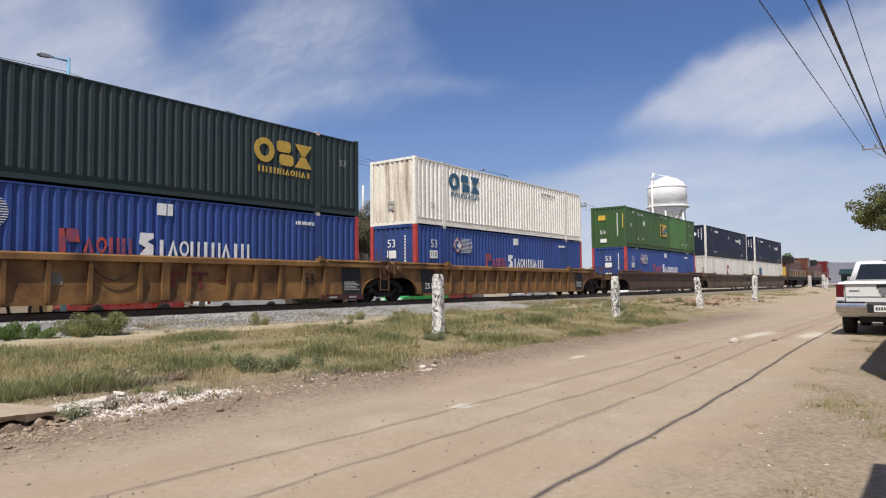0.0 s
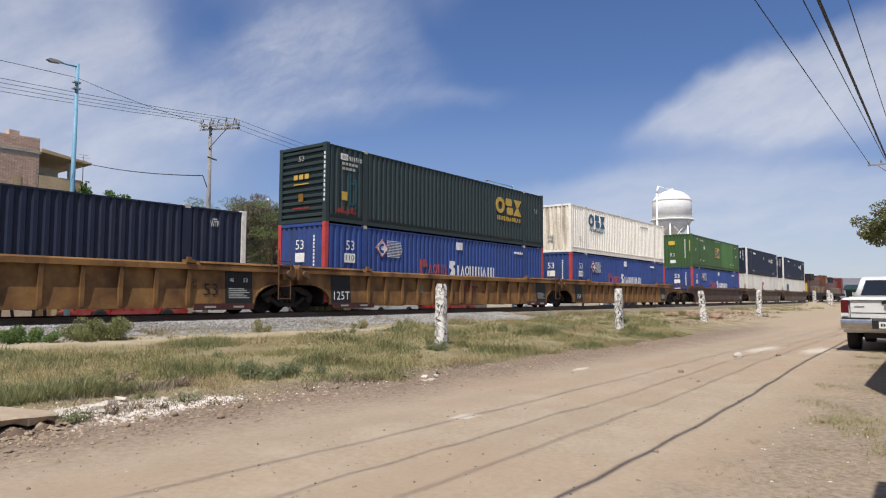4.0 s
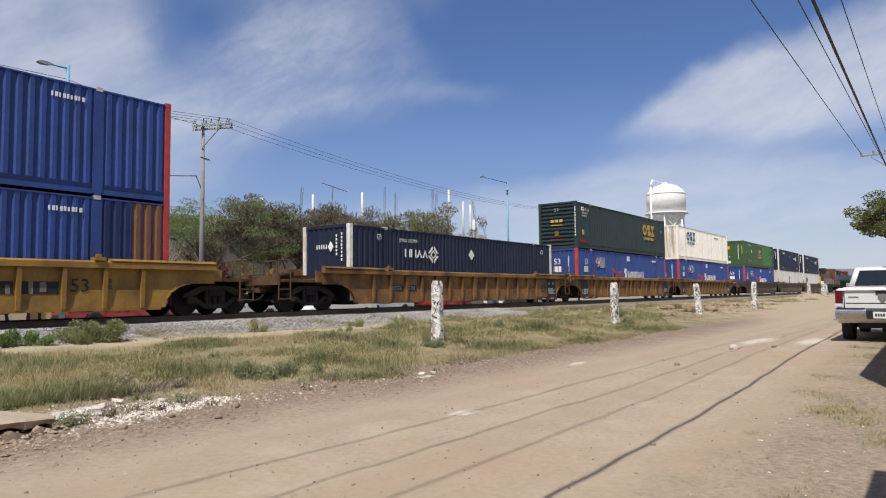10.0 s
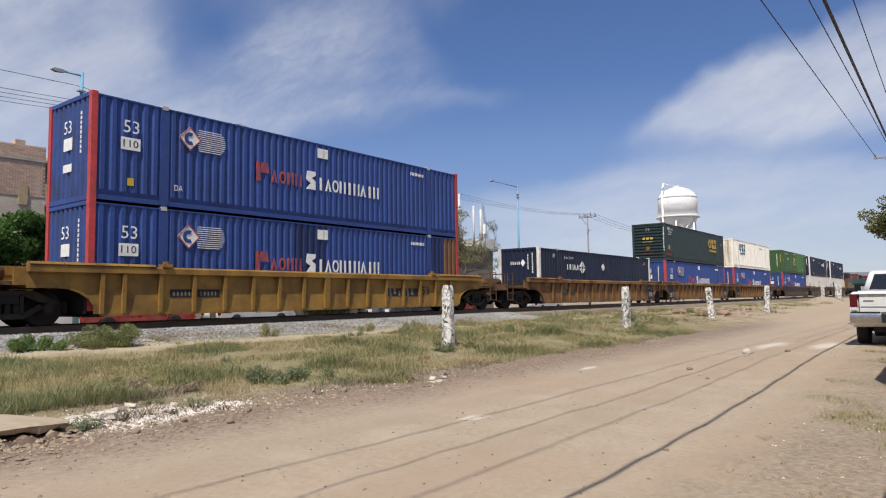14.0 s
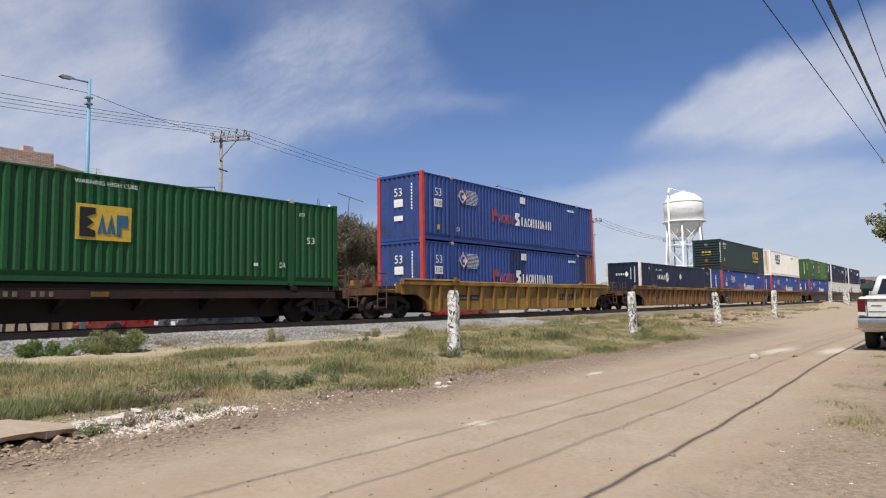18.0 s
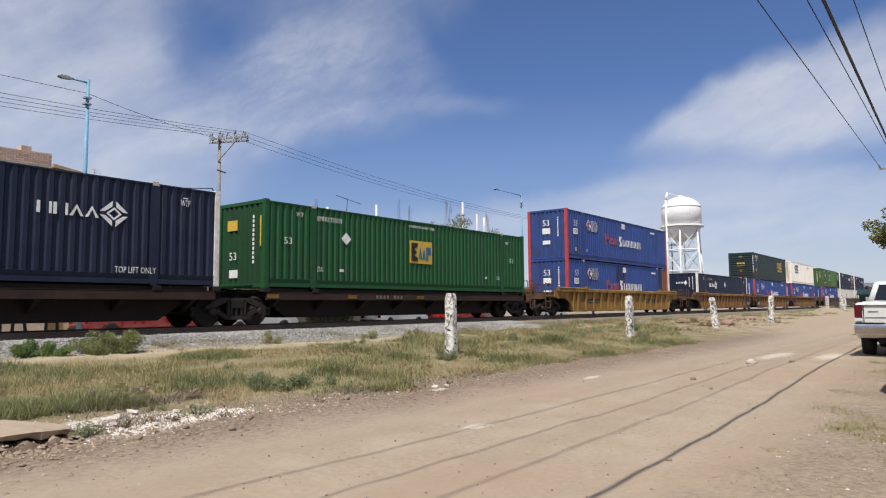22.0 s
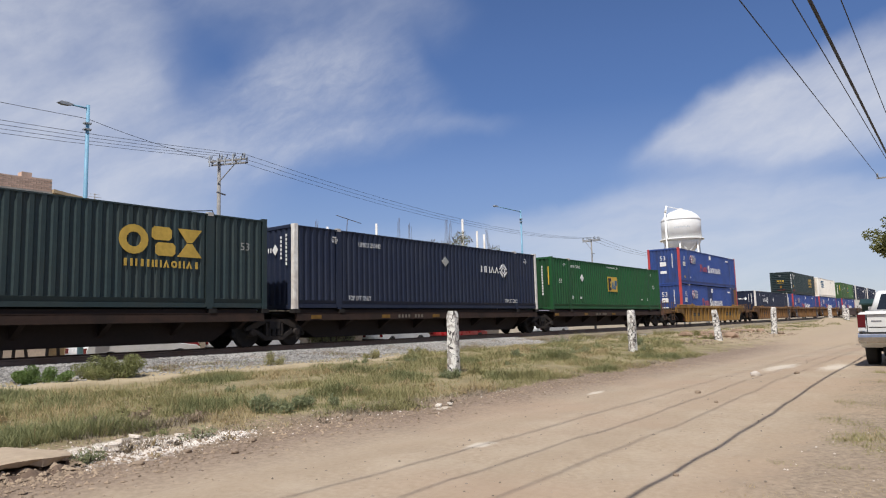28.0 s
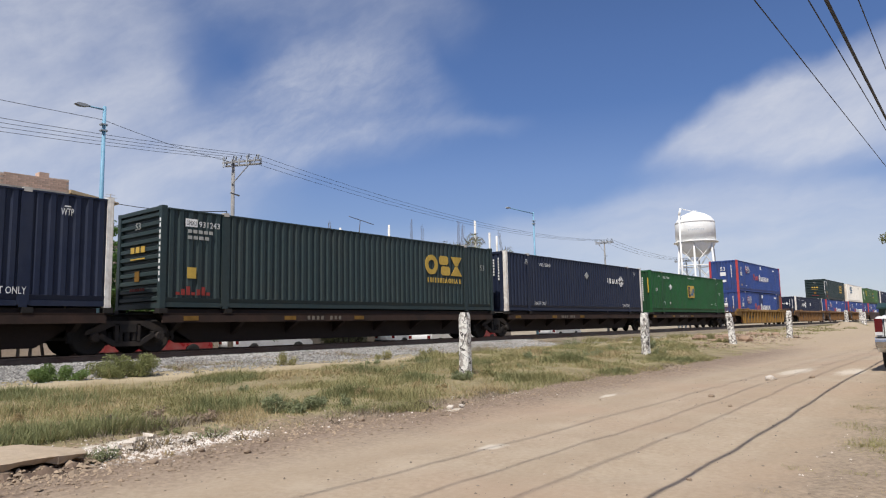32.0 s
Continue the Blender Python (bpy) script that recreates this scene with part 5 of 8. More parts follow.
def make_ground():
    xs = sorted(set([-3000, -1200, -500, -200, -100, -50, -20] + [round(-8 + 0.35 * i, 2) for i in range(140)] + [42 + 1.2 * i for i in range(50)] + [105, 130, 160, 220, 350, 700, 1500, 3500]))
    ys = sorted(set([-3000, -1000, -300, -100, -40, -15, -6, -3, -1.5] + [round(-0.5 + 0.22 * i, 2) for i in range(80)] + [17.2, 17.6, 18.5, 19.5, 20.5, 21, 21.6, 22.3, 23, 24, 25, 26, 28, 31, 35, 45, 60, 100, 200, 500, 1200, 3500]))
    verts = [(x, y, ground_z(x, y)) for x in xs for y in ys]
    ny = len(ys)
    faces = [(i * ny + j, (i + 1) * ny + j, (i + 1) * ny + j + 1, i * ny + j + 1) for i in range(len(xs) - 1) for j in range(ny - 1)]
    m, nt, b = material("ground", 0.95, 0.0, 0.15)
    pos = nt.nodes.new("ShaderNodeNewGeometry").outputs["Position"]
    sep = nt.nodes.new("ShaderNodeSeparateXYZ")
    nt.links.new(pos, sep.inputs[0])
    X, Y = sep.outputs[0], sep.outputs[1]
    fine = noise_tex(nt, pos, 14.0, 6, 0.65)
    mid = noise_tex(nt, pos, 1.3, 5, 0.6)
    big = noise_tex(nt, pos, 0.22, 4)
    road = mix_rgb(nt, ramp(nt, fine, [(0.3, 0.0), (0.7, 1.0)]), (0.312, 0.243, 0.171), (0.398, 0.320, 0.234))
    road = mix_rgb(nt, math_node(nt, "MULTIPLY", ramp(nt, mid, [(0.45, 0.0), (0.7, 1.0)]), 0.5), road, (0.433, 0.360, 0.270))
    # wheel tracks along the road, paler and finer
    wob = math_node(nt, "ADD", Y, math_node(nt, "MULTIPLY", big, 1.2))
    tracks = math_node(nt, "SINE", math_node(nt, "MULTIPLY", wob, 3.3))
    road = mix_rgb(nt, math_node(nt, "MULTIPLY", ramp(nt, tracks, [(0.2, 0.0), (0.9, 1.0)]), 0.30), road, (0.303, 0.232, 0.160))
    road = mix_rgb(nt, math_node(nt, "MULTIPLY", ramp(nt, big, [(0.45, 0.0), (0.62, 1.0)]), 0.45), road, (0.362, 0.256, 0.180))
    verge = mix_rgb(nt, ramp(nt, mid, [(0.35, 0.0), (0.65, 1.0)]), (0.20, 0.165, 0.090), (0.32, 0.265, 0.155))
    verge = mix_rgb(nt, math_node(nt, "MULTIPLY", ramp(nt, fine, [(0.4, 0.0), (0.7, 1.0)]), 0.35), verge, (0.16, 0.13, 0.075))
    edge = math_node(nt, "ADD", Y, math_node(nt, "MULTIPLY", math_node(nt, "SUBTRACT", mid, 0.5), 1.6))
    col = mix_rgb(nt, ramp(nt, math_node(nt, "MULTIPLY", math_node(nt, "SUBTRACT", edge, 6.0), 0.8), [(0.0, 0.0), (1.0, 1.0)]), road, mix_rgb(nt, ramp(nt, fine, [(0.35, 0.0), (0.65, 1.0)]), (0.165, 0.122, 0.090), (0.285, 0.215, 0.160)))
    col = mix_rgb(nt, ramp(nt, math_node(nt, "SUBTRACT", edge, 7.6), [(0.0, 0.0), (1.0, 1.0)]), col, verge)
    # bare trodden strip beside the ballast and bare earth further along
    strip = math_node(nt, "ABSOLUTE", math_node(nt, "SUBTRACT", edge, 14.35))
    col = mix_rgb(nt, ramp(nt, strip, [(0.15, 0.95), (0.85, 0.0)]), col, (0.41, 0.335, 0.222))
    bare = math_node(nt, "ADD", X, math_node(nt, "MULTIPLY", mid, 14.0))
    bare_mask = ramp(nt, math_node(nt, "MULTIPLY", math_node(nt, "SUBTRACT", bare, 37.0), 0.1), [(0.0, 0.0), (1.0, 0.85)])
    col = mix_rgb(nt, bare_mask, col, mix_rgb(nt, ramp(nt, fine, [(0.3, 0.0), (0.7, 1.0)]), (0.335, 0.258, 0.18), (0.44, 0.35, 0.25)))
    # trodden grey soil on the road's near side, partly wall shade painted in
    side = math_node(nt, "ADD", math_node(nt, "SUBTRACT", 2.0, Y), math_node(nt, "MULTIPLY", math_node(nt, "SUBTRACT", mid, 0.5), 2.6))
    col = mix_rgb(nt, ramp(nt, side, [(0.0, 0.0), (0.9, 0.8)]), col, mix_rgb(nt, ramp(nt, fine, [(0.35, 0.0), (0.65, 1.0)]), (0.17, 0.135, 0.10), (0.33, 0.26, 0.19)))
    ballast = mix_rgb(nt, ramp(nt, noise_tex(nt, pos, 26.0, 3), [(0.35, 0.0), (0.65, 1.0)]), (0.09, 0.085, 0.08), (0.30, 0.29, 0.27))
    ballast = mix_rgb(nt, ramp(nt, math_node(nt, "MULTIPLY", math_node(nt, "SUBTRACT", math_node(nt, "ADD", X, math_node(nt, "MULTIPLY", mid, 10.0)), 15.5), 0.08), [(0.0, 0.0), (1.0, 0.85)]), ballast, mix_rgb(nt, ramp(nt, mid, [(0.4, 0.0), (0.6, 1.0)]), (0.15, 0.125, 0.085), (0.29, 0.23, 0.16)))
    near = math_node(nt, "GREATER_THAN", math_node(nt, "ADD", Y, math_node(nt, "MULTIPLY", mid, 0.7)), 15.75)
    col = mix_rgb(nt, near, col, ballast)
    # oily stone between the rails, the shade under the train painted in
    oil_and_shade = math_node(nt, "ABSOLUTE", math_node(nt, "SUBTRACT", Y, TRACK_Y))
    col = mix_rgb(nt, ramp(nt, oil_and_shade, [(0.65, 0.9), (0.95, 0.0)]), col, (0.035, 0.031, 0.028))
    beyond = math_node(nt, "GREATER_THAN", Y, 22.2)
    far = mix_rgb(nt, ramp(nt, big, [(0.4, 0.0), (0.6, 1.0)]), (0.24, 0.20, 0.14), (0.36, 0.30, 0.22))
    col = mix_rgb(nt, beyond, col, far)
    tar = math_node(nt, "MULTIPLY", math_node(nt, "GREATER_THAN", Y, 25.6), math_node(nt, "LESS_THAN", Y, 31.5))
    col = mix_rgb(nt, tar, col, (0.06, 0.058, 0.055))
    # spilt lime and pale patches on the road
    for cx, cy, rx, ry in ((19.9, 2.85, 2.6, 0.55), (20.4, 4.2, 2.4, 0.7), (6.97, 4.92, 0.5, 0.26), (9.3, 7.3, 0.4, 0.22), (13.0, 6.2, 0.6, 0.2), (4.12, 8.0, 1.25, 0.75), (5.0, 7.92, 1.15, 0.40)):
        mp = nt.nodes.new("ShaderNodeMapping")
        mp.vector_type = "TEXTURE"
        mp.inputs["Location"].default_value = (cx, cy, 0)
        mp.inputs["Scale"].default_value = (rx, ry, 50)
        nt.links.new(pos, mp.inputs["Vector"])
        ln = nt.nodes.new("ShaderNodeVectorMath")
        ln.operation = "LENGTH"
        nt.links.new(mp.outputs[0], ln.inputs[0])
        blob = math_node(nt, "SUBTRACT", ramp(nt, ln.outputs["Value"], [(0.0, 1.0), (1.0, 0.0)]), math_node(nt, "MULTIPLY", noise_tex(nt, pos, 7.0, 5), 0.38 if cy > 7.9 else 0.75))
        col = mix_rgb(nt, ramp(nt, blob, [(0.0, 0.0), (0.34, 0.93 if cy > 7.9 else 0.72)]), col, (0.78, 0.72, 0.65) if cy > 7.9 else (0.60, 0.535, 0.44))
    nt.links.new(col, b.inputs["Base Color"])
    bn = nt.nodes.new("ShaderNodeBump")
    bn.inputs["Strength"].default_value, bn.inputs["Distance"].default_value = 0.36, 0.03
    nt.links.new(math_node(nt, "ADD", fine, mid), bn.inputs["Height"])
    nt.links.new(bn.outputs[0], b.inputs["Normal"])
    ob = new("ground", raw_mesh("ground", verts, faces, m))
    return tagged(ob, "dusty tan earth road with dry verge and stone ballast", "ground", kind="structure")


make_ground()


def scatter_stones(name, label, spots, mat, category, seed):
    """Many small angular stones as one sheet of stuff; spots: x, y, z, size."""
    rng = np.random.RandomState(seed)
    base = np.array([(1, 0, 0), (-1, 0, 0), (0, 1, 0), (0, -1, 0), (0, 0, 1), (0, 0, -0.6)], float)
    tri = [(0, 2, 4), (2, 1, 4), (1, 3, 4), (3, 0, 4), (2, 0, 5), (1, 2, 5), (3, 1, 5), (0, 3, 5)]
    verts, faces = [], []
    for x, y, z, s in spots:
        a = rng.rand() * 6.28
        c, d = math.cos(a), math.sin(a)
        k = base * (0.65 + 0.7 * rng.rand(6, 1)) * s * np.array([1.0, 0.8, 0.62])
        n = len(verts)
        for p in k:
            verts.append((x + c * p[0] - d * p[1], y + d * p[0] + c * p[1], z + p[2]))
        faces += [(n + i, n + j, n + m) for i, j, m in tri]
    ob = new(name, raw_mesh(name, verts, faces, mat))
    return tagged(ob, label, category, kind="stuff")


M_BALLAST = island("ballast stone", (0.125, 0.118, 0.108), (0.43, 0.412, 0.38), 0.9)
rng = np.random.RandomState(4)
spots = []
for i in range(15000):
    x = 2 + 26 * rng.rand() ** 1.2
    y = 15.25 + 2.75 * rng.rand()
    spots.append((x, y, ground_z(x, y) + 0.008, 0.025 + 0.03 * rng.rand()))
for i in range(2500):
    x, y = 4 + 40 * rng.rand(), 14.5 + 1.0 * rng.rand()
    spots.append((x, y, ground_z(x, y) + 0.005, 0.02 + 0.025 * rng.rand()))
scatter_stones("ballast_stones", "grey crushed stone ballast along the track", spots, M_BALLAST, "ballast", 5)


def make_track():
    tr = thing("railway_track", "dark steel rails on sleepers in grey stone ballast", "railway track", kind="structure")
    for y in (TRACK_Y - 0.755, TRACK_Y + 0.755):
        bm = bmesh.new()
        prism(bm, [(y - 0.07, 0.745), (y + 0.07, 0.745), (y + 0.07, 0.760), (y + 0.012, 0.775), (y + 0.012, 0.872), (y + 0.036, 0.885), (y + 0.036, RAIL_Z), (y - 0.036, RAIL_Z), (y - 0.036, 0.885), (y - 0.012, 0.872), (y - 0.012, 0.775), (y - 0.07, 0.760)], "x", -160, 420)
        part("rail", bm, M_RAIL, tr)
    bm = bmesh.new()
    box(bm, -0.12, 0.12, TRACK_Y - 1.3, TRACK_Y + 1.3, 0.60, 0.752)
    me = mesh_from("sleeper", bm, surface("tarred sleeper", (0.07, 0.055, 0.045), 0.9, each=0.2))
    for i in range(150):
        s = new("sleeper", me)
        s.parent, s.location = tr, (-10 + i * 0.6, 0, 0)
    return tr


make_track()

# ---------- plants ----------
M_LEAF_DARK = island("dense hedge leaf", (0.030, 0.072, 0.016), (0.140, 0.245, 0.060), 0.5, 0.35)
M_LEAF_OLIVE = island("olive leaf", (0.130, 0.140, 0.062), (0.340, 0.345, 0.175), 0.7, 0.45)
M_LEAF_BRIGHT = island("fresh green leaf", (0.095, 0.135, 0.045), (0.270, 0.335, 0.125), 0.6, 0.4)
M_POD = island("dry seed pod", (0.045, 0.036, 0.027), (0.190, 0.150, 0.105), 0.8)
M_LEAF_WARM = island("yellowing leaf", (0.070, 0.085, 0.030), (0.275, 0.270, 0.105), 0.65, 0.4)
M_BARK = surface("grey-brown bark", (0.13, 0.10, 0.075), 0.9, amount=0.5, bump=0.6, bump_scale=14)
M_GREEN_BUSH = island("bright low bush", (0.085, 0.140, 0.040), (0.235, 0.320, 0.110), 0.7, 0.4)
M_OLIVE_BUSH = island("olive low bush", (0.150, 0.165, 0.062), (0.380, 0.385, 0.170), 0.75, 0.4)
M_GRASS = island("verge grass", (0.205, 0.200, 0.088), (0.420, 0.380, 0.188), 0.75, 0.35)
M_STRAW = island("dry straw", (0.320, 0.245, 0.125), (0.510, 0.405, 0.230), 0.8, 0.3)
M_LUSH = island("lush grass", (0.145, 0.160, 0.070), (0.320, 0.325, 0.155), 0.7, 0.35)
M_WEED = island("weed leaf", (0.165, 0.190, 0.100), (0.370, 0.390, 0.220), 0.75, 0.4)


def leaf_mesh(name, clumps, mat, size, seed, long=1.6, droop=0.0):
    """Leaves as small four-sided blades, spread through clumps of (x, y, z, rx, ry, rz, count)."""
    r = np.random.RandomState(seed)
    P = []
    for x, y, z, rx, ry, rz, n in clumps:
        d = r.normal(size=(n, 3))
        d /= np.linalg.norm(d, axis=1)[:, None]
        d *= (0.35 + 0.65 * r.rand(n, 1) ** 0.5)
        P.append(d * (rx, ry, rz) + (x, y, z))
    P = np.concatenate(P)
    n = len(P)
    a = r.normal(size=(n, 3)) + (0, 0, -droop)
    a /= np.linalg.norm(a, axis=1)[:, None]
    b = np.cross(a, r.normal(size=(n, 3)))
    b /= np.linalg.norm(b, axis=1)[:, None]
    s = size * (0.6 + 0.8 * r.rand(n, 1))
    V = np.stack([P - a * s * long * 0.5, P + b * s * 0.42, P + a * s * long * 0.5, P - b * s * 0.42], 1).reshape(-1, 3)
    F = np.arange(4 * n).reshape(-1, 4)
    return raw_mesh(name, V.tolist(), F.tolist(), mat)


def limb(bm, p, way, length, r, r2, rnd, bend=0.25, steps=3):
    """A bent, tapering branch. Returns its tip and last direction."""
    p, way = Vector(p), Vector(way).normalized()
    for i in range(steps):
        q = p + way * (length / steps)
        rod(bm, p, q, r + (r2 - r) * i / steps, r + (r2 - r) * (i + 1) / steps, 6)
        p = q
        way = (way + Vector((rnd.uniform(-bend, bend), rnd.uniform(-bend, bend), rnd.uniform(-bend * 0.5, bend)))).normalized()
    return p, way


def tree(name, label, x, y, high, spread, leaf_mat, leaves, size, seed, trunk=0.3, stem=0.12, pods=0, low=0.25, flat=1.0, zbase=None, clump=0.17, squash=0.8):
    """Trunk, limbs, twigs and a crown of leaf clumps round the twigs' ends."""
    rnd = random.Random(seed)
    ob = thing(name, label, "tree", pose(x, y, ground_z(x, y) - 0.05 if zbase is None else zbase))
    bm = bmesh.new()
    tip, way = limb(bm, (0, 0, 0), (rnd.uniform(-.1, .1), rnd.uniform(-.1, .1), 1), high * trunk, stem, stem * 0.75, rnd, 0.12)
    ends = []
    n = 7
    for i in range(n):
        a = 2 * math.pi * i / n + rnd.uniform(-0.4, 0.4)
        up = rnd.uniform(0.35, 1.5)
        reach = high * (1 - trunk) * rnd.uniform(0.55, 0.8)
        way2 = Vector((math.cos(a) * spread / high * 1.6, math.sin(a) * spread / high * 1.6, up * flat)).normalized()
        t1, w1 = limb(bm, tip, way2, reach * 0.6, stem * 0.6, stem * 0.3, rnd)
        for k in range(4):
            w2 = (w1 + Vector((rnd.uniform(-.9, .9), rnd.uniform(-.9, .9), rnd.uniform(-.3, .7)))).normalized()
            t2, w3 = limb(bm, t1, w2, reach * rnd.uniform(0.25, 0.5), stem * 0.28, stem * 0.10, rnd, 0.35)
            ends.append(t2)
            for j in range(2):
                w4 = (w3 + Vector((rnd.uniform(-.9, .9), rnd.uniform(-.9, .9), rnd.uniform(-.2, .6)))).normalized()
                t3, _ = limb(bm, t2, w4, reach * rnd.uniform(0.12, 0.25), stem * 0.1, stem * 0.04, rnd, 0.3, 2)
                ends.append(t3)
    part("trunk", bm, M_BARK, ob)
    per = max(4, leaves // len(ends))
    clumps = []
    for e in ends:
        k = rnd.uniform(0.6, 1.25)
        s = spread * clump * k
        clumps.append((e.x, e.y, max(e.z, high * low), s * 1.2, s * 1.2, s * squash, int(per * k)))
    part("crown", leaf_mesh("crown", clumps, leaf_mat, size, seed), leaf_mat, ob)
    if pods:
        cl = [(e.x, e.y, max(e.z, high * low) + 0.02, spread * 0.13, spread * 0.13, spread * 0.09, 2 * pods // len(ends) + 1) for e in ends]
        part("dry_foliage", leaf_mesh("dry_foliage", cl, M_POD, size * 0.85, seed + 9, 5.5, 1.4), M_POD, ob)
    return ob


def shrub(name, label, x, y, rx, ry, h, mat, leaves, size, seed, category="bush", z=None):
    """A low bush: twigs from the ground and leaf clumps of uneven height."""
    rnd = random.Random(seed)
    ob = thing(name, label, category, pose(x, y, ground_z(x, y) - 0.03 if z is None else z))
    bm = bmesh.new()
    clumps = []
    n = max(5, int(8 * (rx + ry)))
    for i in range(n):
        a, k = rnd.uniform(0, 6.28), math.sqrt(rnd.random())
        px, py = rx * k * math.cos(a), ry * k * math.sin(a)
        hh = h * (1 - 0.55 * k * k) * rnd.uniform(0.65, 1.12)
        limb(bm, (px * 0.4, py * 0.4, 0), (px, py, hh * 1.2), hh * 0.9, 0.012 + 0.008 * h, 0.004, rnd, 0.2)
        for f in (0.3, 0.6, 0.85):
            s = 0.22 * min(1.0, h) + 0.10 * (rx + ry) * 0.5
            clumps.append((px * (0.5 + 0.5 * f), py * (0.5 + 0.5 * f), hh * f, s, s, hh * 0.22 + 0.04, max(3, leaves // (3 * n))))
    part("twigs", bm, M_BARK, ob)
    part("foliage", leaf_mesh("foliage", clumps, mat, size, seed, 3.4 if category == "weed" else 1.6, -0.5 if category == "weed" else 0.0), mat, ob)
    return ob


# ---------- beyond the track ----------
tree("tree", "sparse grey-green tree with brown seed pods and bare twigs", 23.2, 30.0, 7.4, 4.6, M_LEAF_OLIVE, 9000, 0.055, 11, 0.16, 0.14, 6000, 0.4, clump=0.12, squash=0.55)
tree("tree", "sparse grey-green tree with brown seed pods and bare twigs", 27.2, 30.6, 7.9, 5.0, M_LEAF_OLIVE, 9500, 0.055, 18, 0.18, 0.14, 7000, 0.45, clump=0.12, squash=0.55)
tree("tree", "broad olive-brown tree hung with dry seed pods", 38.0, 31.0, 9.6, 4.8, M_LEAF_OLIVE, 10000, 0.065, 12, 0.14, 0.16, 1100, 0.4, clump=0.12, squash=0.55)
tree("tree", "broad olive-brown tree hung with dry seed pods", 40.4, 31.4, 8.8, 3.4, M_LEAF_OLIVE, 6000, 0.065, 19, 0.16, 0.15, 900, 0.4, clump=0.12, squash=0.55)
tree("tree", "low olive tree with dry pods behind the track", 32.4, 31.2, 8.3, 5.4, M_LEAF_OLIVE, 15000, 0.06, 13, 0.18, 0.13, 2600, 0.5, clump=0.12, squash=0.55)
tree("tree", "low olive tree with dry pods behind the track", 36.0, 31.4, 8.1, 4.8, M_LEAF_OLIVE, 14000, 0.06, 20, 0.18, 0.13, 2400, 0.5, clump=0.12, squash=0.55)
tree("tree", "thin light tree with feathery fresh leaves", 20.4, 29.6, 7.9, 4.6, M_LEAF_BRIGHT, 13500, 0.048, 14, 0.3, 0.09, 0, 0.25, clump=0.115, squash=0.38)
tree("tree", "thin half-bare tree before a stained wall", 18.2, 31.4, 5.6, 2.2, M_LEAF_OLIVE, 700, 0.07, 15, 0.3, 0.07, 0, 0.3)
tree("tree", "slender dark tree beside the hedge", 15.0, 30.8, 6.4, 1.0, M_LEAF_DARK, 2400, 0.10, 16, 0.35, 0.09, 0, 0.3)
tree("tree", "dark bushy tree far along the line", 168.0, 27.0, 8.5, 5.0, M_LEAF_DARK, 3600, 0.30, 17, 0.3, 0.2)
shrub("bush", "bright green bush below the trees behind the track", 21.4, 28.6, 2.0, 1.1, 3.0, M_LEAF_BRIGHT, 3200, 0.09, 21)
shrub("bush", "olive bush below the trees behind the track", 27.2, 29.4, 2.4, 1.2, 4.2, M_LEAF_OLIVE, 4200, 0.10, 22)
shrub("bush", "fresh green bush below the trees behind the track", 36.0, 30.0, 2.6, 1.2, 3.2, M_LEAF_BRIGHT, 3400, 0.09, 23)
shrub("bush", "grey-green bush below the trees behind the track", 41.5, 31.0, 2.6, 1.2, 4.2, M_LEAF_OLIVE, 3000, 0.11, 24)
shrub("bush", "blue-green bush beside the hedge", 16.9, 28.6, 1.2, 0.8, 2.9, M_WEED, 2600, 0.08, 25)
tree("tree", "low olive tree with dry pods behind the track", 29.8, 31.0, 8.0, 4.8, M_LEAF_OLIVE, 9500, 0.06, 29, 0.2, 0.13, 5500, 0.5, clump=0.12, squash=0.55)
# the clipped hedge
rnd = random.Random(31)
hedge = thing("hedge", "dense dark green clipped hedge before the brick house", "hedge", pose(11.2, 30.6, 0.15))
for i in range(14):
    bm = bmesh.new()
    limb(bm, (-3.8 + i * 0.6, rnd.uniform(-.3, .3), 0), (rnd.uniform(-.2, .2), 0, 1), 4.2, 0.07, 0.02, rnd)
    part("stem", bm, M_BARK, hedge)
clumps = []
for i in range(170):
    px = -4.2 + 8.6 * rnd.random()
    pz = 1.2 + 3.8 * rnd.random()
    clumps.append((px, rnd.uniform(-1.0, 1.0), min(pz, 4.75 + 0.25 * math.sin(px * 2.1)), 0.55, 0.5, 0.42, 300))
part("foliage", leaf_mesh("foliage", clumps, M_LEAF_DARK, 0.095, 32), M_LEAF_DARK, hedge)

# brick house with a balcony under a concrete roof
M_BRICK = surface("red-brown brick", (0.55, 0.385, 0.295), 0.9, dirt=(0.20, 0.13, 0.10), amount=0.4, big=1.4, each=0.16, bump=0.4)
M_MORTAR = surface("grey mortar", (0.54, 0.45, 0.37), 0.95, amount=0.4)
M_PLASTER = surface("cream wall plaster", (0.47, 0.36, 0.22), 0.9, dirt=(0.25, 0.18, 0.11), amount=0.5, streak=0.4)
M_GREY_WALL = surface("bare grey blockwork", (0.23, 0.20, 0.17), 0.95, dirt=(0.12, 0.10, 0.085), amount=0.5, each=0.15)
M_WHITE_WALL = surface("white wall paint", (0.66, 0.64, 0.60), 0.8, dirt=(0.4, 0.36, 0.3), amount=0.4, streak=0.3)
house = thing("house", "unfinished red brick house with cream balcony and sloping concrete roof", "house", pose(0, 36.0, 0))
boxes_part("wall", [(7.0, 14.3, 0.02, 6.0, 0.1, 8.55)], M_MORTAR, house)
bm = bmesh.new()
prism(bm, [(7.0, 8.55), (14.3, 8.55), (14.3, 9.3), (11.5, 9.2), (7.0, 9.15)], "y", 0.02, 0.4)
part("parapet", bm, M_MORTAR, house)
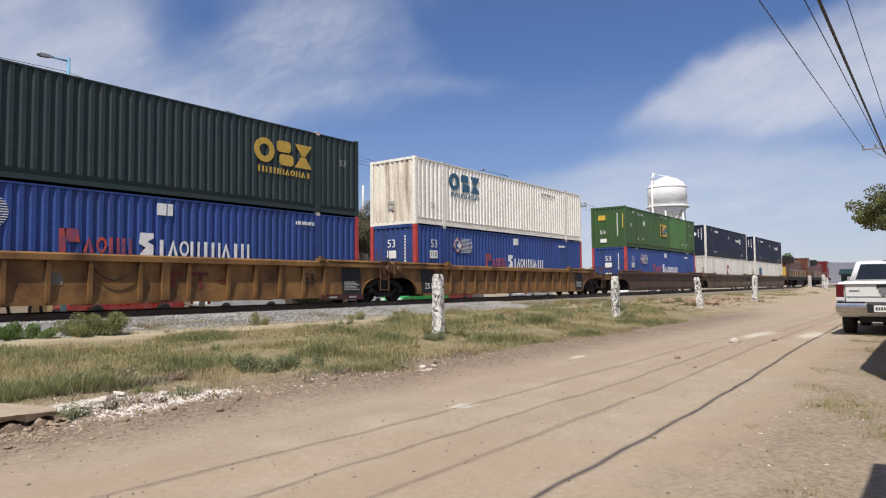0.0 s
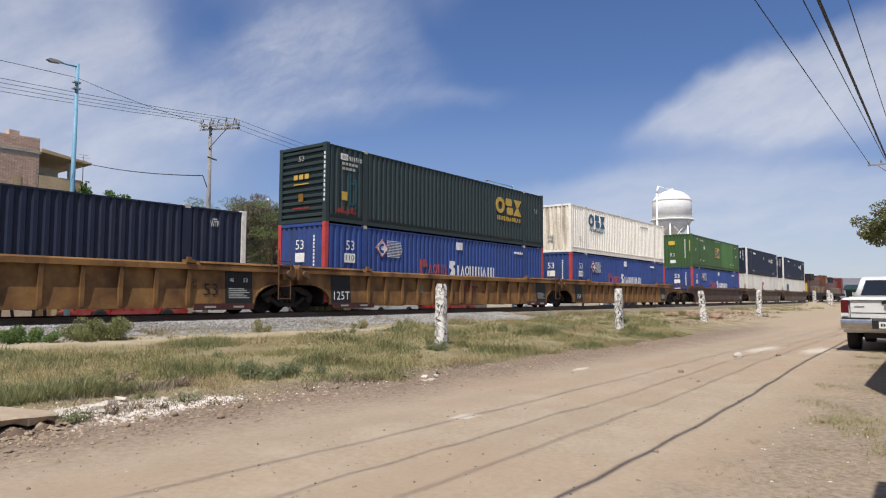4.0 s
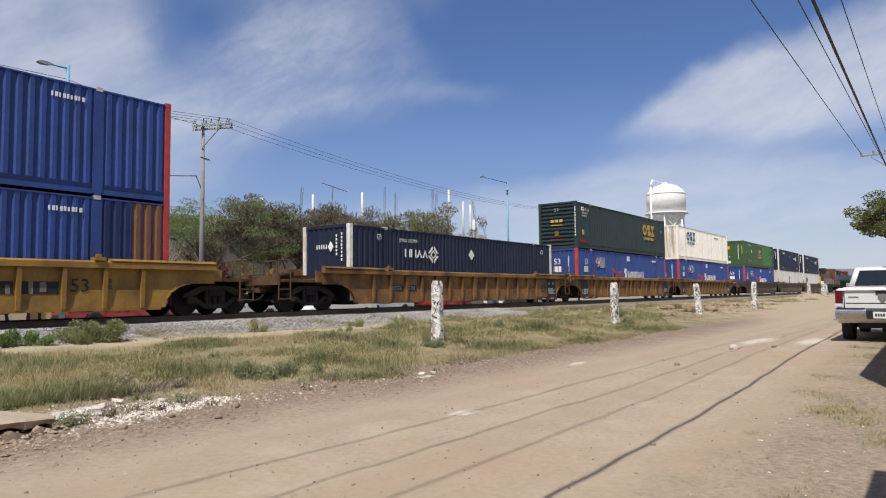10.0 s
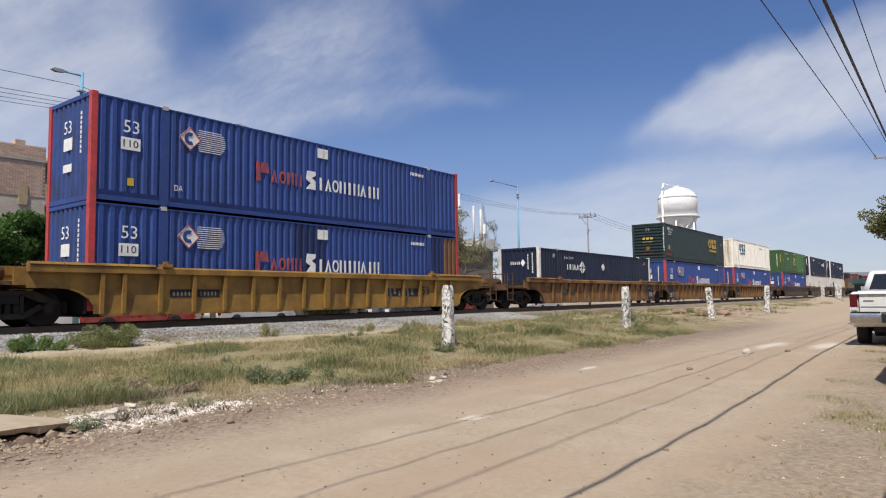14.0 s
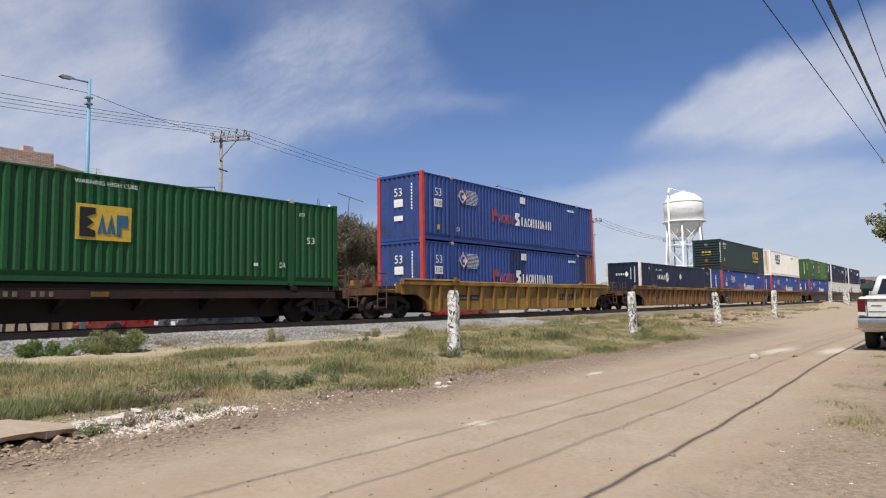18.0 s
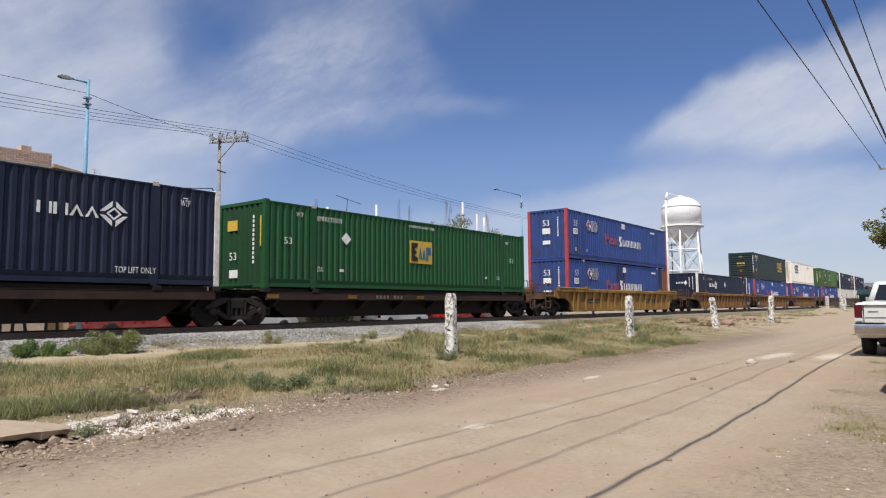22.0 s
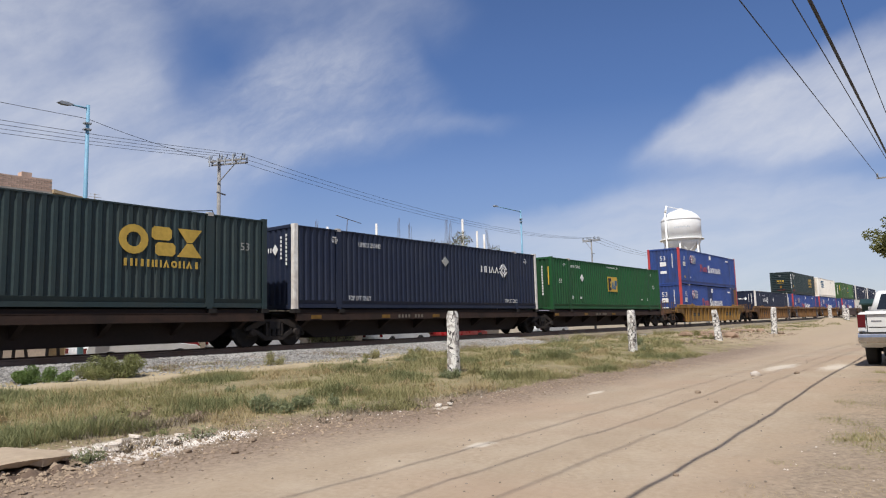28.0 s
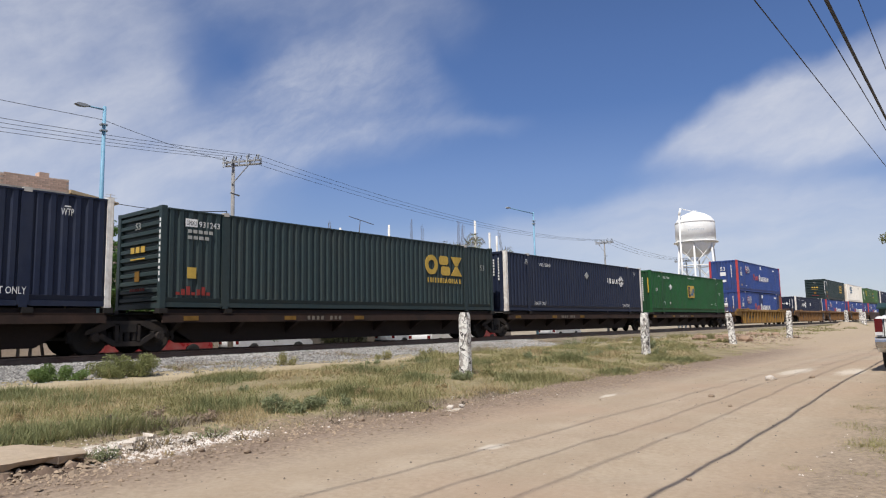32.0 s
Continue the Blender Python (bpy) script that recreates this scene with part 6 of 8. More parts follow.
boxes_part("parapet_pier", [(12.9, 13.35, 0.0, 0.5, 9.2, 9.48)], M_BRICK, house)
bm = bmesh.new()
prism(bm, [(7.0, 8.50), (14.34, 8.50), (14.34, 8.62), (7.0, 8.62)], "y", -0.06, 0.0)
part("ring_beam", bm, M_CONCRETE, house)
bm = bmesh.new()
box(bm, 0, 0.23, -0.012, 0.03, 0, 0.085)
brick = mesh_from("brick", bm, M_BRICK)
for r in range(25):
    for c in range(12):
        if r == 16 or r == 17:
            continue
        ob = new("brick", brick)
        ob.parent, ob.location = house, (14.05 - 0.245 * c - (0.12 if r % 2 else 0), -0.0, 6.75 + 0.1 * r)
boxes_part("brick_face", [(7.0, 11.15, -0.008, 0.02, 6.7, 9.15)], M_BRICK, house)
boxes_part("pier", [(13.1, 13.5, -0.05, 0.1, 6.3, 7.3)], M_PLASTER, house)
boxes_part("balcony_slab", [(14.3, 16.35, 0.0, 4.0, 6.35, 6.55)], M_CONCRETE, house)
boxes_part("balcony_wall", [(14.31, 16.35, 0.0, 0.14, 6.55, 7.45)], M_PLASTER, house)
boxes_part("lower_wall", [(14.31, 16.3, 0.4, 5.9, 0.1, 6.35)], M_PLASTER, house)
boxes_part("back_wall", [(14.31, 16.3, 2.6, 2.8, 6.55, 8.3)], M_WHITE_WALL, house)
boxes_part("column", [(15.75, 15.98, 0.02, 0.25, 7.45, 8.3)], M_CONCRETE, house)
bm = bmesh.new()
prism(bm, [(14.3, 8.58), (16.75, 8.30), (16.75, 8.40), (14.3, 8.76)], "y", -0.25, 4.0)
part("balcony_roof", bm, M_PLASTER, house)
bm = bmesh.new()
rod(bm, (16.6, 0.4, 7.3), (16.6, 0.4, 8.95), 0.02, sides=6)
for z, w in ((8.9, 0.25), (8.75, 0.35), (8.6, 0.2)):
    rod(bm, (16.6 - w, 0.4, z), (16.6 + w, 0.4, z), 0.012, sides=5)
part("aerial", bm, M_CONCRETE, house)
shrub("potted_plant", "dark green plant on the balcony", 16.4, 36.2, 0.5, 0.4, 1.0, M_LEAF_DARK, 500, 0.1, 41, "plant", 6.6)
low = thing("outbuilding", "low flat-roofed house with stained plaster wall", "house", pose(0, 35.2, 0))
M_STAINED = surface("stained plaster", (0.50, 0.43, 0.36), 0.95, dirt=(0.20, 0.165, 0.13), amount=0.55, big=0.8, streak=0.6)
boxes_part("wall", [(16.6, 24.0, 0.6, 5.0, 0.1, 6.1)], M_STAINED, low)
boxes_part("roof_slab", [(16.4, 24.2, 0.3, 5.2, 6.1, 6.28)], M_CONCRETE, low)
boxes_part("railing_wall", [(14.6, 17.0, 0.0, 0.2, 5.55, 5.75)], M_CONCRETE, low)
bm = bmesh.new()
for x in (17.6, 17.85):
    rod(bm, (x, 0.8, 5.7), (x - 0.1, 0.8, 7.0), 0.012, sides=5)
for k in range(4):
    rod(bm, (17.55, 0.8, 5.9 + 0.28 * k), (17.82, 0.8, 5.9 + 0.28 * k), 0.01, sides=5)
part("rebar_ladder", bm, M_BARK, low)
site = thing("unfinished_house", "unfinished grey block house with bare rebar and white roof posts", "house", pose(0, 36.0, 0))
boxes_part("wall", [(25.5, 55.5, 0.4, 8.0, 0.1, 6.0)], M_GREY_WALL, site)
boxes_part("roof_slab", [(25.2, 55.8, 0.0, 8.4, 6.0, 6.22)], M_CONCRETE, site)
for x, z, r in ((28.6, 8.0, 0.07), (33.15, 8.75, 0.08), (38.3, 9.5, 0.09), (49.85, 11.1, 0.10), (52.15, 10.2, 0.10), (53.35, 10.0, 0.10), (53.9, 8.6, 0.16)):
    bm = bmesh.new()
    rod(bm, (x, 0.3, 6.2), (x, 0.3, z), r, sides=8)
    part("white_post", bm, M_WHITE_WALL, site)
rnd = random.Random(52)
for x, z, lean in ((26.6, 7.9, 0.5), (28.0, 8.3, 0.8), (32.3, 9.3, 0.25), (36.6, 8.7, 0.0), (41.2, 10.4, 0.0), (42.6, 10.0, 0.05), (47.7, 11.2, 0.3), (48.3, 11.0, 0.6), (54.1, 10.9, -0.8), (56.0, 8.8, -0.5)):
    bm = bmesh.new()
    for k in range(4):
        dx, dy = (k % 2) * 0.14, (k // 2) * 0.14
        rod(bm, (x + dx - lean, 0.5 + dy, 6.2), (x + dx + rnd.uniform(-.05, .05), 0.5 + dy, z - rnd.uniform(0, 0.5)), 0.013, sides=5)
    part("rebar", bm, M_BARK, site)
bm = bmesh.new()
rod(bm, (35.0, 0.5, 6.2), (35.35, 0.5, 9.55), 0.03, sides=6)
rod(bm, (34.2, 0.5, 9.75), (36.8, 0.5, 9.4), 0.025, sides=6)
part("aerial", bm, M_BARK, site)
boxes_part("parapet", [(54.2, 55.6, 0.2, 6.0, 6.22, 7.2)], M_WHITE_WALL, site)
# lamps and poles of the far road
M_LAMP_BLUE = surface("light blue pole paint", (0.18, 0.36, 0.49), 0.5, amount=0.25, streak=0.3)
M_LAMP_HEAD = surface("grey lamp head", (0.30, 0.32, 0.34), 0.5)


def street_lamp(x, y, top, reach, drop):
    ob = thing("street_lamp", "light blue steel street lamp with one long arm", "street lamp", pose(x, y, 0.15), "street lamps")
    bm = bmesh.new()
    rod(bm, (0, 0, 0), (0, 0, top), 0.10, 0.058, 12)
    part("pole", bm, M_LAMP_BLUE, ob)
    boxes_part("base_plate", [(-0.25, 0.25, -0.25, 0.25, 0.0, 0.05)], M_LAMP_BLUE, ob)
    bm = bmesh.new()
    rod(bm, (0, 0, top - 0.12), (-reach + 0.3, 0, top - drop), 0.035, 0.03, 8)
    part("arm", bm, M_LAMP_BLUE, ob)
    bm = bmesh.new()
    prism(bm, [(-reach - 0.17, top - drop - 0.02), (-reach - 0.03, top - drop - 0.07), (-reach + 0.2, top - drop - 0.05), (-reach + 0.34, top - drop), (-reach + 0.15, top - drop + 0.045), (-reach - 0.08, top - drop + 0.04)], "y", -0.09, 0.09)
    part("lamp_head", bm, M_LAMP_HEAD, ob)
    for z in (top - 0.70, top - 0.92):
        boxes_part("bracket", [(-0.13, 0.10, -0.10, 0.10, z, z + 0.05)], M_LAMP_HEAD, ob)


street_lamp(10.62, 24.0, 9.40, 0.85, 0.12)
street_lamp(43.2, 26.0, 9.72, 3.5, 0.10)


def utility_pole(x, y, top, arm0, arm1, label, z0=0.1, arms=2, turn=0):
    """A concrete pole; its crossarms reach from arm0 to arm1 across the line of the cables."""
    ob = thing("utility_pole", label, "utility pole", pose(x, y, z0, 0, 0, turn), "utility poles")
    bm = bmesh.new()
    rod(bm, (0, 0, 0), (0, 0, top), 0.13, 0.068, 8)
    part("pole", bm, M_POLE, ob)
    for k in range(arms):
        z, dx = top - 0.16 - 0.10 * k, -0.14 + 0.22 * k
        boxes_part("crossarm", [(dx, dx + 0.07, arm0, arm1, z, z + 0.07)], M_POLE, ob)
        for f in (0.03, 0.33, 0.64, 0.97):
            bm = bmesh.new()
            lathe(bm, [(0.02, 0), (0.05, 0.02), (0.03, 0.07), (0.055, 0.10), (0.03, 0.15), (0.045, 0.19), (0.0, 0.21)], 8, "z", (dx + 0.045, arm0 + (arm1 - arm0) * f, z + 0.10))
            part("insulator", bm, M_LAMP_HEAD, ob)
    bm = bmesh.new()
    far_end = arm0 if abs(arm0) > abs(arm1) else arm1
    rod(bm, (-0.1, 0, top - 1.1), (-0.1, far_end * 0.7, top - 0.2), 0.022, sides=6)
    part("brace", bm, M_POLE, ob)
    for k in range(5 if arms > 1 else 0):
        ya = arm0 + (arm1 - arm0) * (0.05 + 0.21 * k)
        bm = bmesh.new()
        pts = [Vector((-0.12 + 0.3 * f, ya + 0.22 * f, top + 0.06 + 0.18 * math.sin(math.pi * f) * (1 if k % 2 else 0.6))) for f in (0, 0.2, 0.4, 0.6, 0.8, 1)]
        for p, q in zip(pts, pts[1:]):
            rod(bm, p, q, 0.013, sides=5)
        part("jumper_wire", bm, M_LETTER_BLACK, ob)
        bm = bmesh.new()
        rod(bm, (-0.2, ya + 0.1, top - 0.34), (-0.12, ya + 0.1, top + 0.02), 0.035, sides=6)
        part("fuse_cutout", bm, M_LAMP_HEAD, ob)
    boxes_part("lower_arm", [(-0.35, 0.35, -0.13, -0.08, top - 1.55, top - 1.50)], M_POLE, ob)
    return ob


M_POLE = surface("grey pole concrete", (0.27, 0.26, 0.25), 0.9, dirt=(0.15, 0.14, 0.13), amount=0.4, big=1.5, streak=0.3)
POLE = "grey concrete utility pole with crossarms and insulators"
utility_pole(16.6, 25.0, 8.75, -1.30, 0.45, POLE, turn=25)
utility_pole(63.6, 30.0, 9.7, -0.95, 0.95, POLE)
utility_pole(-26.0, 23.0, 9.2, -2.0, 1.0, POLE)
utility_pole(92.0, 31.5, 9.7, -1.6, 1.6, POLE)
M_WIRE = surface("black cable", (0.022, 0.022, 0.024), 0.6, bump=0)


def cable(p, q, sag, r, label="black overhead cable with a slight sag", steps=14, group="overhead cables"):
    p, q = Vector(p), Vector(q)
    bm = bmesh.new()
    pts = [p.lerp(q, i / steps) - Vector((0, 0, sag * 4 * (i / steps) * (1 - i / steps))) for i in range(steps + 1)]
    side = (q - p).normalized()
    a = side.orthogonal().normalized()
    b = side.cross(a)
    rings = [[bm.verts.new(c + (a * math.cos(k * 1.2566) + b * math.sin(k * 1.2566)) * r) for k in range(5)] for c in pts]
    for r0, r1 in zip(rings, rings[1:]):
        for k in range(5):
            bm.faces.new((r0[k], r0[(k + 1) % 5], r1[(k + 1) % 5], r1[k]))
    return solo("cable", bm, M_WIRE, label, "cable", group=group)


for k in range(4):
    f = (0.03, 0.33, 0.64, 0.97)[k]
    a, b, c, d = (16.6 + 0.42 * (1.30 - 1.75 * f), 25.0 - 0.906 * (1.30 - 1.75 * f), 8.95), (63.55, 30 - 0.95 + 1.9 * f, 9.85), (-26.05, 23 - 2.0 + 3.0 * f, 9.35), (91.95, 31.5 - 1.6 + 3.2 * f, 9.85)
    cable(c, a, 1.25, 0.008)
    if k < 3:
        cable(a, b, 1.0, 0.008)
        cable(b, d, 0.6, 0.012)
cable((10.6, 24.0, 9.05), (16.5, 24.95, 8.72), 0.10, 0.009)
cable((-26.0, 23.0, 8.5), (10.6, 24.0, 9.05), 0.2, 0.009)
cable((16.5, 35.8, 8.35), (16.3, 25.0, 6.55), 0.15, 0.02)
cable((16.3, 25.0, 6.55), (16.6, 25.0, 5.9), 0.0, 0.02, steps=2)

# ---------- water tower ----------
M_TANK = surface("white tank paint", (0.84, 0.84, 0.82), 0.5, dirt=(0.62, 0.57, 0.50), amount=0.15, streak=0.15)
tower = thing("water_tower", "white steel water tower with domed tank on braced legs", "water tower", pose(89.4, 29.2, 0))
bm = bmesh.new()
lathe(bm, [(2.52, 11.75), (2.52, 14.15), (2.50, 14.2)], 32)
part("tank_wall", bm, M_TANK, tower)
bm = bmesh.new()
lathe(bm, [(2.54, 14.2), (2.45, 14.45), (2.1, 14.95), (1.5, 15.4), (0.8, 15.68), (0.0, 15.75)], 32)
part("dome", bm, M_TANK, tower)
bm = bmesh.new()
lathe(bm, [(0.0, 9.75), (0.8, 9.85), (1.6, 10.3), (2.2, 11.0), (2.5, 11.74)], 32)
part("tank_bottom", bm, M_TANK, tower)
bm = bmesh.new()
lathe(bm, [(2.5, 11.66), (2.80, 11.66), (2.80, 11.78), (2.5, 11.78)], 32)
part("walkway", bm, M_TANK, tower)
legs = []
for k in range(6):
    a = radians(60 * k + 12)
    top, foot = Vector((2.3 * math.cos(a), 2.3 * math.sin(a), 11.6)), Vector((3.0 * math.cos(a), 3.0 * math.sin(a), 0.1))
    legs.append((top, foot))
    bm = bmesh.new()
    rod(bm, foot, top, 0.11, sides=8)
    part("leg", bm, M_TANK, tower)
for k in range(6):
    (t0, f0), (t1, f1) = legs[k], legs[(k + 1) % 6]
    for z0, z1 in ((0.25, 0.5), (0.5, 0.74), (0.74, 0.97)):
        a0, a1, b0, b1 = f0.lerp(t0, z0), f0.lerp(t0, z1), f1.lerp(t1, z0), f1.lerp(t1, z1)
        bm = bmesh.new()
        rod(bm, a0, b0, 0.08, sides=6)
        part("strut", bm, M_TANK, tower)
        bm = bmesh.new()
        rod(bm, a0, b1, 0.05, sides=6)
        rod(bm, b0, a1, 0.05, sides=6)
        part("cross_brace", bm, M_TANK, tower)
bm = bmesh.new()
rod(bm, (-2.45, 1.15, 0.1), (-2.45, 1.15, 15.3), 0.12, sides=10)
rod(bm, (-2.45, 1.15, 15.2), (-2.2, 1.0, 16.15), 0.16, 0.13, 10)
rod(bm, (-2.2, 1.0, 16.1), (0.0, 0.0, 15.85), 0.05, sides=8)
part("riser_pipe", bm, M_TANK, tower)
bm = bmesh.new()
for k in range(9):
    a = radians(198 + 24 - 5.2 * k)
    p = Vector((2.53 * math.cos(a), 2.53 * math.sin(a), 13.05 + 0.05 * (k % 2)))
    t = Vector((-math.sin(a), math.cos(a), 0)) * 0.08
    up = Vector((0, 0, 0.22))
    bm.faces.new([bm.verts.new(c) for c in (p - t, p + t, p + t + up, p - t + up)])
part("faded_writing", bm, surface("faded grey-blue print", (0.58, 0.60, 0.62), 0.6, bump=0), tower)
boxes_part("hatch", [(-0.3, 0.3, -0.3, 0.3, 15.7, 15.95)], M_TANK, tower)

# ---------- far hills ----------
# air haze is mixed into the slopes' own colour
m, nt, b = material("haze-tinted hillside", 1.0, 0, 0)
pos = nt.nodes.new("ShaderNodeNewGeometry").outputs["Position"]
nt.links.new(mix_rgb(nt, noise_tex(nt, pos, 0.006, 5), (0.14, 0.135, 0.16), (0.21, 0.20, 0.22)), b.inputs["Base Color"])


def ridge(dist, a0, a1, base, seed):
    vs, fs = [], []
    n = 90
    for i in range(n + 1):
        a = radians(a0 + (a1 - a0) * i / n)
        h = dist * math.tan(radians(base * (0.45 + 0.9 * abs(noise.noise((i * 0.06, seed, 0))) + 0.12 * noise.noise((i * 0.3, seed, 2)))))
        for d, z in ((dist * 0.75, -5), (dist * 0.9, h * 0.5), (dist, h), (dist * 1.2, -5)):
            vs.append((d * math.cos(a), d * math.sin(a), z))
    for i in range(n):
        for k in range(3):
            fs.append((i * 4 + k, i * 4 + 4 + k, i * 4 + 5 + k, i * 4 + 1 + k))
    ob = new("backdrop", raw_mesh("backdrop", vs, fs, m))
    tagged(ob, "low hills on the horizon, tinted blue-grey for haze", "hills", kind="structure")


ridge(2600, -60, 50, 2.3, 3.3)
ridge(2900, 50, 130, 1.2, 7.7)

# ---------- the verge ----------
def grass_sheet(name, label, mat, n, region, seed, hi, wide, keep, per=9):
    """Tufts of leaning blades as one sheet of stuff."""
    r = np.random.RandomState(seed)
    V = []
    x0, x1, y0, y1 = region
    while len(V) < 3 * n:
        x, y = x0 + (x1 - x0) * r.rand() ** 1.35, y0 + (y1 - y0) * r.rand()
        k = keep(x, y)
        if r.rand() > k:
            continue
        z = ground_z(x, y) - 0.01
        tall = hi * (0.45 + 0.8 * r.rand() ** 1.5) * (0.45 + 0.75 * k) * (0.62 + 1.1 * max(0.0, 0.3 + noise.noise((x * 0.8, y * 1.2, 21))))
        m = 3 + r.randint(per)
        d = r.normal(size=(m, 2)) * 0.045
        for i in range(m):
            bx, by = x + d[i, 0], y + d[i, 1]
            h = tall * (0.45 + 0.6 * r.rand())
            a, l = r.rand() * 6.283, 0.25 + r.rand() * 1.0
            w = wide * (0.6 + 0.8 * r.rand())
            c, s = math.cos(a), math.sin(a)
            V += [(bx - s * w, by + c * w, z), (bx + s * w, by - c * w, z), (bx + c * h * l, by + s * h * l, z + h)]
    F = np.arange(len(V)).reshape(-1, 3).tolist()
    ob = new(name, raw_mesh(name, V, F, mat))
    return tagged(ob, label, "grass", kind="stuff")


def verge_keep(x, y):
    edge = 7.75 + 0.55 * noise.noise((x * 0.6, 3.0, 0)) + (1.15 if x < 5.6 else 0.0)
    back = 13.55 + 0.6 * noise.noise((x * 0.5, 8.0, 0)) + max(0, min(1.2, (x - 12) * 0.12))
    if y < edge or y > back:
        return 0.0
    if x > 46 + 4 * noise.noise((y * 0.4, 1.0, 0)):
        return 0.02
    thin = 1.0
    if x > 26:
        front = 9.0 + (x - 26) * 0.16 + 0.8 * noise.noise((x * 0.5, 2.0, 0))
        thin = 0.55 if y > front else 0.06
    return thin * max(0.03, min(1.0, 0.58 + 1.0 * noise.noise((x * 0.45, y * 0.8, 0)) + 0.5 * noise.noise((x * 1.6, y * 2.0, 5))))


def dry_keep(x, y):
    return verge_keep(x, y) * max(0.05, min(1, 0.40 - 1.2 * noise.noise((x * 0.4 + 7, y * 0.6, 2))))


def green_keep(x, y):
    return verge_keep(x, y) * max(0.1, min(1, 0.55 + 1.0 * noise.noise((x * 0.4 + 7, y * 0.6, 2))))


def lush_keep(x, y):
    """Greener patches: low at the front by the slab, round the tall weed, and here and there."""
    k = 2.2 * noise.noise((x * 0.55 + 3, y * 0.9, 6)) - 0.35
    k += 1.7 * math.exp(-((x - 3.2) / 1.1) ** 2 - ((y - 9.1) / 0.5) ** 2) + 1.0 * math.exp(-((x - 7.4) / 1.6) ** 2 - ((y - 9.2) / 0.6) ** 2)
    return verge_keep(x, y) * max(0.0, min(1.0, k))


grass_sheet("verge_grass", "short green and olive grass on the verge", M_GRASS, 170000, (1.5, 46, 7.4, 14.6), 61, 0.18, 0.0055, green_keep)
grass_sheet("dry_grass", "dry straw-coloured grass on the verge", M_STRAW, 50000, (1.5, 48, 7.4, 14.9), 62, 0.17, 0.0045, dry_keep)
grass_sheet("lush_grass", "greener taller grass in patches on the verge", M_LUSH, 52000, (1.5, 34, 7.8, 13.6), 64, 0.24, 0.006, lush_keep)


M_TWIGGY = island("dry reddish twig", (0.20, 0.15, 0.105), (0.42, 0.325, 0.235), 0.85, 0.2)
M_DEAD = island("dead grey-brown stalk", (0.12, 0.10, 0.075), (0.37, 0.305, 0.225), 0.85)


def dead_keep(x, y):
    k = 1.6 * math.exp(-((x - 4.7) / 1.3) ** 2 - ((y - 9.1) / 0.32) ** 2) + 0.55 * math.exp(-((y - 7.95) / 0.35) ** 2)
    return max(0.0, min(1.0, k * (0.6 + 0.9 * noise.noise((x * 1.5, y * 1.5, 11)))))


grass_sheet("dead_weeds", "dead grey-brown weeds along the road's edge", M_DEAD, 18000, (2.5, 26, 7.4, 9.6), 67, 0.11, 0.005, dead_keep)
def ballast_keep(x, y):
    return max(0.0, min(1.0, 1.7 * noise.noise((x * 0.45, y * 0.8, 31)) + 0.10))


grass_sheet("ballast_weeds", "dry brown weeds creeping over the edge of the ballast", M_TWIGGY, 15000, (8.6, 40, 14.5, 16.6), 69, 0.16, 0.005, ballast_keep)
grass_sheet("ballast_grass", "dull grass creeping over the edge of the ballast", M_GRASS, 9000, (8.6, 44, 14.3, 16.2), 70, 0.16, 0.005, ballast_keep)
grass_sheet("tall_stalks", "thin tall dry stalks standing in the verge grass", M_STRAW, 5200, (1.5, 36, 8.2, 13.8), 68, 0.34, 0.0035, verge_keep, 3)


def patch_keep(x, y):
    k = noise.noise((x * 0.9, y * 1.6, 12)) + 0.25
    return max(0.0, min(1.0, k * 1.8)) if 0.2 < y < 1.75 + 0.4 * noise.noise((x * 0.8, 1, 0)) else 0.0


grass_sheet("sparse_grass", "sparse short grass at the roadside", M_GRASS, 12000, (7.6, 21.0, 0.2, 2.3), 63, 0.055, 0.004, patch_keep)
grass_sheet("dry_roadside_grass", "dry flattened grass at the roadside", M_STRAW, 5000, (5.0, 21.0, 0.1, 2.6), 65, 0.04, 0.004, patch_keep)


def far_keep(x, y):
    return max(0.0, min(1.0, 0.35 + 1.3 * noise.noise((x * 0.22, y * 0.55, 3))))


grass_sheet("far_grass", "dull olive grass on the rough earth further on", M_GRASS, 14000, (30, 95, 10.4, 15.6), 66, 0.24, 0.014, far_keep)
SIDE_WEED = "low green weed at the edge of the ballast"
shrub("weed", SIDE_WEED, 5.75, 14.7, 0.55, 0.40, 0.42, M_GREEN_BUSH, 9000, 0.016, 71, "weed")
shrub("weed", "straggly olive weed at the edge of the ballast", 7.15, 14.65, 1.05, 0.5, 0.52, M_OLIVE_BUSH, 12000, 0.016, 72, "weed")
shrub("weed", "tall grey-green weed in the verge grass", 6.75, 8.8, 0.36, 0.32, 0.34, M_WEED, 2600, 0.018, 73, "weed")
shrub("weed", "tall grey-green weed in the verge grass", 7.35, 8.9, 0.40, 0.30, 0.27, M_WEED, 2200, 0.018, 74, "weed")
rnd = random.Random(75)
for i in range(60):
    x, y = 2.5 + 34 * rnd.random() ** 1.2, rnd.uniform(8.6, 13.8)
    if verge_keep(x, y) < 0.25:
        continue
    s = rnd.uniform(0.12, 0.30)
    shrub("weed", "small green weed in the verge grass" if i % 3 else "small dry weed in the verge grass", x, y, s, s * 0.8, s * rnd.uniform(0.5, 0.95),
          (M_STRAW, M_GRASS, M_WEED)[i % 3], 500, 0.015, 80 + i, "weed")
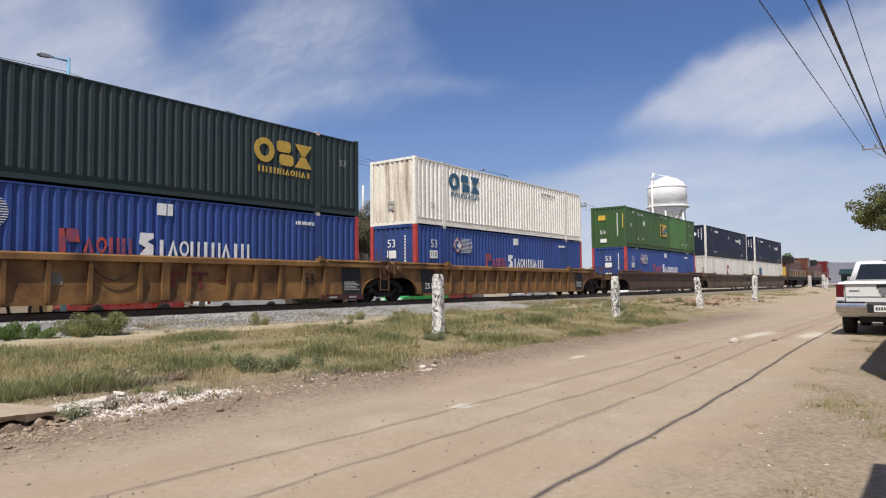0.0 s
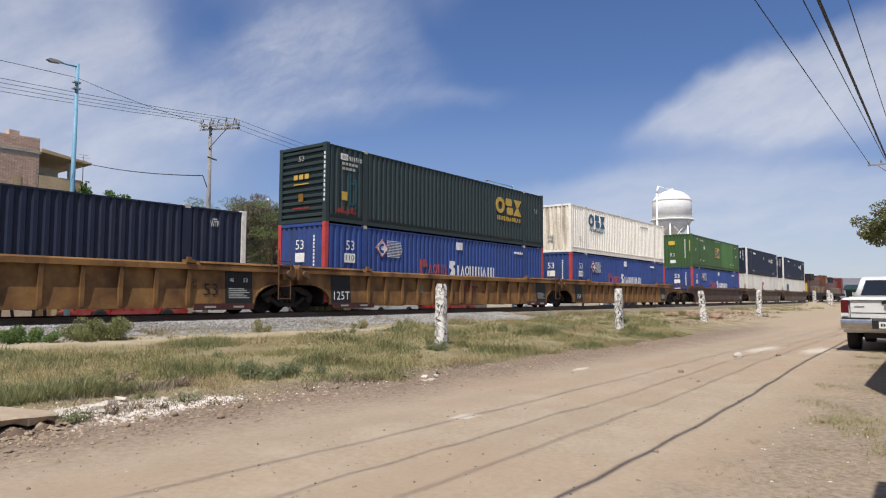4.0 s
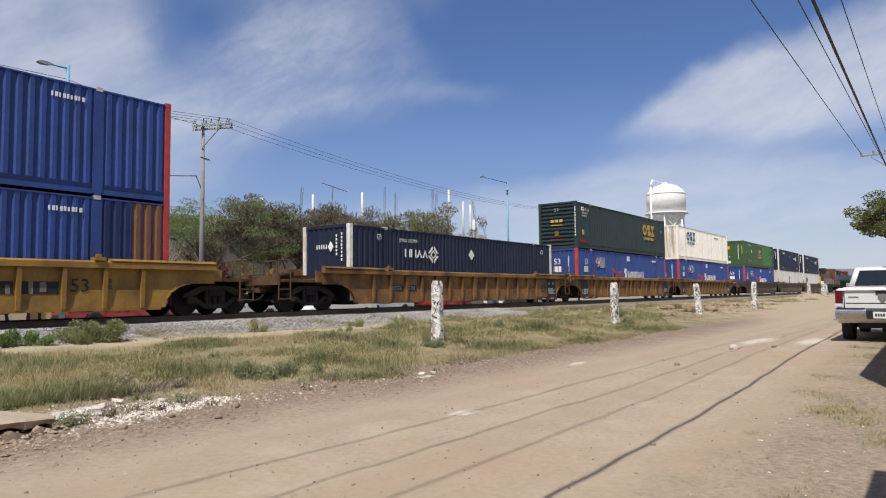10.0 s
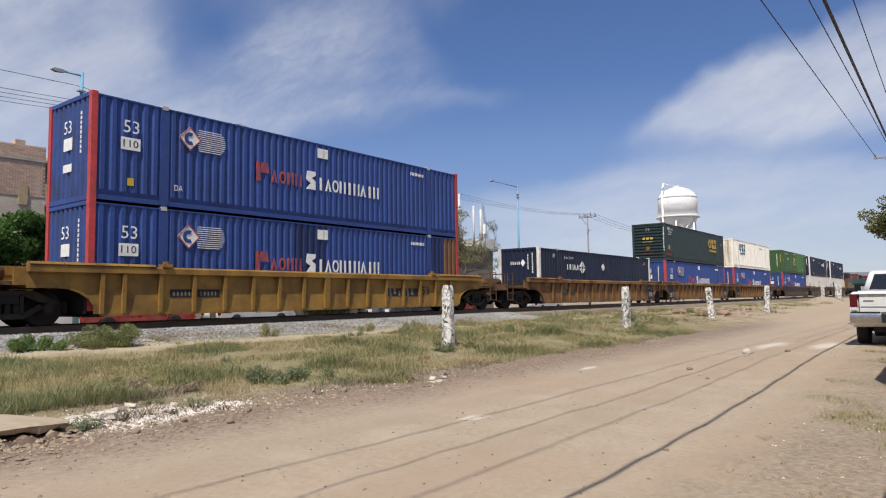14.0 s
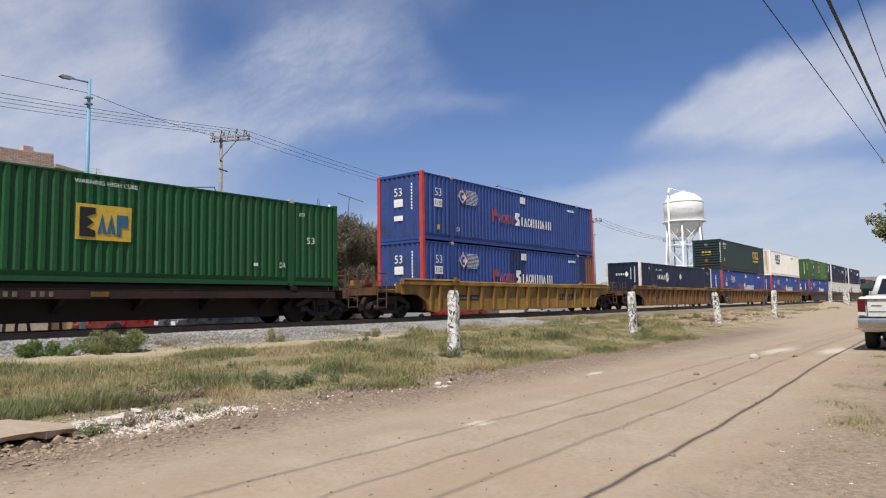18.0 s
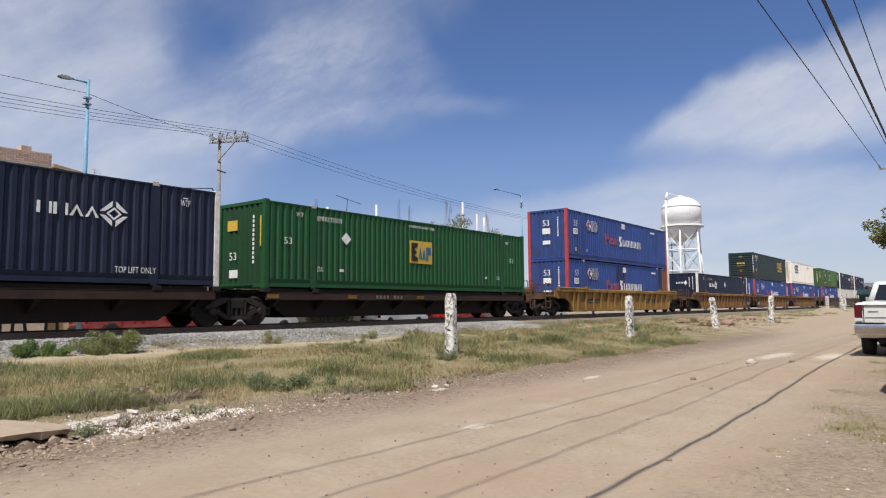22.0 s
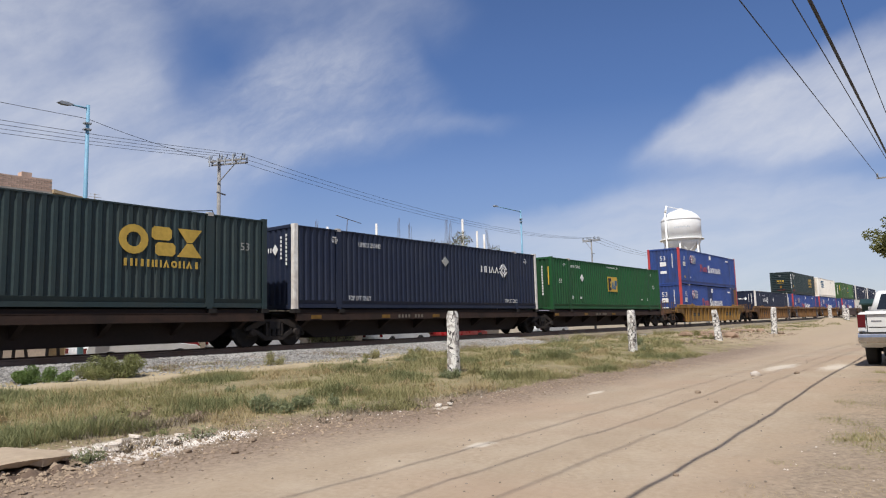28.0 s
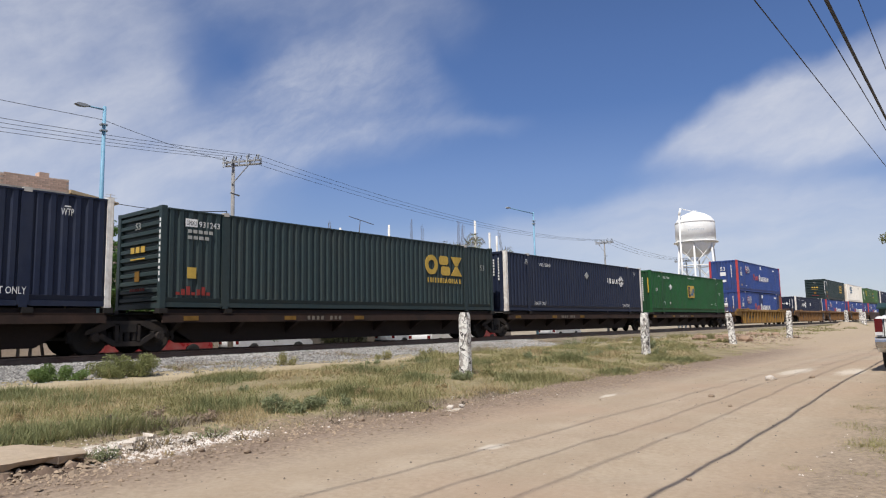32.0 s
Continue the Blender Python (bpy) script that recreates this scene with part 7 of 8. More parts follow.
for x, y, s in ((12.6, 9.6, 0.35), (13.7, 9.7, 0.3), (13.4, 10.4, 0.4), (23.8, 9.3, 0.45), (24.9, 9.6, 0.45), (22.0, 11.0, 0.45), (18.5, 11.5, 0.35), (17.0, 14.4, 0.4), (26.5, 14.2, 0.5), (11.6, 14.9, 0.45), (15.2, 14.7, 0.4), (31.0, 13.0, 0.5), (35.6, 10.6, 0.4), (39.0, 12.4, 0.5), (28.5, 11.5, 0.45), (33.0, 13.6, 0.5)):
    shrub("weed", "bushy olive weed beside the whitewashed posts", x, y, s, s * 0.8, s * 0.8, M_GRASS if int(x) % 2 else M_WEED, 1100, 0.018, int(x * 10), "weed")
shrub("weed", "small grey-green weed among the rubble", 3.55, 7.82, 0.2, 0.16, 0.2, M_WEED, 900, 0.012, 171, "weed")
shrub("weed", "thin dry weed among the rubble", 5.05, 7.95, 0.28, 0.16, 0.2, M_WEED, 400, 0.013, 172, "weed")
shrub("weed", "small green weed among the rubble", 4.75, 8.45, 0.16, 0.12, 0.12, M_LUSH, 400, 0.013, 173, "weed")
for i in range(16):
    x, y = 4.0 + 7.0 * rnd.random(), 7.45 + 0.5 * rnd.random()
    shrub("weed", "dead brown weed stalks at the road's edge", x, y, 0.12, 0.1, rnd.uniform(0.07, 0.14), M_STRAW if i % 2 else M_POD, 40, 0.02, 180 + i, "weed")

shrub("bush", "dead grey-brown scrub behind the rubble", 4.9, 9.5, 0.75, 0.32, 0.24, M_TWIGGY, 900, 0.020, 191, "weed")
shrub("bush", "dead grey-brown scrub behind the rubble", 5.75, 9.1, 0.5, 0.25, 0.16, M_TWIGGY, 500, 0.018, 192, "weed")

# ---------- whitewashed posts ----------


def marker_post(x, y, high, lean, turn, seed, wide=0.15):
    """A square concrete post, its edges and head worn round and chipped."""
    rnd = random.Random(seed)
    ob = thing("marker_post", "whitewashed concrete marker post, flaking, with dark scrawled marks", "post",
               pose(x, y, ground_z(x, y) - 0.1, lean, 0, turn), "marker posts beside the track")
    bm = bmesh.new()
    prev, n = None, 18
    corners = [(1, 0.35), (0.97, 0.75), (0.75, 0.97), (0.35, 1)]
    ringed = [(p * a - q * c, p * c + q * a) for a, c in ((1, 0), (0, 1), (-1, 0), (0, -1)) for p, q in corners]
    for k in range(n + 1):
        f = k / n
        z = (high + 0.115) * f
        w = wide * (1 - 0.08 * f) * (1.0 if k < n - 1 else 0.93 if k == n - 1 else 0.74)
        ring = []
        for i, (px, py) in enumerate(ringed):
            j = 1 + 0.10 * noise.noise((px * 2 + seed * 3.1, py * 2, z * 3.0)) + 0.05 * noise.noise((px * 5, py * 5 + seed, z * 11.0))
            ring.append(bm.verts.new((px * w * j, py * w * j, z + (0.03 * noise.noise((px * 2, py * 2, seed)) if k >= n - 1 else 0))))
        if prev:
            for i in range(16):
                bm.faces.new((prev[i], prev[(i + 1) % 16], ring[(i + 1) % 16], ring[i]))
        else:
            bm.faces.new(ring[::-1])
        prev = ring
    bm.faces.new(prev)
    part("shaft", bm, M_WHITEWASH, ob)
    return ob


marker_post(13.2, 10.0, 1.50, 0.0, 8, 1, 0.13)
marker_post(24.3, 10.0, 1.53, 0.0, -4, 2, 0.14)
marker_post(35.3, 10.0, 1.50, -5.5, 3, 3, 0.155)
marker_post(47.5, 10.0, 1.72, 1.5, 0, 4, 0.17)
marker_post(90.5, 12.9, 1.75, 0, 0, 5, 0.2)
marker_post(91.0, 11.5, 1.95, 0, 0, 6, 0.2)
marker_post(93.5, 11.5, 1.7, 0, 0, 7, 0.2)

# ---------- rubble, slab, stones ----------


def slab_edge(x):
    return 7.62 + 0.06 * noise.noise((x * 3.1, 4.0, 0)) + 0.10 * max(0, x - 2.6) + 0.45 * max(0, x - 2.95) ** 2


M_RUBBLE = island("pale plaster rubble", (0.46, 0.40, 0.34), (0.80, 0.73, 0.66), 0.95)
M_PEBBLE = island("road pebble", (0.07, 0.055, 0.045), (0.46, 0.38, 0.30), 0.9)
M_CLOD = island("earth clod", (0.15, 0.115, 0.085), (0.42, 0.32, 0.225), 0.95)
rng = np.random.RandomState(8)
spots = []
for i in range(3800):
    k = rng.rand()
    x = 3.66 + 2.0 * k + 0.10 * rng.randn()
    y = 7.98 - 0.12 * k + 0.27 * rng.randn() * (1 - 0.6 * k)
    spots.append((x, y, ground_z(x, y) + 0.002, 0.003 + 0.032 * rng.rand() ** 7))
for i in range(700):
    x = 3.4 + 9 * rng.rand() ** 1.6
    y = 7.8 + 0.35 * rng.randn()
    spots.append((x, y, ground_z(x, y) + 0.004, 0.005 + 0.024 * rng.rand() ** 5))
scatter_stones("rubble", "white crumbled plaster and broken rubble", spots, M_RUBBLE, "rubble", 9)
spots = []
for i in range(13000):
    x = 1.6 + 20 * rng.rand() ** 1.7
    y = 7.45 + 0.36 * rng.randn()
    if y > 8.9:
        continue
    spots.append((x, y, ground_z(x, y) + 0.003, 0.005 + 0.034 * rng.rand() ** 6))
for i in range(1500):
    x, y = 2.6 + 4.2 * rng.rand(), 7.5 + 1.2 * rng.rand()
    spots.append((x, y, ground_z(x, y) + 0.004, 0.006 + 0.036 * rng.rand() ** 5))
for i in range(420):
    x = 0.8 + 2.9 * rng.rand()
    y = slab_edge(x) - 0.16 + 0.12 * rng.randn()
    spots.append((x, y, ground_z(x, y) + 0.05 * max(0, 1 - abs(y - slab_edge(x)) * 4), 0.012 + 0.05 * rng.rand() ** 3))
for i in range(900):
    x, y = 30 + 20 * rng.rand(), 9.0 + 2.6 * rng.rand()
    spots.append((x, y, ground_z(x, y) + 0.01, 0.02 + 0.10 * rng.rand() ** 5))
for i in range(260):
    x, y = 37 + 9 * rng.rand(), 10.2 + 1.8 * rng.rand()
    spots.append((x, y, ground_z(x, y) + 0.01, 0.04 + 0.16 * rng.rand() ** 4))
scatter_stones("clods", "brown earth clods and stones along the road's edge", spots, M_CLOD, "stones", 10)
spots = []
for i in range(3600):
    x, y = 1.5 + 34 * rng.rand() ** 1.6, -0.2 + 7.0 * rng.rand()
    spots.append((x, y, ground_z(x, y) + 0.002, 0.004 + 0.020 * rng.rand() ** 5))
scatter_stones("pebbles", "small pebbles scattered on the earth road", spots, M_PEBBLE, "pebbles", 11)
spots = []
for i in range(90):
    x, y = 4.2 + 6 * rng.rand() ** 1.5, 0.1 + 1.5 * rng.rand()
    spots.append((x, y, ground_z(x, y) + 0.003, 0.005 + 0.016 * rng.rand() ** 3))
scatter_stones("litter", "pale scraps and stones at the roadside", spots, M_RUBBLE, "litter", 12)


def rock(x, y, s, mat, label, seed, squash=0.7):
    rnd = random.Random(seed)
    bm = bmesh.new()
    bmesh.ops.create_icosphere(bm, subdivisions=2, radius=s)
    for v in bm.verts:
        v.co *= 1 + 0.28 * noise.noise(v.co * (1.6 / s) + Vector((seed, 0, 0)))
        v.co.z = max(v.co.z * squash, -s * 0.3)
    return solo("rock", bm, mat, label, "rock", pose(x, y, ground_z(x, y) + s * 0.25, 0, 0, rnd.uniform(0, 180)), "loose rocks on the road")


M_ROCK = surface("grey-brown rock", (0.26, 0.195, 0.14), 0.9, amount=0.5, big=8, bump=0.6)
rock(17.3, 4.13, 0.115, surface("pale rock", (0.52, 0.46, 0.40), 0.9, amount=0.3, big=8), "pale rock lying on the earth road", 1)
for i, (x, y, s) in enumerate(((13.6, 4.33, 0.06), (17.6, 3.30, 0.065), (6.6, 2.36, 0.03), (12.1, 3.55, 0.035), (5.4, 7.35, 0.06), (4.55, 7.42, 0.05), (3.9, 7.3, 0.05), (7.3, 7.55, 0.06), (48.2, 9.8, 0.22), (4.9, 7.0, 0.05), (42, 11.4, 0.22), (43.5, 12, 0.25), (40.5, 11.8, 0.18), (45, 11.2, 0.2))):
    rock(x, y, s, M_ROCK, "dark rough stone lying on the earth", 20 + i)
M_LUMP = surface("reddish earth", (0.30, 0.205, 0.140), 0.95, dirt=(0.15, 0.10, 0.07), amount=0.6, big=4, bump=0.8, bump_scale=12)
rnd = random.Random(91)
for i in range(22):
    x, y = rnd.uniform(35.5, 50), rnd.uniform(10.4, 12.6)
    rock(x, y, rnd.uniform(0.14, 0.42), M_LUMP, "lump of reddish earth beside the posts", 60 + i, 0.55)
M_EDGE = surface("dark broken masonry", (0.25, 0.185, 0.13), 0.95, dirt=(0.05, 0.035, 0.028), amount=0.7, big=7, bump=0.9, bump_scale=20)
for i in range(8):
    x = 1.0 + 0.33 * i + rnd.uniform(-0.12, 0.12)
    rock(x, slab_edge(x) + rnd.uniform(0.02, 0.10), rnd.uniform(0.07, 0.12), M_EDGE, "brown broken stone under the slab's edge", 90 + i, 0.5)
# the broken slab, earth lying over its edges
xs = [0.8 + 0.113 * i for i in range(24)]
verts, faces = [], []
for i, x in enumerate(xs):
    e = slab_edge(x)
    back = min(9.0, e + 1.1) if x < 3.1 else e + max(0.12, 1.0 - (x - 3.1) * 2.2)
    drop = 0.10 * max(0, x - 3.0)
    for y, z in ((e + 0.14, 0.165), (e + 0.03 + 0.07 * noise.noise((x * 6, 2, 0)), 0.175 + 0.05 * noise.noise((x * 5, 7, 0))), (e, 0.235), (e + 0.04, 0.255), ((e + back) / 2, 0.270 + 0.02 * noise.noise((x * 1.5, 1, 0))), (back - 0.1, 0.265), (back, 0.22), (back, 0.1)):
        verts.append((x, y, z - drop + 0.006 * noise.noise((x * 6, y * 6, 0))))
for i in range(len(xs) - 1):
    for j in range(7):
        faces.append((i * 8 + j, i * 8 + 8 + j, i * 8 + 9 + j, i * 8 + 1 + j))
faces += [tuple(range(8)), tuple(range(len(xs) * 8 - 1, len(xs) * 8 - 9, -1))]
ob = new("concrete_slab", raw_mesh("concrete_slab", verts, faces, surface("sandy concrete", (0.41, 0.325, 0.235), 0.9, dirt=(0.36, 0.28, 0.19), amount=0.5, big=2.5, bump=0.5)))
tagged(ob, "broken sand-covered concrete slab at the road's edge", "slab")
# broken dark earth under its edge
verts, faces = [], []
n = 60
for i in range(n + 1):
    x = 0.8 + 3.1 * i / n
    e = slab_edge(x)
    for k in range(6):
        f = k / 5
        y = e + 0.16 - 0.58 * f + 0.06 * noise.noise((x * 4, f * 3, 1))
        z = (0.14 - 0.05 * max(0, x - 3.1)) * (1 - f) ** 1.5 + ground_z(x, y) * f + 0.10 * noise.noise((x * 7, f * 4, 2)) * math.sin(math.pi * f) - 0.012 * f
        verts.append((x, y, z))
for i in range(n):
    for k in range(5):
        faces.append((i * 6 + k, i * 6 + 6 + k, i * 6 + 7 + k, i * 6 + 1 + k))
ob = new("earth_bank", raw_mesh("earth_bank", verts, faces, surface("broken dark earth", (0.19, 0.135, 0.098), 0.95, dirt=(0.07, 0.048, 0.036), amount=0.7, big=5, bump=0.9, bump_scale=18)))
tagged(ob, "broken dark earth under the edge of the slab", "earth bank", kind="stuff")
for i, (x, y, s) in enumerate(((4.05, 8.20, 0.07), (4.25, 8.35, 0.08), (4.0, 8.0, 0.055), (4.6, 7.95, 0.04), (4.35, 7.75, 0.04), (4.9, 8.2, 0.05), (3.85, 8.1, 0.06), (4.45, 8.45, 0.07), (5.25, 7.75, 0.03), (9.3, 7.4, 0.06), (9.55, 7.35, 0.045))):
    rnd = random.Random(200 + i)
    bm = bmesh.new()
    w = box(bm, -s, s, -s * 0.7, s * 0.7, -s * 0.2, s * 0.35)
    for v in w:
        v.co += Vector((rnd.uniform(-.2, .2), rnd.uniform(-.2, .2), rnd.uniform(-.1, .1))) * s
    solo("plaster_chunk", bm, surface("broken white plaster", (0.62, 0.55, 0.47), 0.9, amount=0.25) if i == 0 else bpy.data.materials["broken white plaster"],
         "broken chunk of white plaster on the rubble", "rubble", pose(x, y, ground_z(x, y) + 0.03, rnd.uniform(-12, 12), rnd.uniform(-12, 12), rnd.uniform(0, 180)), "plaster chunks")

# ---------- roadside wires overhead, their poles, unseen shadow walls -------
for p, q, sag, r in (((-14, 3.31, 7.62), (39.5, 2.94, 8.16), 0.02, 0.013), ((-14, 2.46, 7.92), (39.5, 2.14, 7.92), 0.02, 0.013),
                     ((-14, 1.01, 4.99), (39.5, 1.65, 6.48), 0.03, 0.025), ((-14, 1.47, 8.3), (39.5, 1.69, 8.3), 0.02, 0.012)):
    cable(p, q, sag, r, "black overhead cable above the road", 20, "roadside cables")
utility_pole(39.5, 1.55, 8.1, -0.1, 1.5, "grey concrete roadside utility pole with insulators", ground_z(39.5, 1.55), 1)
utility_pole(-14.0, 1.2, 8.1, 0.05, 2.2, "grey concrete roadside utility pole with insulators", 0.0, 1)
tree("tree", "roadside tree with yellowing leaves over a dark underside", 41.5, 0.9, 6.9, 2.8, M_LEAF_WARM, 24000, 0.085, 91, 0.28, 0.14, 0, 0.40)
# a darker leaf colour gives the shade under the crown
shrub("bush", "lower boughs of the roadside tree, dark green for its shaded underside", 41.9, 1.0, 1.3, 1.0, 1.6, M_LEAF_DARK, 900, 0.10, 92, "bush", 2.4)
# blocks out of view, added to throw shadows on the road's edge
for name, x0, x1, face in (("wall_house", 11.0, 19.4, 0.40), ("wall_yard", -6.0, 4.4, -0.28)):
    bm = bmesh.new()
    box(bm, x0, x1, face - 5.0, face, 0.0, 3.7)
    solo(name, bm, M_PLASTER, "plain cream wall out of view that casts the roadside shadow", "wall", kind="structure")

# ---------- vehicles ----------
M_TYRE = surface("tyre rubber", (0.022, 0.022, 0.022), 0.85, amount=0.4, dirt=(0.10, 0.08, 0.06))
M_RIM = surface("alloy rim", (0.45, 0.45, 0.46), 0.35, metal=0.8, amount=0.2, bump=0)
M_CHROME = surface("chrome", (0.46, 0.46, 0.47), 0.24, metal=1.0, amount=0.15, bump=0)
M_GLASS, gnt, gb = material("dark car glass", 0.06, 0.0, 0.8)
gb.inputs["Base Color"].default_value = (0.012, 0.014, 0.016, 1)
M_TAIL = surface("red tail lamp", (0.10, 0.008, 0.010), 0.2, bump=0, amount=0.2)
M_LAMP_CLEAR = surface("clear headlamp", (0.70, 0.70, 0.70), 0.15, bump=0, amount=0.1)
M_PLASTIC = surface("black plastic trim", (0.02, 0.02, 0.021), 0.6, bump=0)


def car_paint(name, colour, dust=0.25):
    m = surface(name, colour, 0.28, dirt=(0.40, 0.32, 0.24) if max(colour) < 0.3 else (0.45, 0.38, 0.30), amount=dust, big=1.6, bump=0, var=0.04, spec=0.6)
    m.node_tree.nodes["Principled BSDF"].inputs["Coat Weight"].default_value = 0.6
    return m


def road_wheel(parent, x, y, r, w, out):
    hub = new("wheel")
    hub.empty_display_size = 0.1
    hub.parent, hub.location = parent, (x, y, r)
    bm = bmesh.new()
    lathe(bm, [(r * 0.62, -w / 2), (r * 0.92, -w / 2), (r, -w * 0.36), (r, w * 0.36), (r * 0.92, w / 2), (r * 0.62, w / 2)], 26, "y")
    part("tyre", bm, M_TYRE, hub)
    bm = bmesh.new()
    lathe(bm, [(r * 0.63, out * w * 0.36), (r * 0.58, out * w * 0.40), (r * 0.50, out * w * 0.18), (r * 0.15, out * w * 0.28), (0.0, out * w * 0.30)], 20, "y")
    for k in range(5):
        a = 2 * math.pi * k / 5
        rod(bm, (0, out * w * 0.30, 0), (r * 0.56 * math.cos(a), out * w * 0.34, r * 0.56 * math.sin(a)), 0.045, 0.03, 6)
    part("rim", bm, M_RIM, hub)
    return hub


def extrude_body(profile, half, tuck, nz):
    """A car body from a side profile: shoulders tuck in above nz."""
    bm = bmesh.new()
    n = len(profile)
    rows = []
    for y in (-half, -half * 0.94, 0.0, half * 0.94, half):
        row = []
        for x, z in profile:
            k = max(0.0, (z - nz))
            yy = y * (1 - tuck * k)
            edge = 0.03 if abs(y) == half else 0.0
            row.append(bm.verts.new((x, yy, z - (edge if z > nz else -edge * 0.5))))
        rows.append(row)
    for a, b in zip(rows, rows[1:]):
        for i in range(n):
            f = bm.faces.new((a[i], a[(i + 1) % n], b[(i + 1) % n], b[i]))
            f.smooth = True
    bm.faces.new(rows[0])
    bm.faces.new(rows[-1][::-1])
    return bm


def wheel_arch(x, r, z0, n=8):
    return [(x + r * math.cos(radians(180 - 180 * i / n)), z0 + r * math.sin(radians(180 - 180 * i / n))) for i in range(n + 1)]


def sedan(label, paint, m, group="", category="car", high=1.45, long=4.4, pickup=False):
    """A plain saloon or pick-up seen from afar; nose towards +x."""
    ob = thing("pickup_truck" if pickup else "car", label, category, m, group)
    h, L, r = high, long, 0.31 if not pickup else 0.36
    belt = 0.62 * h
    xa, xb = L * 0.19, L * 0.80
    lower = [(0.0, 0.32)] + wheel_arch(xa, r + 0.06, 0.30) + wheel_arch(xb, r + 0.06, 0.30) + [(L, 0.32), (L, belt * 0.72), (L - 0.12, belt * 0.82), (L * 0.72, belt), (0.08, belt * 1.02), (0.0, belt * 0.8)]
    bm = extrude_body(lower, 0.87, 0.05, 0.6)
    bmesh.ops.triangulate(bm, faces=[f for f in bm.faces if len(f.verts) > 4])
    part("body", bm, paint, ob)
    c0, c1 = (L * 0.42, L * 0.76) if pickup else (L * 0.08, L * 0.76)
    cab = [(c0, belt * 0.98), (c1, belt * 0.98), (c1 - L * 0.15, h - 0.02), (c1 - L * 0.2, h), (c0 + L * 0.12, h), (c0 + L * 0.06, h - 0.04)]
    part("cabin", extrude_body(cab, 0.80, 0.22, belt), paint, ob)
    for side in (-1, 1):
        bm = bmesh.new()
        y0, y1 = side * 0.785, side * 0.70
        pts = [(c0 + L * 0.05, belt * 1.03), (c1 - L * 0.05, belt * 1.03), (c1 - L * 0.15, h - 0.1), (c0 + L * 0.10, h - 0.1)]
        lo = [bm.verts.new((x, (y0 if z < belt * 1.1 else y1) + side * 0.02, z)) for x, z in pts]
        bm.faces.new(lo)
        part("side_window", bm, M_GLASS, ob)
        for x, xx in ((xa, 0), (xb, 1)):
            road_wheel(ob, x, side * 0.78, r, 0.2, side)
        boxes_part("headlight", [(L - 0.06, L + 0.012, side * 0.78 if side < 0 else 0.48, -0.48 if side < 0 else 0.78, belt * 0.60, belt * 0.76)], M_LAMP_CLEAR, ob)
        boxes_part("tail_light", [(-0.012, 0.06, side * 0.82 if side < 0 else 0.58, -0.58 if side < 0 else 0.82, belt * 0.66, belt * 0.86)], M_TAIL, ob)
    boxes_part("bumper", [(-0.05, 0.06, -0.84, 0.84, 0.30, 0.48)], M_PLASTIC, ob)
    boxes_part("bumper", [(L - 0.06, L + 0.05, -0.84, 0.84, 0.28, 0.46)], M_PLASTIC, ob)
    return ob


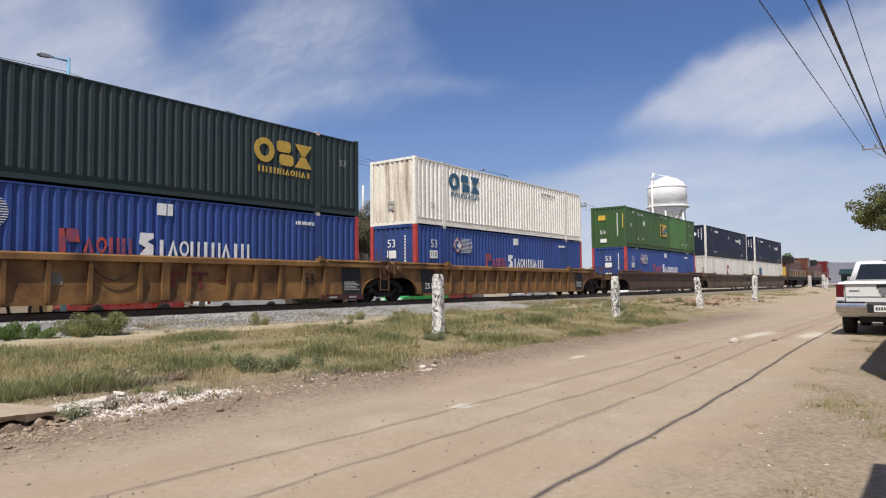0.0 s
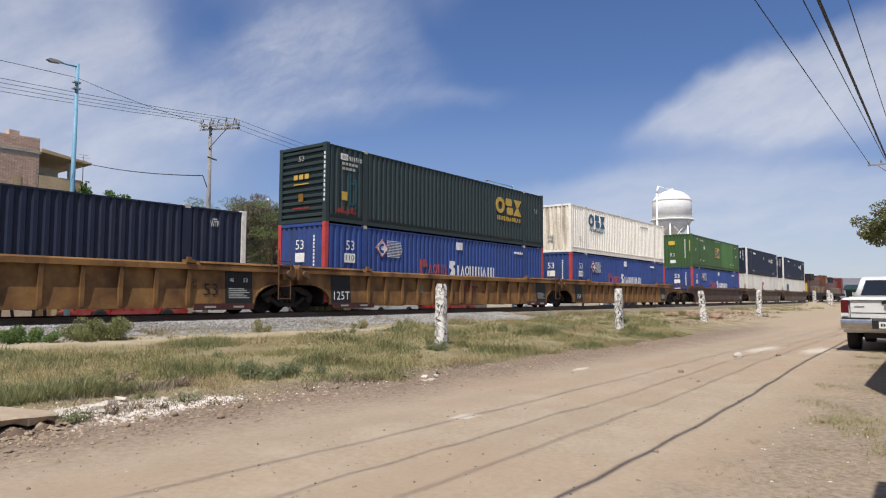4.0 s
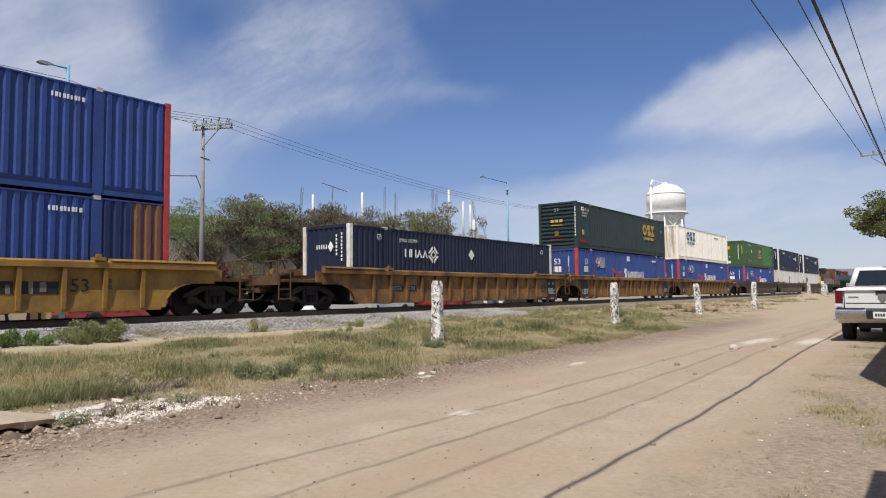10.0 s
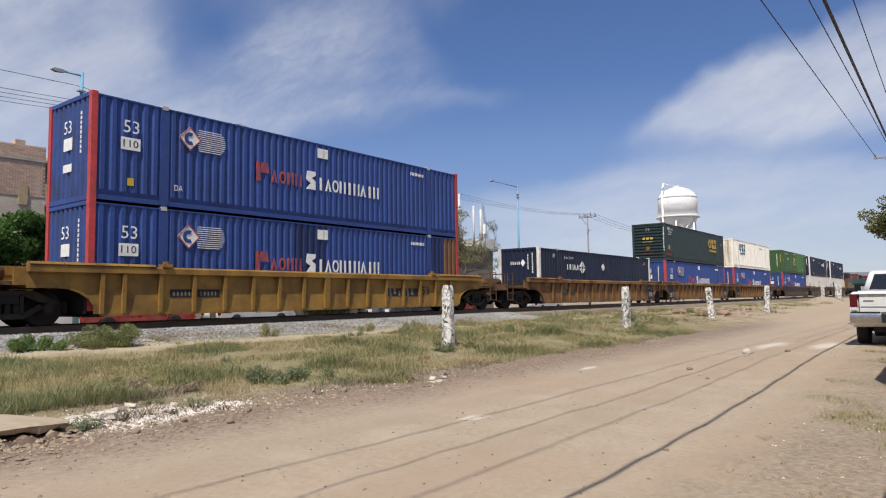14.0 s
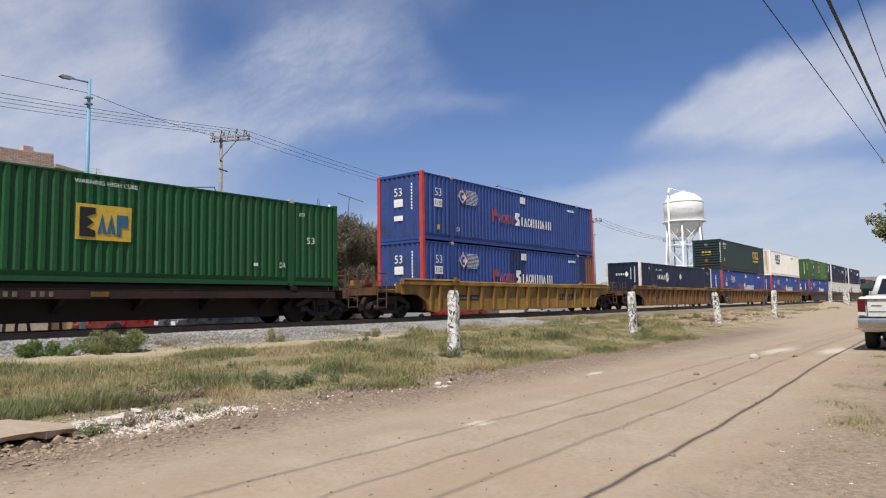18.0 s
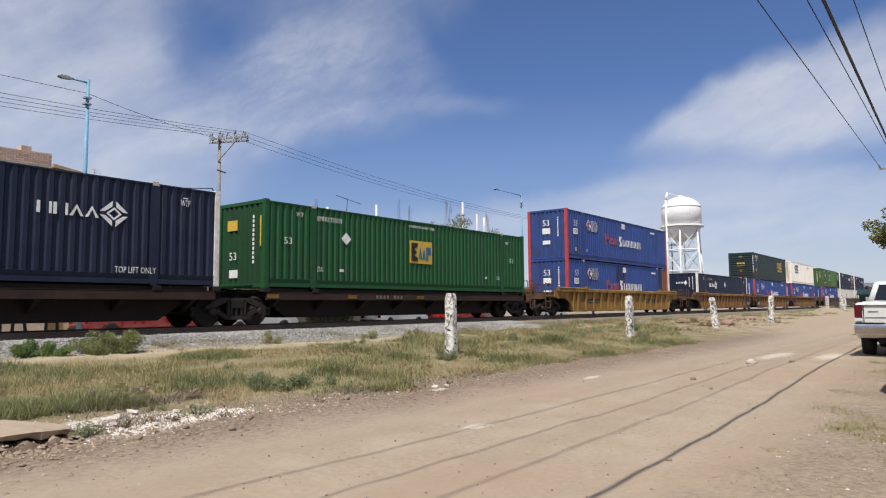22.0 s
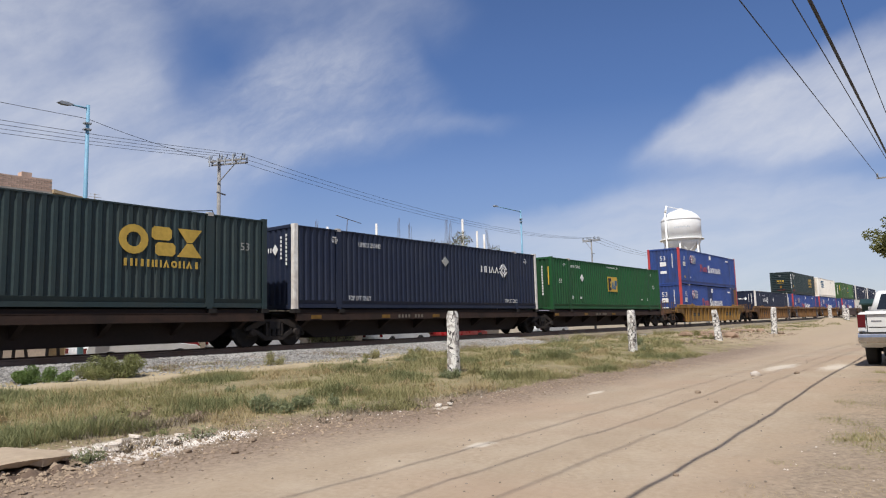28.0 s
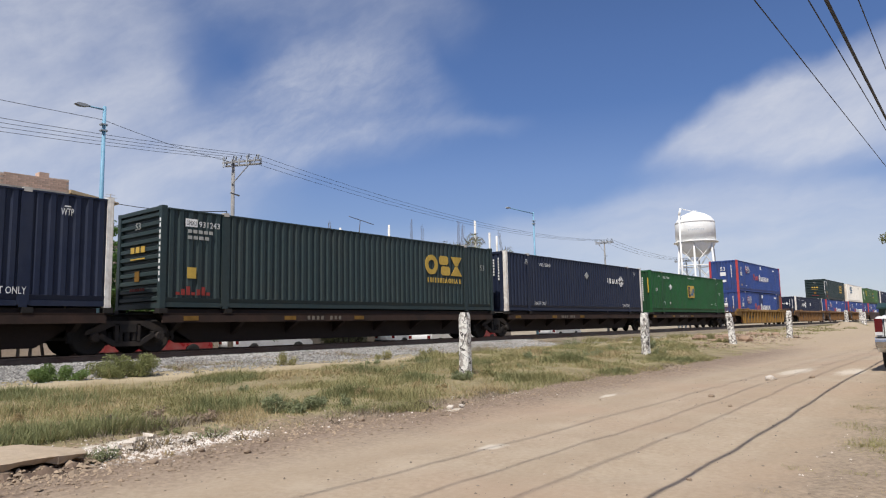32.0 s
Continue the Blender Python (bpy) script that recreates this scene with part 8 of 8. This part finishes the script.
def white_pickup(m):
    """The parked double-cab pick-up; nose towards +x, rear bumper at x = 0."""
    ob = thing("pickup_truck", "dusty white double-cab pickup truck parked on the roadside", "pickup truck", m)
    P = car_paint("white car paint", (0.70, 0.70, 0.68), 0.25)
    xa, xb, r = 1.25, 4.85, 0.40
    low = 0.48
    bedtop = 1.36
    body = [(0.12, 0.62), (0.12 + 0.2, low)] + wheel_arch(xa, r + 0.10, 0.46) + wheel_arch(xb, r + 0.10, 0.46) + [(5.72, low), (5.80, 0.75), (5.78, 1.10), (5.6, 1.20), (4.30, 1.30), (2.18, 1.33), (0.14, bedtop), (0.10, 1.0)]
    bm = extrude_body(body, 1.0, 0.03, 0.8)
    bmesh.ops.triangulate(bm, faces=[f for f in bm.faces if len(f.verts) > 4])
    part("body", bm, P, ob)
    cab = [(2.12, 1.30), (4.55, 1.28), (3.95, 1.84), (3.70, 1.93), (2.55, 1.95), (2.36, 1.90)]
    part("cabin", extrude_body(cab, 0.97, 0.28, 1.3), P, ob)
    bm = bmesh.new()
    quad(bm, (2.14, -0.80, 1.42), (2.14, 0.80, 1.42), (2.33, 0.68, 1.84), (2.33, -0.68, 1.84))
    part("rear_window", bm, M_GLASS, ob)
    bm = bmesh.new()
    quad(bm, (4.50, -0.84, 1.36), (4.50, 0.84, 1.36), (4.02, 0.72, 1.82), (4.02, -0.72, 1.82))
    part("windscreen", bm, M_GLASS, ob)
    for side in (-1, 1):
        for x0, x1, t0, t1 in ((2.42, 3.18, 2.55, 3.16), (3.26, 4.32, 3.26, 3.90)):
            bm = bmesh.new()
            quad(bm, (x0, side * 0.972, 1.36), (x1, side * 0.972, 1.36), (t1, side * 0.835, 1.82), (t0, side * 0.835, 1.82))
            part("side_window", bm, M_GLASS, ob)
        boxes_part("tail_light", [(0.085, 0.22, *sorted((side * 0.84, side * 1.008)), 0.98, 1.30)], M_TAIL, ob, "red tail lamp")
        boxes_part("lamp_foot", [(0.088, 0.21, *sorted((side * 0.86, side * 1.006)), 0.90, 0.975)], M_LAMP_CLEAR, ob)
        boxes_part("headlight", [(5.70, 5.80, *sorted((side * 0.60, side * 0.98)), 0.92, 1.12)], M_LAMP_CLEAR, ob)
        bm = bmesh.new()
        box(bm, 4.10, 4.30, *sorted((side * 1.0, side * 1.22)), 1.30, 1.52)
        part("mirror", bm, P, ob)
        for x in (xa, xb):
            road_wheel(ob, x, side * 0.86, r, 0.27, side)
        for x in (2.95, 3.95):
            boxes_part("door_handle", [(x, x + 0.2, *sorted((side * 0.995, side * 1.02)), 1.12, 1.16)], M_CHROME, ob)
        boxes_part("rocker", [(1.85, 4.25, *sorted((side * 0.90, side * 0.99)), 0.40, 0.50)], M_PLASTIC, ob)
    boxes_part("tailgate", [(0.075, 0.115, -0.80, 0.80, 0.86, 1.345)], P, ob)
    bm = bmesh.new()
    prism(bm, [(0.03, 1.30), (0.16, 1.30), (0.16, 1.385), (0.06, 1.375)], "y", -0.82, 0.82)
    part("tailgate_spoiler", bm, P, ob)
    # creases as dark strips, their shade put into the colour
    for z in (0.975, 1.288):
        boxes_part("tailgate_groove", [(0.068, 0.078, -0.78, 0.78, z, z + 0.018)], M_PLASTIC, ob)
    for side in (-1, 1):
        boxes_part("gate_gap", [(0.080, 0.12, *sorted((side * 0.803, side * 0.818)), 0.87, 1.34)], M_PLASTIC, ob)
    boxes_part("tailgate_handle", [(0.055, 0.08, -0.14, 0.14, 1.20, 1.28)], M_PLASTIC, ob)
    bm = bmesh.new()
    prism(bm, [(-0.10, 1.13), (-0.0, 1.00), (0.10, 1.13), (0.08, 1.21), (-0.08, 1.21)], "x", 0.05, 0.076)
    part("badge", bm, M_CHROME, ob)
    boxes_part("badge_plate", [(0.066, 0.076, 0.50, 0.72, 1.12, 1.15)], M_CHROME, ob)
    for ya, yb in ((0.34, 1.0), (-1.0, -0.34)):
        bm = bmesh.new()
        prism(bm, [(-0.03, 0.60), (0.14, 0.59), (0.16, 0.84), (-0.02, 0.855), (-0.085, 0.84), (-0.115, 0.80), (-0.125, 0.745), (-0.115, 0.69), (-0.08, 0.64)], "y", ya, yb)
        part("rear_bumper", bm, M_CHROME, ob, "chrome rear bumper")
        ym = (ya + yb) / 2
        boxes_part("bumper_pad", [(-0.100, 0.10, ym - 0.30, ym + 0.30, 0.8415, 0.868)], M_PLASTIC, ob)
    boxes_part("bumper_step", [(-0.08, 0.15, -0.34, 0.34, 0.60, 0.80)], M_PLASTIC, ob)
    boxes_part("plate", [(-0.092, -0.081, -0.20, 0.20, 0.62, 0.78)], M_LETTER_WHITE, ob, "white plate with plain bars")
    boxes_part("plate_marking", [(-0.097, -0.0925, -0.15 + 0.055 * k, -0.115 + 0.055 * k, 0.665, 0.735) for k in range(6)], M_LETTER_BLACK, ob)
    boxes_part("chassis", [(0.3, 5.4, -0.55, 0.55, 0.36, 0.52)], M_PLASTIC, ob)
    bm = bmesh.new()
    rod(bm, (xa, -0.75, 0.40), (xa, 0.75, 0.40), 0.06, sides=8)
    rod(bm, (xa - 0.02, -0.12, 0.40), (xa - 0.02, 0.12, 0.40), 0.17, sides=12)
    part("rear_axle", bm, M_PLASTIC, ob)
    boxes_part("roof_lamp", [(2.40, 2.46, -0.16, 0.16, 1.885, 1.935)], M_TAIL, ob)
    return ob


white_pickup(pose(20.1, 1.24, ground_z(21.4, 1.4) - 0.005, 0, 0, -1.0) @ Matrix.Scale(1.035, 4))
hatch = sedan("white hatchback parked ahead with its dark tailgate raised", car_paint("white hatchback paint", (0.70, 0.70, 0.68)), pose(35.6, 2.95, ground_z(36, 3.0)))
bm = bmesh.new()
prism(bm, [(-0.55, 1.78), (0.05, 1.98), (0.50, 1.46), (0.46, 1.42), (0.02, 1.90), (-0.55, 1.72)], "y", -0.2, 0.88)
part("raised_tailgate", bm, surface("dark tailgate", (0.02, 0.045, 0.04), 0.4, bump=0), hatch, "dark green raised tailgate")
FARY = 28.3
sedan("red pickup truck parked on the far road", car_paint("red car paint", (0.33, 0.014, 0.018)), pose(12.5, FARY, 0.22), "parked cars", "pickup truck", 1.6, 4.8, True)
sedan("white car parked on the far road", car_paint("white saloon paint", (0.68, 0.68, 0.68)), pose(18.7, FARY, 0.22), "parked cars")
sedan("white car parked on the far road", bpy.data.materials["white saloon paint"], pose(29.6, FARY + 0.2, 0.22), "parked cars")
sedan("red car parked on the far road", bpy.data.materials["red car paint"], pose(35.9, FARY, 0.22), "parked cars")
sedan("white car parked on the far road", bpy.data.materials["white saloon paint"], pose(48.4, FARY, 0.22), "parked cars")
boxes = [(20.9, 22.8), (36.0, 39.5)]
for x0, x1 in boxes:
    bm = bmesh.new()
    box(bm, x0, x1, 32.2, 32.4, 0.15, 1.25)
    solo("garden_wall", bm, M_WHITE_WALL, "low white painted wall behind the far road", "wall")
TRAFFIC = []
c = sedan("dark blue pickup truck driving on the far road", car_paint("dark blue car paint", (0.02, 0.03, 0.05)), pose(0, 0, 0), "cars on the far road", "pickup truck", 1.55, 5.0, True)
TRAFFIC.append((c, 25.4, 0.2, 180, [(t, 19.4 - 3.2 * (t - 18)) for t in (0, 10, 18, 25, 32)]))
c = sedan("white car driving on the far road", car_paint("white moving car paint", (0.70, 0.70, 0.70)), pose(0, 0, 0), "cars on the far road")
TRAFFIC.append((c, 25.2, 0.2, 0, [(t, 11.0 + 4.5 * (t - 28)) for t in (0, 10, 20, 28, 32)]))
c = sedan("white car driving on the far road", bpy.data.materials["white moving car paint"], pose(0, 0, 0), "cars on the far road")
TRAFFIC.append((c, 25.4, 0.2, 180, [(t, 15.0 - 4.0 * (t - 13)) for t in (0, 7, 13, 20, 32)]))
c = sedan("bright green and white taxi driving on the far road", car_paint("green taxi paint", (0.02, 0.30, 0.07)), pose(0, 0, 0), "cars on the far road")
TRAFFIC.append((c, 25.4, 0.2, 180, [(t, 15.1 - 10.8 * (t - 1.7)) for t in (0, 4, 10, 20, 32)]))


# ---------- what moves ----------
def motions():
    for ob, s, y, z in ROLLING:
        walk(ob, [(t, pose(s + x, y, z)) for t, x in TRAIN])
    steps = [i * 0.16 for i in range(int(32.0 / 0.16) + 1)]
    turned = [travelled(t) / 0.455 for t in steps]
    for w, x in WHEELS:
        walk(w, [(t, Matrix.Translation((x, 0, 0.455)) @ Matrix.Rotation(a, 4, "Y")) for t, a in zip(steps, turned)])
    for ob, y, z, turn, rows in TRAFFIC:
        walk(ob, [(t, pose(x, y, z, 0, 0, turn)) for t, x in rows])


motions()
